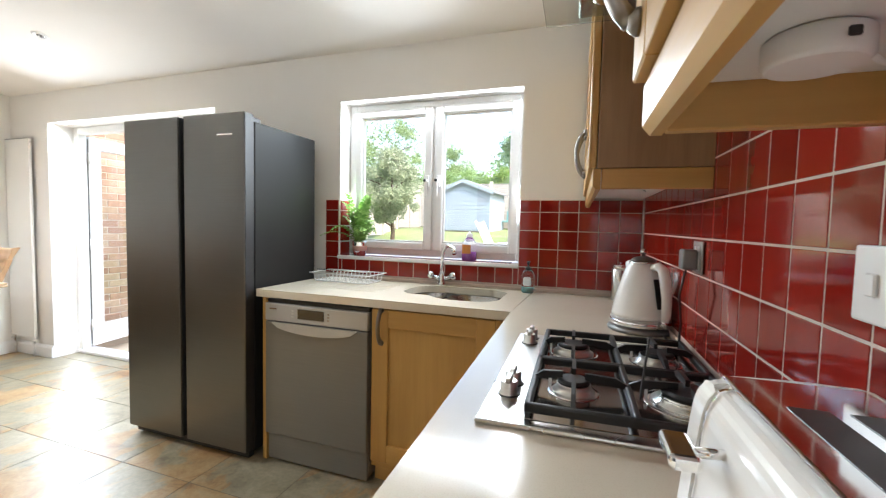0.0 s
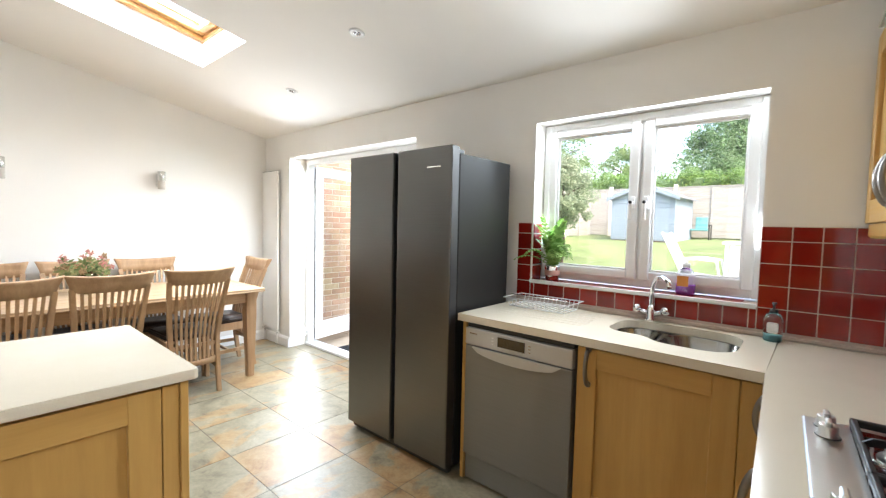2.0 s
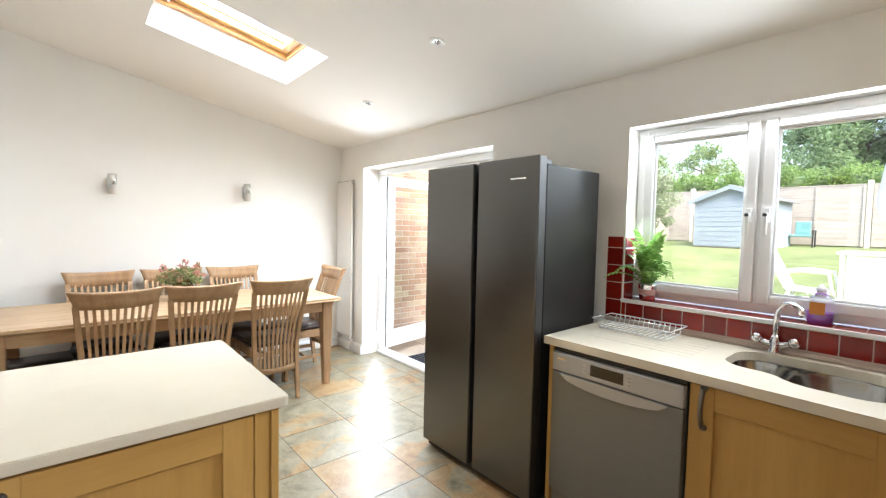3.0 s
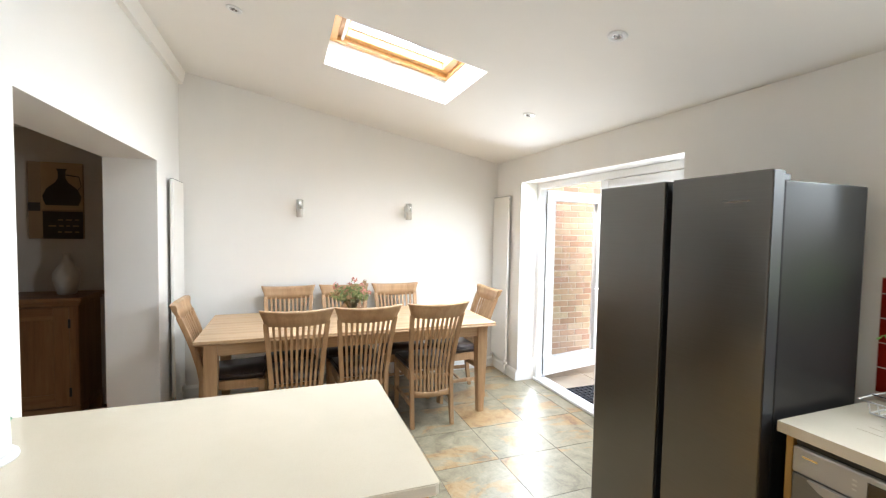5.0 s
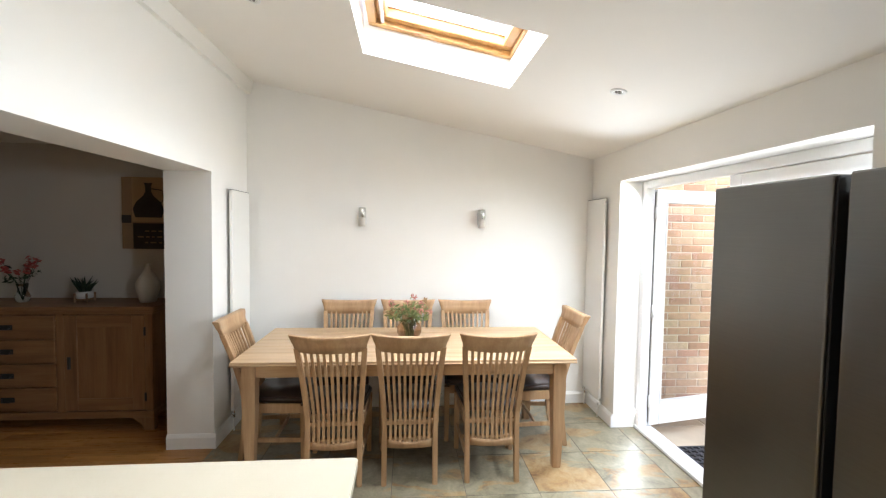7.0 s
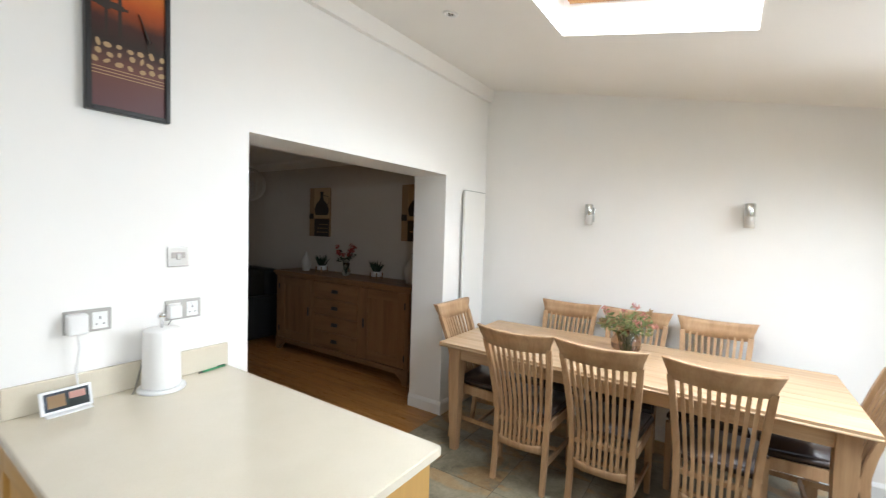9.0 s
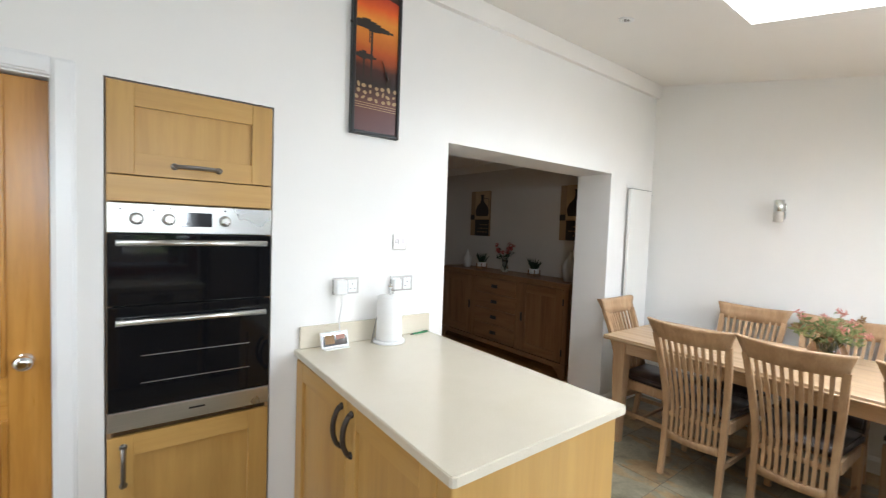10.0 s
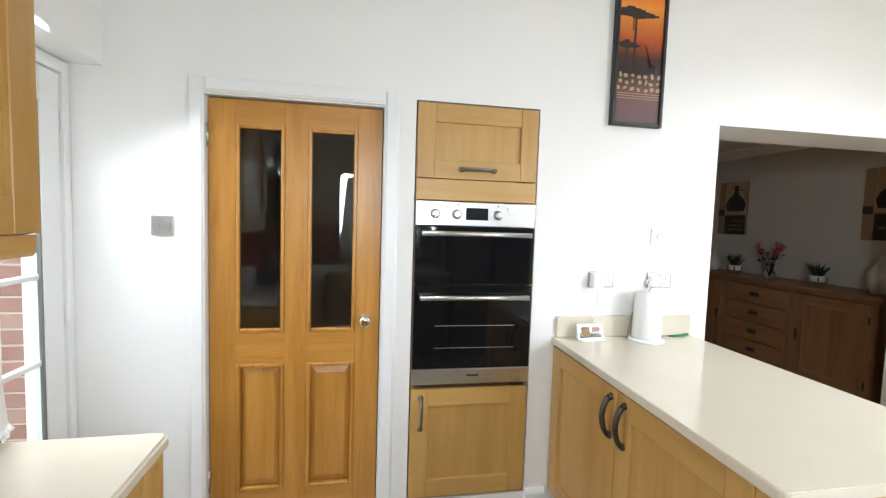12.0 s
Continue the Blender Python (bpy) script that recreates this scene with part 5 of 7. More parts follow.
def peninsula_things():
    r = thing("kitchen_roll", "white kitchen roll on a holder", "kitchen roll", pose(-1.565, -0.195, 0.9102))
    part("base", lathe([(0.084, 0), (0.086, 0.004), (0.084, 0.012), (0.07, 0.015)], 32), WHITEPL, r)
    part("roll", lathe([(0.066, 0.0152), (0.069, 0.02), (0.064, 0.24), (0.06, 0.246), (0.02, 0.2462)], 36), PAPER, r)
    part("rod", lathe([(0.006, 0.2505), (0.006, 0.285), (0.014, 0.29), (0.016, 0.302), (0.008, 0.312)], 16), CHROME, r, "chrome rod with knob")
    d = thing("smart_display", "small white tilted smart display with a dark screen", "display", pose(-1.275, -0.215, 0.9102, 0, 0, 183) @ Matrix.Diagonal((1.08, 1, 0.84, 1)))
    part("case", box(-0.068, 0.068, -0.006, 0.006, 0.004, 0.098, 0.004, 2), WHITEPL, d, "", pose(0, 0, 0, -14, 0, 0))
    part("screen", box(-0.058, 0.058, -0.0075, -0.0062, 0.016, 0.088), SCREEN, d, "", pose(0, 0, 0, -14, 0, 0))
    im = bmesh.new()
    add_box(im, -0.05, -0.005, -0.0085, -0.0076, 0.028, 0.078)
    part("picture_bar", im, CORKBROWN, d, "brown picture on the screen", pose(0, 0, 0, -14, 0, 0))
    im = bmesh.new()
    add_box(im, 0.005, 0.048, -0.0085, -0.0076, 0.05, 0.078)
    part("picture_bar", im, PETALPINK, d, "pink picture on the screen", pose(0, 0, 0, -14, 0, 0))
    part("stand", prism([(0.0, 0.0), (0.055, 0.0), (0.05, 0.008), (0.02, 0.06)], "x", -0.05, 0.05), WHITEPL, d)
    part("foot_strip", box(-0.06, 0.06, -0.03, 0.0, 0.0, 0.008, 0.002), WHITEPL, d)
    p = thing("pen", "green ballpoint pen lying on the worktop", "pen", pose(-1.80, -0.255, 0.916, 0, 90, 8))
    part("barrel", tube([(0, 0, -0.065), (0, 0, 0.05)], 0.005, 8), GREENPL, p)
    part("tip", tube([(0, 0, 0.05), (0, 0, 0.068)], [0.005, 0.0015], 8), BLACK, p)
    part("clip", box(-0.0075, -0.0052, -0.0015, 0.0015, -0.063, -0.025), BLACK, p)


peninsula_things()


def safari_picture():
    """Tall framed picture of a sunset with trees."""
    x0, x1, z0, z1 = -1.615, -1.335, 1.982, 2.80
    y = O
    p = thing("framed_picture", "tall framed orange sunset picture with black tree silhouettes", "picture", pose(-0.013, 0, 0.01))
    fr = bmesh.new()
    for a in ((x0, x0 + 0.018, z0, z1), (x1 - 0.018, x1, z0, z1), (x0 + 0.018, x1 - 0.018, z0, z0 + 0.018), (x0 + 0.018, x1 - 0.018, z1 - 0.018, z1)):
        add_box(fr, a[0], a[1], y + 0.001, y + 0.035, a[2], a[3], 0.003)
    part("frame", fr, BLACK, p)
    m, t, b = nodes_of("sunset_print")
    c = t.nodes.new("ShaderNodeTexCoord")
    sep = t.nodes.new("ShaderNodeSeparateXYZ")
    t.links.new(c.outputs["Generated"], sep.inputs[0])
    r = ramp(t, [(0.0, (0.10, 0.04, 0.045)), (0.19, (0.13, 0.045, 0.035)), (0.3, (0.02, 0.012, 0.01)), (0.42, (0.05, 0.015, 0.012)), (0.52, (0.45, 0.085, 0.015)), (0.72, (0.80, 0.30, 0.04)), (0.80, (0.80, 0.13, 0.02)), (0.88, (0.55, 0.05, 0.02)), (0.885, (0.06, 0.03, 0.02))])
    nz = noise_tex(t, coords(t, (1, 1, 1)), 9, 5)
    mx = t.nodes.new("ShaderNodeMath")
    mx.operation = "MULTIPLY_ADD"
    mx.inputs[1].default_value = 0.10
    t.links.new(nz.outputs[0], mx.inputs[0])
    ad = t.nodes.new("ShaderNodeMath")
    ad.operation = "SUBTRACT"
    ad.inputs[1].default_value = 0.05
    t.links.new(sep.outputs["Z"], ad.inputs[0])
    t.links.new(ad.outputs[0], mx.inputs[2])
    t.links.new(mx.outputs[0], r.inputs[0])
    t.links.new(r.outputs[0], b.inputs["Base Color"])
    b.inputs["Roughness"].default_value = 0.35
    part("print", box(x0 + 0.018, x1 - 0.018, y + 0.001, y + 0.024, z0 + 0.018, z1 - 0.018), m, p)
    yy = y + 0.0245
    sil = bmesh.new()
    rnd = random.Random(3)

    def canopy(cx, cz, w, h):
        for k in range(9):
            ax = cx + w * (k / 8 - 0.5)
            hh = h * (1 - abs(k / 8 - 0.5) * 1.5) * rnd.uniform(0.7, 1.2)
            add_box(sil, ax - w * 0.11, ax + w * 0.11, yy, yy + 0.0008 + 0.0001 * k, cz - hh * 0.35, cz + hh * 0.65)
    canopy(-1.445, 2.525, 0.20, 0.05)
    canopy(-1.41, 2.545, 0.10, 0.035)
    canopy(-1.40, 2.375, 0.115, 0.04)
    for a in ((-1.443, 0.006, 2.27, 2.52), (-1.40, 0.005, 2.27, 2.38), (-1.43, 0.003, 2.45, 2.53)):
        add_box(sil, a[0] - a[1], a[0] + a[1], yy, yy + 0.0006, a[2], a[3])
    part("tree_silhouette", sil, CANVDARK, p)
    an = bmesh.new()
    add_tube(an, [(-1.505, yy + 0.002, 2.38), (-1.52, yy + 0.002, 2.34), (-1.535, yy + 0.002, 2.30), (-1.545, yy + 0.002, 2.285)], [0.004, 0.006, 0.012, 0.014], 6, True, 0.2)
    for lx in (-1.535, -1.54, -1.553, -1.558):
        add_box(an, lx - 0.002, lx + 0.002, yy, yy + 0.0008, 2.245, 2.29)
    part("giraffe_silhouette", an, CANVDARK, p)
    pat = bmesh.new()
    for k in range(3):
        for j in range(7):
            cx, cz = -1.585 + 0.036 * j + rnd.uniform(-0.006, 0.006), 2.165 + 0.033 * k + rnd.uniform(-0.005, 0.005)
            w, h, rot = rnd.uniform(0.008, 0.016), rnd.uniform(0.006, 0.012), rnd.uniform(0, 3)
            ring = [(cx + w * math.cos(q) * math.cos(rot) - h * math.sin(q) * math.sin(rot), cz + w * math.cos(q) * math.sin(rot) + h * math.sin(q) * math.cos(rot)) for q in (math.pi * 2 * i / 7 for i in range(7))]
            add_prism(pat, ring, "y", yy, yy + 0.0006)
    for k in range(3):
        add_box(pat, x0 + 0.02, x1 - 0.02, yy, yy + 0.0005, 2.118 + 0.012 * k, 2.121 + 0.012 * k)
    part("animal_pattern", pat, CANVTAN, p)


safari_picture()


def spots():
    for x, y in ((-2.856, 2.285), (-1.687, 2.032), (-2.825, 0.315), (-0.55, 1.05)):
        s = thing("ceiling_spotlight", "white recessed ceiling downlight, unlit", "downlight", pose(x, y, ceiling_z(y), -math.degrees(math.atan(CS)), 0, 0), "ceiling downlights")
        part("bezel", lathe([(0.026, -0.003), (0.03, -0.008), (0.043, -0.006), (0.046, -0.0005)], 28), WHITEPL, s)
        part("lens", lathe([(0.0255, -0.0035), (0.02, -0.0042), (0.004, -0.0044)][::-1], 20), CHROME, s)
        for k in range(3):
            a = 2 * math.pi * k / 3
            part("bulb_facet", lathe([(0.006, -0.0085), (0.0075, -0.0046)], 8, (0.011 * math.cos(a), 0.011 * math.sin(a), 0)), PEWTER, s)


spots()


def wall_lamp(y):
    s = thing("wall_lamp", "small steel and glass up-down wall lamp", "wall lamp", pose(F, y, 1.745), "dining wall lamps")
    part("back_plate", box(0.0, 0.012, -0.03, 0.03, -0.06, 0.06, 0.003), STEEL, s)
    part("arm", tube([(0.012, 0, 0.0), (0.045, 0, 0.0)], 0.008, 10), STEEL, s)
    part("tube", lathe([(0.03, 0.0), (0.032, 0.003), (0.032, 0.085), (0.027, 0.088)], 20, (0.07, 0, -0.005)), STEEL, s)
    part("shade", lathe([(0.027, -0.085), (0.031, -0.083), (0.031, -0.008), (0.03, -0.0055)], 20, (0.07, 0, 0)), CERAMIC, s, "frosted lower shade")


wall_lamp(0.715)
wall_lamp(1.79)


def radiator(name, label, m, w, h0, h1):
    """A tall flat radiator, its face towards -y."""
    r = thing(name, label, "radiator", m)
    part("panel", box(-w / 2, w / 2, -0.062, -0.03, h0, h1, 0.006, 2), RADW, r)
    for zz in (h0 + 0.15, h1 - 0.15):
        part("bracket", box(-0.03, 0.03, -0.03, -0.0005, zz - 0.03, zz + 0.03), RADW, r)
    part("top_grille", box(-w / 2 + 0.004, w / 2 - 0.004, -0.06, -0.032, h1 + 0.0002, h1 + 0.004), SILVERGREY, r)
    for sx in (-1, 1):
        v = tube([(sx * (w / 2 - 0.03), -0.046, h0), (sx * (w / 2 - 0.03), -0.046, h0 - 0.06)], 0.012, 10)
        add_tube(v, [(sx * (w / 2 - 0.03), -0.046, h0 - 0.03), (sx * (w / 2 + 0.02), -0.046, h0 - 0.03)], 0.013, 10)
        part("valve", v, CHROME if sx < 0 else WHITEPL, r)
        part("pipe", tube([(sx * (w / 2 - 0.03), -0.046, h0 - 0.06), (sx * (w / 2 - 0.03), -0.046, 0.0)], 0.0075, 8), WHITEPL, r)
    part("bleed_valve", tube([(w / 2 - 0.002, -0.046, h1 - 0.03), (w / 2 + 0.02, -0.046, h1 - 0.03)], 0.009, 8), CHROME, r)


radiator("radiator", "tall cream vertical radiator beside the opening", pose(-4.165, O, 0, 0, 0, 180) @ Matrix.Diagonal((1, 0.8, 1, 1)), 0.36, 0.17, 1.93)
radiator("radiator", "tall cream vertical radiator beside the garden doors", pose(-4.25, W, 0, 0, 0, 0) @ Matrix.Diagonal((1, 0.8, 1, 1)), 0.34, 0.17, 1.93)


# ---- dining furniture ----
def dining_table():
    x0, x1, y0, y1, z = -4.21, -3.265, 0.01, 2.265, 0.787
    t = thing("dining_table", "light oak rectangular dining table with tapered legs", "table")
    n = 5
    for k in range(n):
        a, b = x0 + (x1 - x0) * k / n, x0 + (x1 - x0) * (k + 1) / n
        part("top_board", box(a + 0.0003, b - 0.0003, y0 + 0.0, y1, z - 0.03, z, 0.002), TABLEOAK, t)
    part("edge_bead", tube([(x1 - 0.001, y0, z - 0.022), (x1 - 0.001, y1, z - 0.022)], 0.006, 8), TABLEOAK, t)
    for a, b, c, d in ((x1 - 0.10, x1 - 0.075, y0 + 0.12, y1 - 0.12), (x0 + 0.075, x0 + 0.10, y0 + 0.12, y1 - 0.12)):
        part("apron", box(a, b, c, d, z - 0.125, z - 0.0305, 0.002), TABLEOAK, t)
    for c, d in ((y0 + 0.075, y0 + 0.10), (y1 - 0.10, y1 - 0.075)):
        part("apron", box(x0 + 0.12, x1 - 0.12, c, d, z - 0.125, z - 0.0305, 0.002), CHAIROAK, t)
    for lx, sx in ((x0 + 0.095, 1), (x1 - 0.095, -1)):
        for ly, sy in ((y0 + 0.095, 1), (y1 - 0.095, -1)):
            bm = bmesh.new()
            rings = []
            for zz, h in ((0, 0.028), (0.55, 0.043), (z - 0.0305, 0.044)):
                rings.append([bm.verts.new((lx + p * h, ly + q * h, zz)) for p, q in ((-1, -1), (1, -1), (1, 1), (-1, 1))])
            for a, b in zip(rings, rings[1:]):
                for k in range(4):
                    bm.faces.new((a[k], a[(k + 1) % 4], b[(k + 1) % 4], b[k]))
            bm.faces.new(rings[0][::-1])
            bm.faces.new(rings[-1])
            bmesh.ops.bevel(bm, geom=[e for e in bm.edges if abs(e.verts[0].co.z - e.verts[1].co.z) > 0.1], offset=0.006, segments=2, affect="EDGES")
            part("leg", bm, CHAIROAK, t)


dining_table()


def chair():
    """Faces +x; slatted curved back."""
    c = thing("dining_chair", "light oak slat-back dining chair with brown leather seat", "chair", pose(0, 0, 0), "chairs round the dining table")
    back = lambda z: -0.195 - 0.17 * max(0, (z - 0.45) / 0.55) ** 1.35 if z > 0.45 else -0.195 - 0.045 * ((0.45 - z) / 0.45) ** 1.6
    half = lambda z: 0.164 + 0.041 * min(1, max(0, (z - 0.42) / 0.55))
    for s in (-1, 1):
        zs = [0, 0.12, 0.25, 0.38, 0.45, 0.55, 0.68, 0.8, 0.92]
        bm = bmesh.new()
        rings = []
        for zz in zs:
            w, d = 0.0165, 0.017 + 0.006 * math.exp(-((zz - 0.45) / 0.2) ** 2)
            x, y = back(zz), s * half(zz)
            rings.append([bm.verts.new((x + p * d, y + q * w, zz)) for p, q in ((-1, -1), (1, -1), (1, 1), (-1, 1))])
        for a, b in zip(rings, rings[1:]):
            for k in range(4):
                bm.faces.new((a[k], a[(k + 1) % 4], b[(k + 1) % 4], b[k]))
        bm.faces.new(rings[0][::-1])
        bm.faces.new(rings[-1])
        bmesh.ops.bevel(bm, geom=[e for e in bm.edges if abs(e.verts[0].co.z - e.verts[1].co.z) > 0.05], offset=0.005, segments=2, affect="EDGES")
        part("back_leg", bm, CHAIROAK, c)
        fl = bmesh.new()
        rings = []
        for zz, h in ((0, 0.016), (0.43, 0.021)):
            rings.append([fl.verts.new((0.195 + p * h, s * 0.195 + q * h, zz)) for p, q in ((-1, -1), (1, -1), (1, 1), (-1, 1))])
        for k in range(4):
            fl.faces.new((rings[0][k], rings[0][(k + 1) % 4], rings[1][(k + 1) % 4], rings[1][k]))
        fl.faces.new(rings[0][::-1])
        fl.faces.new(rings[1])
        bmesh.ops.bevel(fl, geom=[e for e in fl.edges if abs(e.verts[0].co.z - e.verts[1].co.z) > 0.1], offset=0.004, segments=2, affect="EDGES")
        part("front_leg", fl, CHAIROAK, c)
        part("side_rail", prism([(-0.18, s * 0.178 - 0.01), (0.178, s * 0.195 - 0.01), (0.178, s * 0.195 + 0.01), (-0.18, s * 0.178 + 0.01)], "z", 0.375, 0.44), CHAIROAK, c)
        part("stretcher", prism([(-0.195, s * 0.175 - 0.008), (0.178, s * 0.195 - 0.008), (0.178, s * 0.195 + 0.008), (-0.195, s * 0.175 + 0.008)], "z", 0.17, 0.20), CHAIROAK, c)
    part("front_rail", box(0.184, 0.206, -0.176, 0.176, 0.375, 0.44, 0.003), CHAIROAK, c)
    part("back_rail", box(-0.205, -0.182, -0.16, 0.16, 0.375, 0.405, 0.003), CHAIROAK, c)
    part("stretcher", box(-0.01, 0.01, -0.178, 0.178, 0.175, 0.197, 0.003), CHAIROAK, c)
    seat = prism([(-0.175, -0.175), (0.215, -0.215), (0.222, 0.0), (0.215, 0.215), (-0.175, 0.175)], "z", 0.4405, 0.49)
    bmesh.ops.bevel(seat, geom=list(seat.edges), offset=0.014, segments=3, affect="EDGES")
    for f in seat.faces:
        f.smooth = True
    part("seat", seat, LEATHER, c, "dark brown leather seat pad")

    def bowed(z0, z1, thick, extra, out):
        """A crosspiece curved backwards between the back legs."""
        bm = bmesh.new()
        n = 12
        prof = []
        for k in range(n + 1):
            u = 2 * k / n - 1
            zc = z0
            col = []
            levels = ((z0, thick * 0.85), ((z0 + z1) / 2, thick * 0.95), (z1 - 0.034, thick * 1.1), (z1 - 0.022, thick * 1.5), (z1 - 0.008, thick * 1.6), (z1, thick * 1.2)) if extra > 0 else ((z0, thick), ((z0 + z1) / 2, thick * 1.15), (z1 - 0.012, thick * 1.3), (z1, thick * 0.8))
            for zz, th in levels:
                y = u * (half(zz) + extra * (0.25 + 0.9 * ((zz - z0) / (z1 - z0)) ** 2 if extra > 0 else 1))
                bend = -out * (1 - u * u)
                zt = zz + (0.014 * (u * u) if zz > z1 - 0.03 else 0.01 * (1 - u * u) * (-1 if zz < z0 + 0.001 and z0 > 0.8 else 0))
                col.append((back(zz) + bend, y, zt, th))
            prof.append(col)
        vs = [[(bm.verts.new((x - t / 2, y, z)), bm.verts.new((x + t / 2, y, z))) for x, y, z, t in col] for col in prof]
        m = len(vs[0])
        for a, b in zip(vs, vs[1:]):
            for j in range(m - 1):
                bm.faces.new((a[j][0], a[j + 1][0], b[j + 1][0], b[j][0])).smooth = True
                bm.faces.new((a[j][1], b[j][1], b[j + 1][1], a[j + 1][1])).smooth = True
            bm.faces.new((a[0][0], b[0][0], b[0][1], a[0][1]))
            bm.faces.new((a[-1][0], a[-1][1], b[-1][1], b[-1][0]))
        for col in (vs[0], vs[-1]):
            bm.faces.new([p[0] for p in col] + [p[1] for p in col[::-1]])
        return bm

    part("top_rail", bowed(0.9, 1.0, 0.026, 0.032, 0.03), CHAIROAK, c)
    part("lower_rail", bowed(0.235, 0.275, 0.02, -0.017, 0.018), CHAIROAK, c)
    ns = 9
    for k in range(ns):
        u = (2 * (k + 0.5) / ns - 1) * 0.93
        zs = [0.262, 0.35, 0.45, 0.55, 0.66, 0.78, 0.912]
        bm = bmesh.new()
        rings = []
        for zz in zs:
            y = u * (half(zz) - 0.014)
            x = back(zz) - (0.018 + 0.012 * max(0, zz - 0.35) / 0.55) * (1 - u * u)
            rings.append([bm.verts.new((x + p * 0.007, y + q * 0.0088, zz)) for p, q in ((-1, -1), (1, -1), (1, 1), (-1, 1))])
        for a, b in zip(rings, rings[1:]):
            for j in range(4):
                bm.faces.new((a[j], a[(j + 1) % 4], b[(j + 1) % 4], b[j]))
        bm.faces.new(rings[0][::-1])
        bm.faces.new(rings[-1])
        part("slat", bm, CHAIROAK, c)
    return c


first_chair = chair()
first_chair.matrix_basis = pose(-3.445, 0.66, 0, 0, 0, 181)
for cx, cy, rz in ((-3.445, 1.148, 180), (-3.445, 1.692, 178.5), (-3.955, 0.62, 0.5), (-3.955, 1.13, 0), (-3.95, 1.635, -1), (-3.655, 0.225, 90.5), (-3.80, 2.10, -90)):
    copy_thing(first_chair, pose(cx, cy, 0, 0, 0, rz))


def leaf_cloud(bm, rnd, centre, radius, count, size, flat=1.0):
    """Loose leaves, each a bent quad."""
    c = Vector(centre)
    for _ in range(count):
        d = Vector((rnd.gauss(0, 1), rnd.gauss(0, 1), rnd.gauss(0, 1) * flat)).normalized() * radius * rnd.random() ** 0.45
        u = Vector((rnd.gauss(0, 1), rnd.gauss(0, 1), rnd.gauss(0, 1))).normalized()
        v = u.orthogonal().normalized()
        s = size * rnd.uniform(0.6, 1.3)
        p = c + d
        bm.faces.new([bm.verts.new(q) for q in (p - u * s, p + v * s * 0.45, p + u * s, p - v * s * 0.45)])


def flower_vase():
    v = thing("flower_vase", "smoky brown glass vase with pink and cream flowers", "vase", pose(-3.86, 1.14, 0.7872) @ Matrix.Scale(1.1, 4))
    prof = [(0.055, 0), (0.075, 0.012), (0.088, 0.045), (0.086, 0.08), (0.06, 0.125), (0.042, 0.15), (0.045, 0.155)]
    part("vase", lathe(prof, 32), DARKPANE, v)
    rnd = random.Random(11)
    st = bmesh.new()
    leaves = bmesh.new()
    for k in range(26):
        a, r = rnd.uniform(0, 6.28), rnd.uniform(0.04, 0.17)
        h = rnd.uniform(0.17, 0.34) - r * 0.55
        tip = Vector((r * 0.7 * math.cos(a), r * math.sin(a), max(0.16, h)))
        add_tube(st, [(rnd.uniform(-0.02, 0.02), rnd.uniform(-0.02, 0.02), 0.02), tip * 0.5 + Vector((0, 0, 0.07)), tip], 0.002, 5)
        leaf_cloud(leaves, rnd, tip * 0.9, 0.045, 9, 0.022)
        if k % 3 == 0:
            pink = bmesh.new()
            leaf_cloud(pink, rnd, tip + Vector((0, 0, 0.015)), 0.024, 16, 0.016)
            part("pink_flower", pink, PETALPINK, v)
        elif k % 3 == 1:
            cream = bmesh.new()
            leaf_cloud(cream, rnd, tip, 0.024, 14, 0.016)
            part("cream_flower", cream, CANVTAN, v, "dry cream flower")
    part("stems", st, EUCALEAF, v)
    part("leaves", leaves, EUCALEAF, v)


flower_vase()


# ---- living room beyond the opening ----
LX, LY0, LY1, LZ = -4.49, -5.6, O - 0.33, 2.42
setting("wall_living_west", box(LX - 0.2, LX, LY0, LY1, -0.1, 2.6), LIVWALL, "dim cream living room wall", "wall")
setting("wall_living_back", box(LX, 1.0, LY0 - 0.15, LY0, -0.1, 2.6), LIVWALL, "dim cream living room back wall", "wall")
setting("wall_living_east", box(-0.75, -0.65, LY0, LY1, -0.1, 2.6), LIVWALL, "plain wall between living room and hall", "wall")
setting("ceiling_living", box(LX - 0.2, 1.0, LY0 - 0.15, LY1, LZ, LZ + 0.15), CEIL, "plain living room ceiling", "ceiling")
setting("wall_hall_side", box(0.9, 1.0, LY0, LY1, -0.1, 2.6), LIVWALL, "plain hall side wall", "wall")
lf = setting("floor_living", box(LX - 0.1, 1.0, LY0 - 0.1, LY1, -0.12, -0.012), SIDEOAK, "warm brown oak board floor", "floor")
setting("threshold_strip", box(OPEN[0], OPEN[1], LY1 - 0.005, LY1 + 0.33, -0.02, 0.002), PARQUET, "oak threshold board between the rooms", "threshold")
setting("cornice_living", prism([(LY0, LZ - 0.09), (LY0 + 0.02, LZ - 0.09), (LY0 + 0.09, LZ - 0.02), (LY0 + 0.09, LZ), (LY0, LZ)], "x", LX, -0.75), CEIL, "white living room cornice", "trim")
setting("cornice_living", prism([(LX, LZ - 0.09), (LX + 0.02, LZ - 0.09), (LX + 0.09, LZ - 0.02), (LX + 0.09, LZ), (LX, LZ)], "y", LY0 + 0.09, LY1), CEIL, "white living room cornice", "trim")


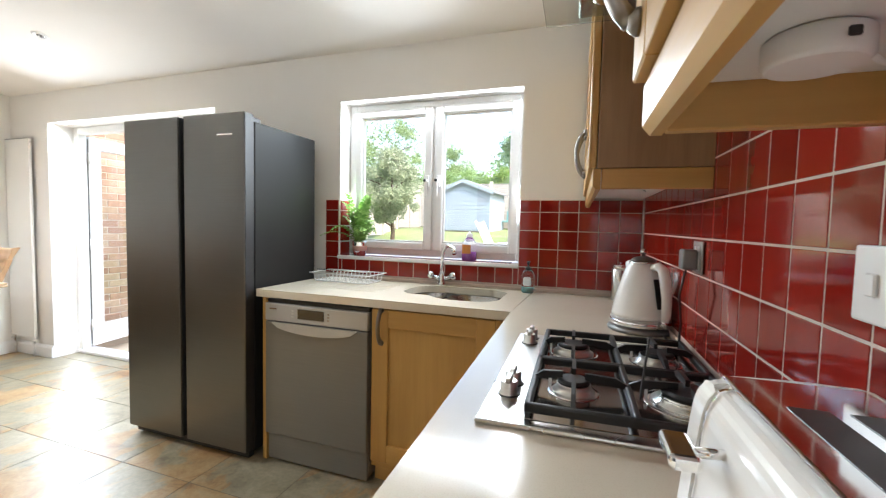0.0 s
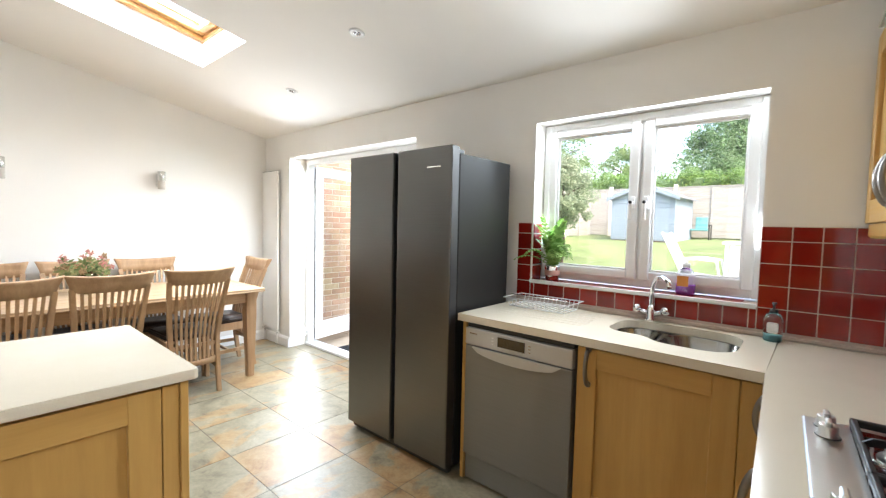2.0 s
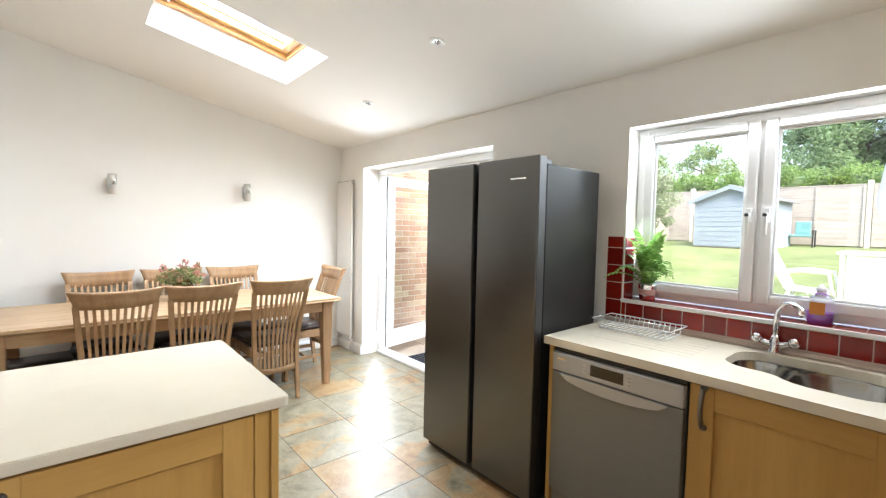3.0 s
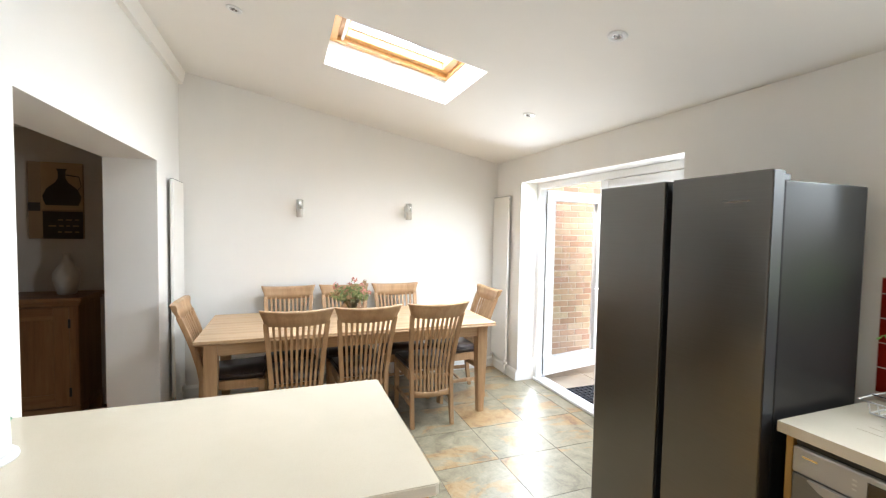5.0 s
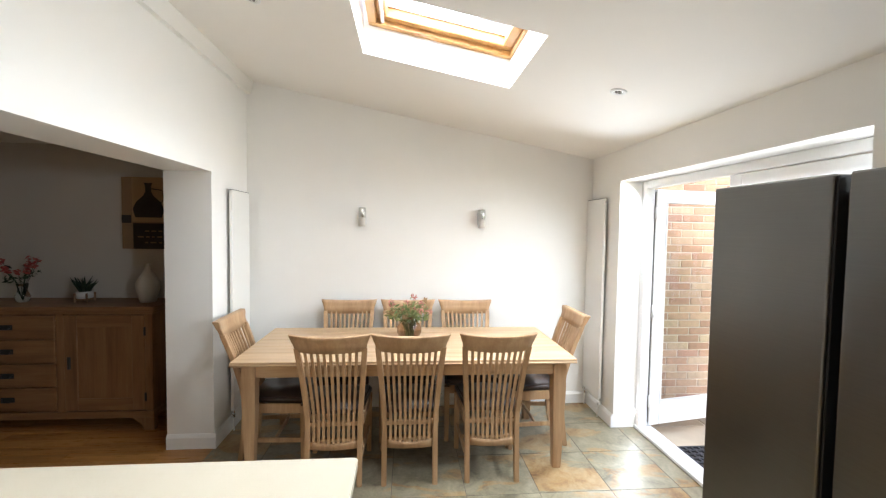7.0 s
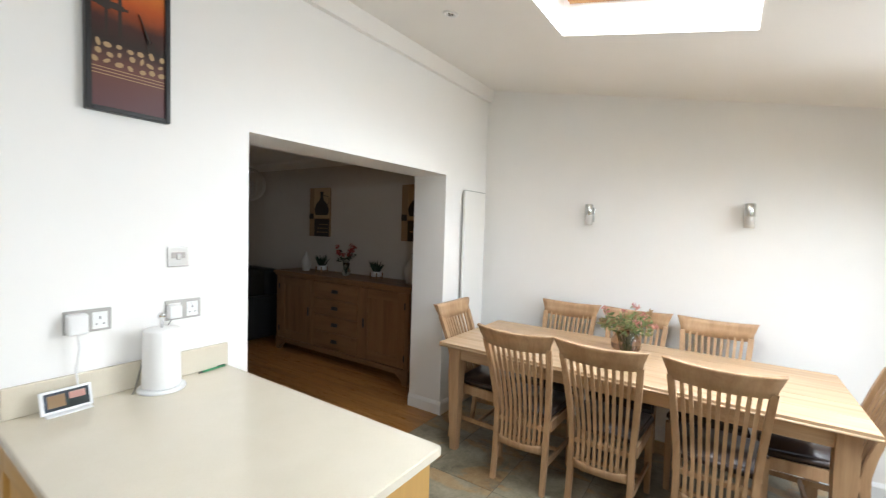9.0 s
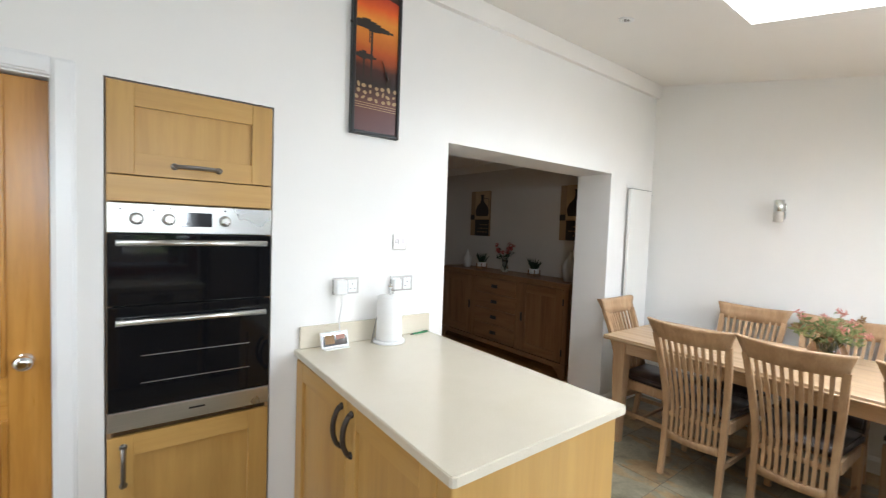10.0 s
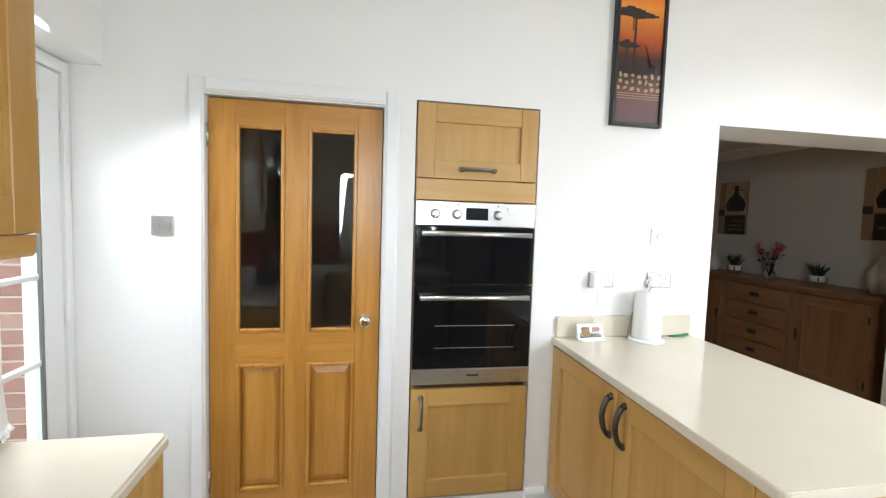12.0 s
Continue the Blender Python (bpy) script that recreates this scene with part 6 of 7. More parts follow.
def sideboard():
    """Stands against the living room wall, facing +x."""
    s = thing("sideboard", "large brown oak sideboard with four drawers and two doors", "sideboard")
    xb, xf, y0, y1, h = LX + 0.012, -4.065, -3.05, -0.90, 1.0
    part("top", box(xb, xf + 0.03, y0 - 0.03, y1 + 0.03, h - 0.035, h, 0.006, 2), SIDEOAKY, s)
    part("under_moulding", box(xb, xf + 0.015, y0 - 0.015, y1 + 0.015, h - 0.06, h - 0.0352, 0.005, 2), SIDEOAKY, s)
    part("carcass", box(xb, xf - 0.022, y0, y1, 0.13, h - 0.0605), SIDEOAK, s)
    part("base_rail", box(xb, xf + 0.006, y0 - 0.006, y1 + 0.006, 0.10, 0.155, 0.005, 2), SIDEOAKY, s)
    for fy, d in ((y0 + 0.0, 1), (y1 - 0.0, -1)):
        o = [(fy - d * 0.006, 0.0), (fy + d * 0.075, 0.0), (fy + d * 0.085, 0.04), (fy + d * 0.14, 0.085), (fy + d * 0.16, 0.0998), (fy - d * 0.006, 0.0998)]
        part("foot", prism(o, "x", xf - 0.04, xf + 0.004), SIDEOAK, s)
        part("foot", prism(o, "x", xb, xb + 0.05), SIDEOAK, s)
    doors = ((y0 + 0.06, y0 + 0.66), (y1 - 0.66, y1 - 0.06))
    mid0, mid1 = y0 + 0.72, y1 - 0.72
    for a, b in ((y0, y0 + 0.058), (y0 + 0.662, mid0 - 0.002), (mid1 + 0.002, y1 - 0.662), (y1 - 0.058, y1)):
        part("face_post", box(xf - 0.022, xf, a, b, 0.156, h - 0.061, 0.002), SIDEOAK, s)
    for a, b in doors:
        z0, z1, w = 0.165, h - 0.072, 0.095
        dd = part("door", box(xf - 0.02, xf - 0.009, a + w - 0.002, b - w + 0.002, z0 + w - 0.002, z1 - w + 0.002), SIDEOAK, s)
        for q in ((a, a + w), (b - w, b)):
            part("stile", box(xf - 0.0195, xf + 0.003, q[0], q[1], z0, z1, 0.003), SIDEOAK, dd)
        for q in ((z0, z0 + w), (z1 - w, z1)):
            part("rail", box(xf - 0.0195, xf + 0.0025, a + w, b - w, q[0], q[1], 0.003), SIDEOAKY, dd)
        hy = b - 0.04 if a < -2 else a + 0.04
        part("handle", box(xf + 0.003, xf + 0.016, hy - 0.012, hy + 0.012, 0.50, 0.60, 0.004), BLACK, dd, "black iron pull")
        for hz in (0.27, 0.80):
            ky = a - 0.004 if a < -2 else b + 0.004
            part("hinge", box(xf + 0.0005, xf + 0.008, ky - 0.008, ky + 0.008, hz - 0.035, hz + 0.035, 0.002), BLACK, dd)
    n = 4
    for k in range(n):
        z0 = 0.165 + (h - 0.072 - 0.165) * k / n + 0.004
        z1 = 0.165 + (h - 0.072 - 0.165) * (k + 1) / n - 0.004
        d = part("drawer", box(xf - 0.02, xf + 0.004, mid0 + 0.004, mid1 - 0.004, z0, z1, 0.005, 2), SIDEOAKY, s)
        zc, yc = (z0 + z1) / 2, (mid0 + mid1) / 2
        hm = box(xf + 0.004, xf + 0.008, yc - 0.05, yc + 0.05, zc - 0.018, zc + 0.022, 0.002)
        add_tube(hm, [(xf + 0.008, yc - 0.04, zc + 0.01), (xf + 0.028, yc - 0.03, zc - 0.008), (xf + 0.028, yc + 0.03, zc - 0.008), (xf + 0.008, yc + 0.04, zc + 0.01)], 0.006, 6)
        part("cup_handle", hm, BLACK, d, "black cup handle")


sideboard()


def canvas_print(y0, y1, z0, z1):
    p = thing("canvas_picture", "brown and tan canvas print of a dark jug", "picture", pose(LX + 0.001, y1, z0) @ Matrix.Diagonal((1, -1, 1, 1)), "jug canvases")
    w, h = y1 - y0, z1 - z0
    part("canvas", box(0, 0.032, 0, w, 0, h, 0.003), CORKBROWN, p)
    f = 0.0324
    bl = bmesh.new()
    add_box(bl, f, f + 0.001, 0.0, w * 0.74, 0.0, h * 0.36)
    add_box(bl, f, f + 0.001, w * 0.78, w, h * 0.36, h * 0.47)
    part("dark_block", bl, CANVDARK, p)
    part("tan_block", box(f, f + 0.0008, 0.0, w * 0.76, h * 0.38, h), CANVTAN, p)
    cy = w * 0.38
    jug = [(0.0, 0.44), (0.30, 0.44), (0.34, 0.50), (0.36, 0.56), (0.28, 0.66), (0.12, 0.74), (0.07, 0.80), (0.07, 0.88), (0.10, 0.92)]
    ring = [(cy + r * w, z * h) for r, z in jug] + [(cy - r * w, z * h) for r, z in jug[::-1]]
    ring = [ring[0]] + ring[1:-1]
    part("jug", prism(ring, "x", f + 0.0009, f + 0.002), CANVDARK, p)
    part("jug_handle", tube([(f + 0.002, cy - 0.08 * w, 0.84 * h), (f + 0.002, cy - 0.32 * w, 0.82 * h), (f + 0.002, cy - 0.36 * w, 0.70 * h), (f + 0.002, cy - 0.26 * w, 0.62 * h)], 0.008, 6, True, 0.3), CANVDARK, p)
    rnd = random.Random(8)
    for r in range(3):
        x = w * 0.08
        while x < w * 0.5:
            ln = rnd.uniform(0.02, 0.05)
            part("writing_bar", box(f + 0.001, f + 0.0018, x, x + ln, h * (0.08 + 0.08 * r), h * (0.08 + 0.08 * r) + 0.012), CORKBROWN, p)
            x += ln + 0.02


canvas_print(-2.93, -2.545, 1.435, 2.06)
canvas_print(-1.36, -1.0, 1.435, 2.06)


def living_things():
    rnd = random.Random(21)
    for y in (-2.46, -1.55):
        p = thing("potted_succulent", "dark spiky plant in a white pot on wooden legs", "plant", pose(-4.28, y, 1.0002), "sideboard plants")
        part("pot", lathe([(0.05, 0.03), (0.056, 0.034), (0.058, 0.085), (0.052, 0.088), (0.05, 0.08), (0.01, 0.078)], 24), WHITEPL, p)
        for k in range(4):
            a = math.pi / 4 + math.pi / 2 * k
            part("stand_leg", box(-0.007, 0.007, -0.007, 0.007, 0, 0.075, 0.002), SIDEOAK, p, "", pose(0.066 * math.cos(a), 0.066 * math.sin(a), 0, 0, 0, 45))
        ring = lathe([(0.06, 0.018), (0.062, 0.02), (0.062, 0.028), (0.06, 0.0295)], 20)
        part("stand_ring", ring, SIDEOAK, p)
        bm = bmesh.new()
        for k in range(30):
            a, r = rnd.uniform(0, 6.28), rnd.uniform(0.01, 0.05)
            tip = Vector((math.cos(a) * (r + 0.05), math.sin(a) * (r + 0.05), rnd.uniform(0.15, 0.22)))
            add_tube(bm, [(math.cos(a) * r * 0.6, math.sin(a) * r * 0.6, 0.075), (math.cos(a) * r * 1.2, math.sin(a) * r * 1.2, 0.13), tip], [0.008, 0.009, 0.001], 5)
        part("leaves", bm, DARKLEAF, p)
    v = thing("rose_vase", "glass vase of red flowers on the sideboard", "vase", pose(-4.27, -2.02, 1.0002))
    part("vase", lathe([(0.035, 0), (0.045, 0.01), (0.05, 0.05), (0.03, 0.10), (0.04, 0.15)], 24), HOODGLASS, v)
    st, lv = bmesh.new(), bmesh.new()
    for k in range(11):
        a, r = rnd.uniform(0, 6.28), rnd.uniform(0.04, 0.16)
        tip = Vector((r * 0.7 * math.cos(a), r * math.sin(a), rnd.uniform(0.24, 0.36)))
        add_tube(st, [(0, 0, 0.02), (tip.x * 0.3, tip.y * 0.3, 0.15), tip], 0.0022, 5)
        fl = bmesh.new()
        leaf_cloud(fl, rnd, tip, 0.026, 22, 0.018)
        part("flower", fl, PETALRED, v)
        leaf_cloud(lv, rnd, tip * 0.75, 0.04, 7, 0.022)
    part("stems", st, DARKLEAF, v)
    part("leaves", lv, DARKLEAF, v)
    for y, sc in ((-1.045, 1.0), (-2.75, 0.75)):
        c = thing("ceramic_vase", "pale glazed ceramic bottle vase", "vase", pose(-4.27, y, 1.0002) @ Matrix.Scale(sc, 4))
        part("body", lathe([(0.05, 0), (0.06, 0.006), (0.088, 0.12), (0.086, 0.17), (0.05, 0.23), (0.024, 0.27), (0.02, 0.31), (0.026, 0.322), (0.02, 0.322), (0.016, 0.30)], 32), CERAMIC, c)
    s = thing("sofa", "black leather sofa in the dark living room", "sofa", pose(-3.86, -4.3, 0))
    part("seat", box(-0.45, 0.35, -0.75, 0.75, 0.16, 0.44, 0.05, 3), SOFAB, s)
    part("backrest", box(-0.6, -0.38, -0.75, 0.75, 0.14, 0.95, 0.06, 3), SOFAB, s)
    for yy in (-0.95, 0.78):
        part("arm", box(-0.58, 0.36, yy, yy + 0.17, 0.06, 0.62, 0.05, 3), SOFAB, s)
    for fx in (-0.5, 0.3):
        for fy in (-0.85, 0.85):
            part("foot", box(fx - 0.03, fx + 0.03, fy - 0.03, fy + 0.03, 0, 0.17), BLACK, s)
    g = thing("pendant_lamp", "round white woven pendant shade", "lamp", pose(-3.75, -3.2, 2.05))
    bm = bmesh.new()
    for k in range(12):
        a = math.pi * k / 12
        ring = [(0.2 * math.cos(a) * math.cos(q), 0.2 * math.sin(a) * math.cos(q), 0.2 * math.sin(q)) for q in (2 * math.pi * j / 24 for j in range(25))]
        add_tube(bm, ring, 0.005, 5, False)
    part("shade", bm, CERAMIC, g)
    part("cord", tube([(0, 0, 0.2), (0, 0, 0.368)], 0.004, 6), WHITEPL, g)


living_things()

# ---- garden and outside ----
PZ = -0.05


def ground():
    bm = bmesh.new()
    rows = [(-60, PZ - 0.02), (2.9, PZ - 0.02), (5.6, PZ - 0.02), (6.4, PZ + 0.02), (8.5, 0.25), (10.5, 0.70), (12.5, 1.08), (14, 1.14), (30, 1.3), (120, 1.4), (900, 1.4)]
    xs = [-600, -60, -20, -8, -4, 0, 4, 8, 20, 60, 600]
    vs = [[bm.verts.new((x, y, z)) for x in xs] for y, z in rows]
    for a, b in zip(vs, vs[1:]):
        for k in range(len(xs) - 1):
            bm.faces.new((a[k], a[k + 1], b[k + 1], b[k])).smooth = True
    return bm


setting("ground", ground(), GRASS, "mown green lawn rising to the back fence", "ground")


def paving():
    bed = setting("pavement", box(-4.6, 2.4, W + 0.29, 5.9, PZ - 0.1, PZ - 0.008), MORTAR, "sandstone paved patio", "patio")
    me_poses = []
    s = 0.6
    for i in range(11):
        for j in range(5):
            me_poses.append(pose(-4.3 + s * i, W + 0.61 + s * j, PZ))
    pieces("paving_slab", box(-0.294, 0.294, -0.294, 0.294, -0.03, 0.0, 0.006), PAVING, bed, me_poses)


paving()


def door_mat():
    x0, x1, y0, y1 = -3.62, -2.75, W + 0.335, W + 0.85
    m = thing("door_mat", "black rubber honeycomb door mat outside", "door mat", pose(x0, y0, PZ))
    w, d, c = x1 - x0, y1 - y0, 0.055
    pieces("rib", box(-0.008, 0.008, 0, d, 0.0, 0.02, 0.003), RUBBER, m, [pose(k * c, 0, 0) for k in range(int(w / c) + 1)])
    pieces("rib", box(0, w, -0.008, 0.008, 0.002, 0.0215, 0.003), RUBBER, m, [pose(0, k * c, 0) for k in range(int(d / c) + 1)])
    pieces("nub", box(0.02, 0.036, 0.02, 0.036, 0, 0.012), RUBBER, m, [pose(i * c, j * c, 0) for i in range(int(w / c)) for j in range(int(d / c))])


door_mat()


def brick_wall(name, label, m, length, height, mat, near):
    """Stretcher bond along local x, face at y = 0 looking towards -y; near: (x0, x1, z0, z1) where bricks are parts."""
    w = setting(name, box(0, length, 0.006, 0.2, 0, height), MORTAR, label, "wall", m)
    rest = bmesh.new()
    poses = []
    nz = int(height / 0.075)
    for r in range(nz):
        x = -0.1125 if r % 2 else 0.0
        while x < length:
            a, b = max(x + 0.005, 0), min(x + 0.22, length)
            z = 0.005 + 0.075 * r
            if b - a > 0.2 and near[0] <= a and b <= near[1] and near[2] <= z <= near[3] and len(poses) < 300:
                poses.append(Matrix.Translation(((a + b) / 2, 0, z)))
            elif b - a > 0.02:
                vs = [rest.verts.new(p) for p in ((a, 0, z), (b, 0, z), (b, 0, z + 0.065), (a, 0, z + 0.065), (a, 0.03, z), (b, 0.03, z), (b, 0.03, z + 0.065), (a, 0.03, z + 0.065))]
                for f in ((0, 1, 2, 3), (0, 4, 5, 1), (3, 2, 6, 7), (0, 3, 7, 4), (1, 5, 6, 2)):
                    rest.faces.new([vs[k] for k in f])
            x += 0.225
    if rest.verts:
        tagged(part("far_bricks", rest, mat, w), "rest of the brickwork", kind="stuff")
    if poses:
        pieces("brick", box(-0.1075, 0.1075, 0, 0.04, 0, 0.065, 0.003), mat, w, poses)


brick_wall("wall_garden", "buff red brick wall beside the patio", pose(-4.52, W + 0.29, PZ, 0, 0, 90), 4.2, 2.8, BRICK, (0.2, 3.0, 0.15, 2.2))
brick_wall("wall_side_passage", "rose red brick wall of the side passage", pose(3.3, -0.50, PZ, 0, 0, 180), 2.15, 3.0, BRICKR, (0.9, 2.15, 0.45, 2.2))
# upper wall's extra height is added, unseen, to keep sun out of the rooflight
brick_wall("wall_house_upper", "red brick upper house wall over the extension roof", pose(1.6, O - 0.1, 3.02, 0, 0, 180), 7.2, 3.8, BRICK, (9, 9, 9, 9))


def fence(name, label, spots4):
    """Lap-board panels between concrete posts."""
    f = tagged(thing(name, label, "fence"), group="garden fences")
    boards, battens, posts, caps = [], [], [], []
    for a, b, c, r in spots4:
        m = pose(a, b, c, 0, 0, r)
        boards += [m @ pose(0, 0.004 * (k % 2), 0.06 + 0.145 * k, 5, 0, 0) for k in range(10)]
        battens += [m @ pose(s, 0, 0) for s in (-0.86, 0.0, 0.86)]
        caps.append(m)
        posts.append(m @ pose(-0.95, 0.02, -0.12))
    pieces("board", box(-0.89, 0.89, -0.008, 0.008, 0, 0.155), FENCEW, f, boards)
    pieces("batten", box(-0.022, 0.022, -0.04, -0.0185, 0.05, 1.50), FENCEW, f, battens)
    pieces("cap_rail", box(-0.9, 0.9, -0.03, 0.03, 1.522, 1.546), FENCEW, f, caps)
    pieces("post", box(-0.05, 0.05, -0.05, 0.05, 0, 1.74, 0.006), MORTAR, f, posts)


fence("back_fence", "weathered lap-board fence across the garden end", [(-5.6 + 1.9 * k, 14.6, 1.12, 0) for k in range(8)])
fence("side_fence", "weathered lap-board fence along the garden side", [(-5.3, 13.6 - 1.9 * k, (1.08, 0.86, 0.5, 0.12)[k], 90) for k in range(4)])


def shed():
    s = thing("garden_shed", "pale blue painted shed with a felt apex roof", "shed", pose(-3.0, 13.2, 1.06, 0, 0, -3))
    w, d, h, r = 0.8, 0.8, 1.17, 1.5
    part("wall", prism([(-w, 0.03), (w, 0.03), (w, h), (0, r), (-w, h)], "y", -d, d), SHEDBLUE, s)
    for k in range(9):
        z = 0.05 + 0.12 * k
        part("board", box(-w - 0.002, w + 0.002, -d - 0.014, -d - 0.001, z, z + 0.112, 0.003), SHEDBLUE, s)
    for sg in (-1, 1):
        rf = bmesh.new()
        e, o = w + 0.12, 0.1
        q = [(0, r + 0.005), (sg * e, h - (r - h) * 0.12 / w), (sg * e, h + 0.03 - (r - h) * 0.12 / w), (0, r + 0.035)]
        add_prism(rf, q, "y", -d - o, d + o)
        part("roof", rf, SHEDROOF, s)
        bb = bmesh.new()
        q2 = [(0, r - 0.07), (sg * e, h - 0.1), (sg * e, h + 0.0), (0, r + 0.03)]
        add_prism(bb, q2, "y", -d - o - 0.02, -d - o - 0.001)
        part("bargeboard", bb, SHEDBLUE, s)
    part("bearer", box(-w, w, -d, d, -0.12, 0.029), BARK, s)


shed()


def clumps(rnd, spots3, leaf, per, size):
    bm = bmesh.new()
    for c, r in spots3:
        leaf_cloud(bm, rnd, c, r, per, size)
    return bm


def tree(name, label, base, height, spread, mat, seed, leaf=0.1, count=60, per=70, crown_from=0.35, cone=False):
    rnd = random.Random(seed)
    t = thing(name, label, "tree", pose(*base))
    tr = tube([(0, 0, -0.1), (0.05, 0.03, height * 0.25), (-0.04, 0.05, height * 0.5), (0.02, 0, height * 0.8)], [height * 0.028, height * 0.022, height * 0.015, height * 0.005], 8)
    for k in range(9):
        a, z = rnd.uniform(0, 6.28), height * rnd.uniform(crown_from * 0.8, 0.75)
        L = spread * rnd.uniform(0.5, 0.9)
        add_tube(tr, [(0, 0, z), (L * 0.5 * math.cos(a), L * 0.5 * math.sin(a), z + L * 0.3), (L * math.cos(a), L * math.sin(a), z + L * 0.45)], [height * 0.01, height * 0.006, height * 0.002], 6)
    part("trunk", tr, BARK, t)
    pts = []
    for _ in range(count):
        a, f = rnd.uniform(0, 6.28), rnd.random()
        z = height * (crown_from + (1 - crown_from) * f)
        wide = spread * ((1 - f) ** 0.8 if cone else math.sin(math.pi * (0.12 + 0.82 * f)))
        r = wide * rnd.random() ** 0.5
        pts.append(((r * math.cos(a), r * math.sin(a), z), spread * rnd.uniform(0.14, 0.3)))
    part("crown", clumps(rnd, pts, leaf, per, leaf), mat, t)


tree("garden_bush_tree", "rounded grey-green standard tree by the fence", (-3.98, 9.6, 0.45), 2.45, 0.76, BUSHLEAF, 5, 0.032, 110, 190, 0.38)
tree("conifer_tree", "dense dark green conifer behind the fence", (-1.5, 21.5, 1.2), 5.6, 2.6, CONIFER, 6, 0.075, 220, 240, 0.1)
tree("conifer_tree", "tall green conifer beyond the garden", (1.6, 20, 1.2), 7.2, 2.9, CONIFER, 16, 0.075, 220, 220, 0.1, True)
tree("garden_tree", "pale green broadleaf tree with sky gaps", (-10.2, 22, 1.2), 5.6, 2.3, TREELEAF, 7, 0.07, 70, 130, 0.3)
tree("garden_tree", "light green tree beyond the shed", (-8.2, 26, 1.2), 4.9, 1.9, TREELEAF, 9, 0.07, 60, 130, 0.3)
tree("garden_tree", "thin leaved tree beyond the back fence", (-12.5, 20, 1.2), 8.5, 3.4, TREELEAF, 12, 0.08, 50, 110, 0.3)


def hedge():
    rnd = random.Random(13)
    h = thing("hedge", "clipped green hedge behind the back fence", "hedge", pose(0, 15.6, 1.12))
    part("inner", box(-9, 8, -0.25, 0.35, 0, 1.9, 0.2, 2), CONIFER, h)
    bm = bmesh.new()
    for _ in range(620):
        if rnd.random() < 0.6:
            c = (rnd.uniform(-9, 8), rnd.uniform(-0.42, -0.28), rnd.uniform(1.2, 2.0))
        else:
            c = (rnd.uniform(-9, 8), rnd.uniform(-0.4, 0.4), rnd.uniform(1.9, 2.05))
        leaf_cloud(bm, rnd, c, 0.2, 46, 0.042)
    part("leaves", bm, HEDGE, h)


hedge()


def patio_furniture():
    u = thing("parasol", "closed white parasol on a pole", "parasol", pose(-0.15, 8.9, 0.3))
    part("pole", tube([(0, 0, 0.0), (0, 0, 2.8)], 0.022, 10), WHITEPL, u)
    part("base", lathe([(0.25, 0), (0.26, 0.03), (0.22, 0.07), (0.04, 0.09), (0.035, 0.28)], 28), MORTAR, u)
    bm = bmesh.new()
    n = 32
    rings = []
    for z, r, amp in ((2.76, 0.02, 0), (2.55, 0.07, 0.2), (2.1, 0.12, 0.3), (1.65, 0.16, 0.35), (1.45, 0.14, 0.4), (1.38, 0.11, 0.4)):
        rings.append([bm.verts.new(((r * (1 + amp * math.cos(8 * a))) * math.cos(a), (r * (1 + amp * math.cos(8 * a))) * math.sin(a), z + 0.04 * math.sin(3 * a))) for a in (2 * math.pi * k / n for k in range(n))])
    for a, b in zip(rings, rings[1:]):
        for k in range(n):
            bm.faces.new((a[k], a[(k + 1) % n], b[(k + 1) % n], b[k])).smooth = True
    bm.faces.new(rings[0])
    part("canopy", bm, CLOTH, u, "folded white canopy")
    t = thing("patio_table", "pale grey garden table seen through the window", "table", pose(-0.23, 8.5, 0.25))
    part("top", box(-0.42, 0.5, -0.4, 0.4, 0.93, 0.97, 0.01, 2), WHITEPL, t)
    part("side_panel", box(-0.32, 0.45, -0.37, -0.34, 0.25, 0.92, 0.005), CLOTH, t)
    for x in (-0.36, 0.44):
        for y in (-0.34, 0.34):
            part("leg", box(x - 0.025, x + 0.025, y - 0.025, y + 0.025, 0, 0.929, 0.004), WHITEPL, t)
    c = thing("garden_recliner", "white tubular garden chair with a reclined back", "chair", pose(-1.05, 8.3, 0.22))
    for y in (-0.27, 0.27):
        part("side_frame", tube([(-0.42, y, 1.12), (-0.1, y, 0.45), (0.35, y, 0.42), (0.4, y, 0.0)], 0.022, 8), WHITEPL, c)
        part("arm", tube([(-0.22, y, 0.68), (0.1, y, 0.72), (0.35, y, 0.7), (0.4, y, 0.42)], 0.02, 8), WHITEPL, c)
        part("back_leg", tube([(-0.05, y, 0.44), (-0.25, y, 0.0)], 0.02, 8), WHITEPL, c)
    sling = prism([(-0.41, 1.1), (-0.09, 0.455), (0.35, 0.43), (0.35, 0.42), (-0.1, 0.44), (-0.425, 1.095)], "y", -0.25, 0.25)
    part("sling", sling, CLOTH, c)
    g = thing("garden_chair", "teal garden chair beside the back fence", "chair", pose(-1.95, 13.9, 1.13) @ Matrix.Scale(0.68, 4))
    part("seat", box(-0.3, 0.3, -0.28, 0.25, 0.36, 0.44, 0.03, 2), TEAL, g)
    part("backrest", box(-0.22, 0.22, 0.2, 0.27, 0.44, 0.95, 0.03, 2), TEAL, g, "", pose(0, 0, 0, -6, 0, 0))
    for s in (-1, 1):
        part("arm", box(s * 0.36 - 0.03, s * 0.36 + 0.03, -0.28, 0.26, 0.56, 0.62, 0.01), BLACK, g)
        for y in (-0.24, 0.22):
            part("leg", box(s * 0.36 - 0.02, s * 0.36 + 0.02, y - 0.02, y + 0.02, 0, 0.57), BLACK, g)


patio_furniture()

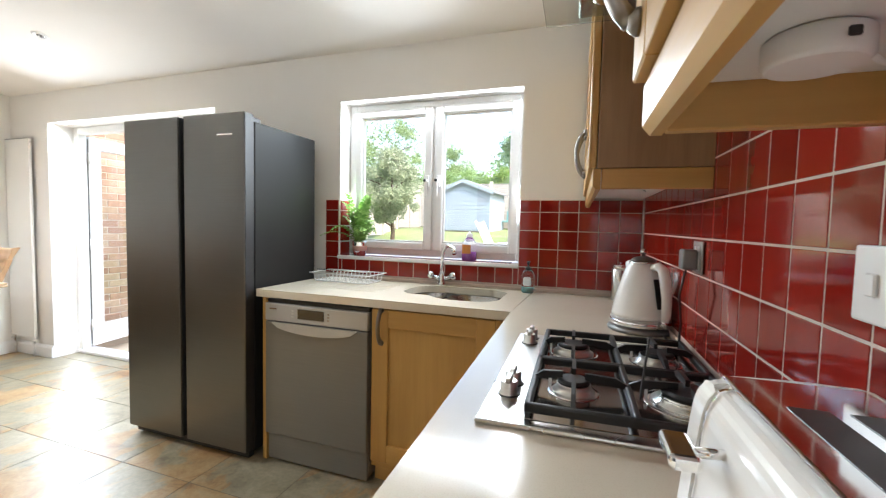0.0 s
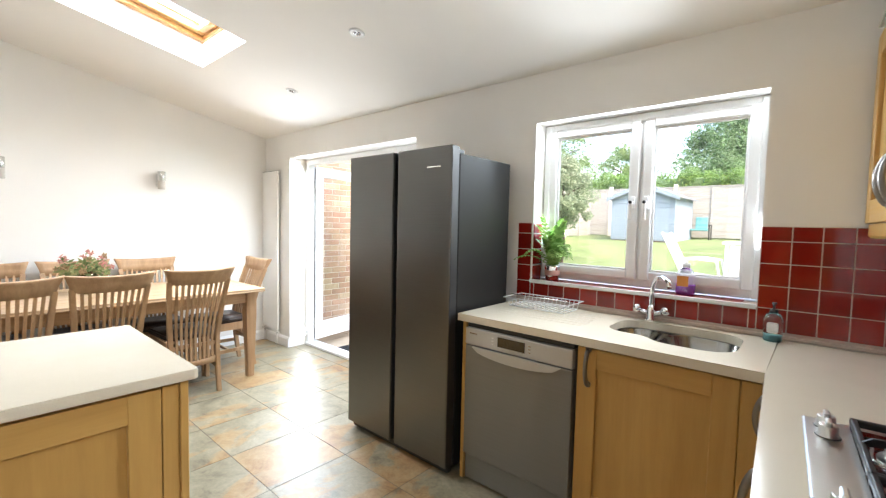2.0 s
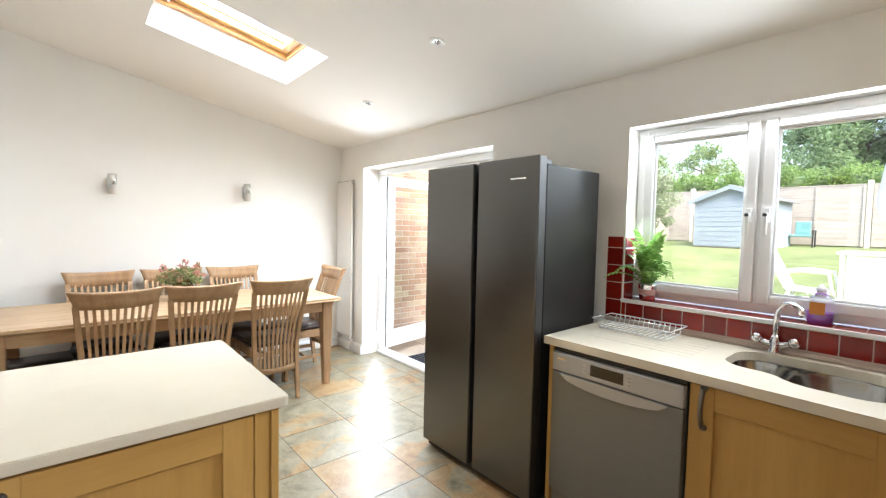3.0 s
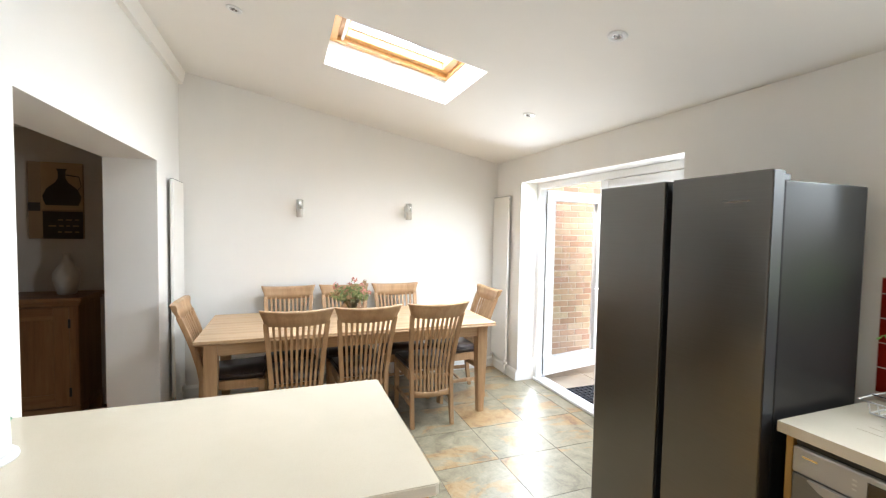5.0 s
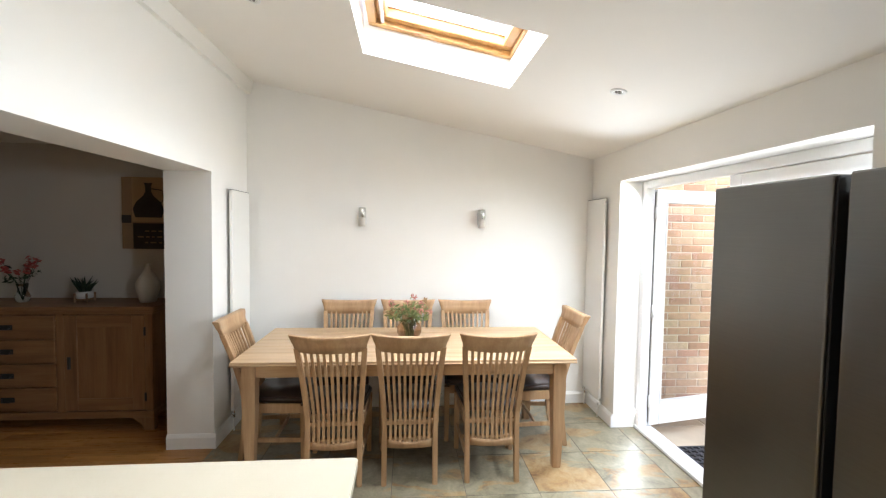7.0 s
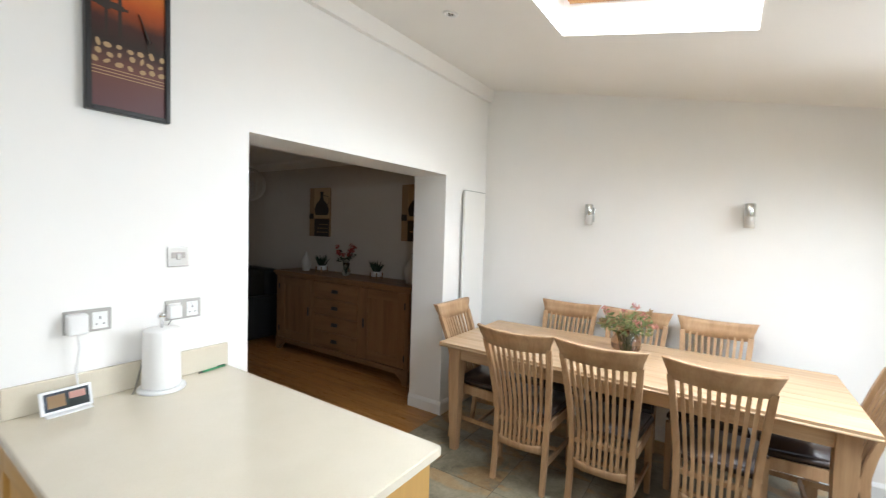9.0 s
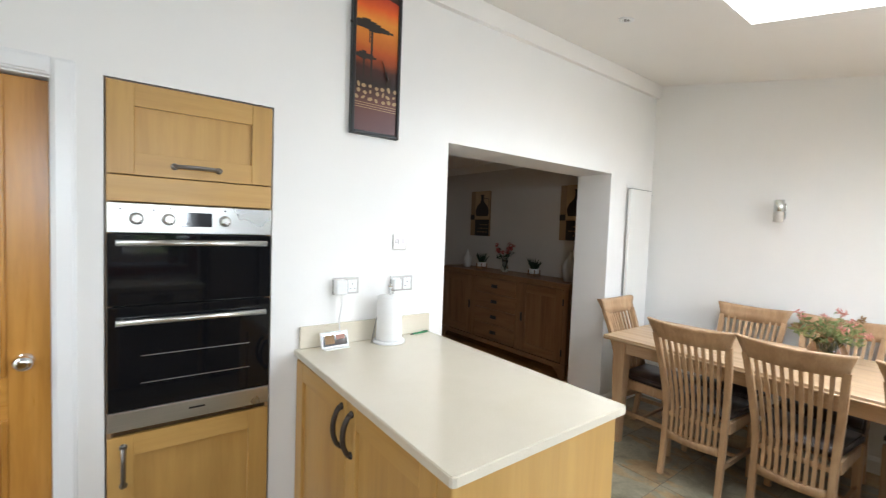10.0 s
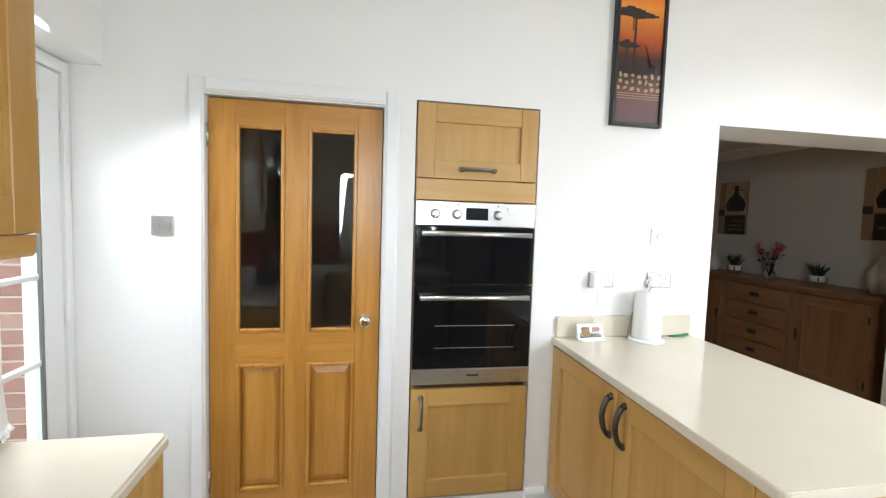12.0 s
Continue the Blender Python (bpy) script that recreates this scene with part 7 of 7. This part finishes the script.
# ---- floor tiles, wall tiles, floorboards ----
TS = 0.465
tile_poses = []
for i in range(-8, 9):
    for j in range(-6, 6):
        cx, cy = -1.67 + TS * (i + 0.5), 1.50 + TS * (j + 0.5)
        if F - 0.2 < cx < 1.1 and O - 0.2 < cy < W + 0.2:
            tile_poses.append(pose(cx, cy, 0, 0, 0, 0 if (i * 7 + j * 3) % 4 else 180))
h = TS / 2 - 0.002
cut_tiles = [pose(-1.67 + TS * (i + 0.5), 2.965, 0) for i in range(-5, -1)]
pieces("floor_tile", box(-h, h, -0.067, 0.069, -0.012, 0.0, 0.0008), SLATE, floor_ob, cut_tiles)
pieces("floor_tile", box(-h, h, -h, h, -0.012, 0.0, 0.0008), SLATE, floor_ob, tile_poses)

long_boards, short_boards = [], []
for i in range(34):
    x, y = -4.43 + 0.11 * i, LY1
    if i % 2:
        short_boards.append(pose(x, y - 0.325, 0))
        y -= 0.65
    while y > LY0 + 0.3:
        long_boards.append(pose(x, y - 0.65, 0))
        y -= 1.3
pieces("floorboard", box(-0.0542, 0.0542, -0.6485, 0.6485, -0.014, 0.0, 0.002), PARQUET, lf, long_boards)
pieces("floorboard", box(-0.0542, 0.0542, -0.3235, 0.3235, -0.014, 0.0, 0.002), PARQUET, lf, short_boards)


def tiled(name, label, m, cells, parent_box):
    """Red tiles on a grout bed; cells are (centre u, centre z, width, height) on local x, z, face towards -y."""
    bed = setting(name, parent_box, TGROUT, label, "wall tiles", m)
    sizes = {}
    for u, z, w, h in cells:
        sizes.setdefault((round(w, 3), round(h, 3)), []).append(Matrix.Translation((u, 0, z)))
    for (w, h), ps in sizes.items():
        pieces("red_tile", box(-w / 2, w / 2, -0.0072, -0.001, -h / 2, h / 2, 0.0015, 2), REDTILE, bed, ps)


def grid(u0, u1, z0, z1, p=0.1, anchor=None, zanchor=None):
    out = []
    us = [u0]
    a = u0 if anchor is None else anchor
    k = math.floor((u0 - a) / p) + 1
    while a + k * p < u1 - 0.012:
        if a + k * p > u0 + 0.012:
            us.append(a + k * p)
        k += 1
    us.append(u1)
    zs = [z0]
    za = z0 if zanchor is None else zanchor
    k = math.floor((z0 - za) / p) + 1
    while za + k * p < z1 - 0.012:
        if za + k * p > z0 + 0.012:
            zs.append(za + k * p)
        k += 1
    zs.append(z1)
    for a0, a1 in zip(us, us[1:]):
        for b0, b1 in zip(zs, zs[1:]):
            out.append(((a0 + a1) / 2, (b0 + b1) / 2, a1 - a0 - 0.004, b1 - b0 - 0.004))
    return out


zl = 0.938
nb = bmesh.new()
add_box(nb, 0.19, RX - 0.012, -0.006, 0, 0.911, 1.405)
add_box(nb, -1.062, -0.966, -0.006, 0, 0.911, 1.405)
add_box(nb, -0.966, 0.19, -0.006, 0, 0.911, 1.04)
cells = grid(0.19, RX - 0.012, zl, 1.405, 0.1, 0.298, 1.04) + grid(-1.062, -0.966, zl, 1.405, 0.1, None, 1.04) + grid(-0.966, 0.19, zl, 1.03, 0.1, -0.94, None)
tiled("splashback_north", "red glazed splashback tiles round the window", pose(0, W - 0.0002, 0), cells, nb)
# along the side wall: local x runs towards -y, so u = 0 at the window corner
ecells = [(u, z, w, h) for u, z, w, h in grid(0.012, 2.34, zl, 1.44, 0.1, 0.05, 1.04)] + grid(1.125, 1.775, 1.44, 1.80, 0.1, 1.15, 1.44)
eb2 = bmesh.new()
add_box(eb2, 0.01, 2.34, -0.006, 0, 0.911, 1.44)
add_box(eb2, 1.125, 1.775, -0.006, 0, 1.4402, 1.80)
tiled("splashback_east", "red glazed splashback tiles behind the hob", RM @ pose(RX - 0.0002, W, 0, 0, 0, -90), ecells, eb2)
# window sill and reveal
sill = box(-0.963, 0.185, -0.012, 0.115, 1.040, 1.0465)
bed = setting("window_sill", sill, TGROUT, "red tiled window sill with white edging", "window sill", pose(0, W, 0))
pieces("red_tile", box(-0.048, 0.048, -0.056, 0.056, 0, 0.007, 0.0018), REDTILE, bed, [pose(-0.915 + 0.1 * k, 0.056, 1.0458) for k in range(11)])
part("edging", box(-0.966, 0.188, -0.022, -0.0095, 1.032, 1.0535, 0.004, 2), TRIM, bed, "white sill edging")
rev = box(0, 0.003, 0.001, 0.113, 1.055, 1.405)
rb = setting("reveal_tiles", rev, TGROUT, "red tiles up the window reveal", "wall tiles", pose(-0.9648, W, 0))
pieces("red_tile", box(0.003, 0.009, -0.052, 0.052, -0.0455, 0.0455, 0.0015), REDTILE, rb, [pose(0, 0.057, 1.09 + 0.1 * k) for k in range(3)])
pieces("red_tile", box(0.003, 0.009, -0.052, 0.052, -0.03, 0.03, 0.0015), REDTILE, rb, [pose(0, 0.057, 1.372)])
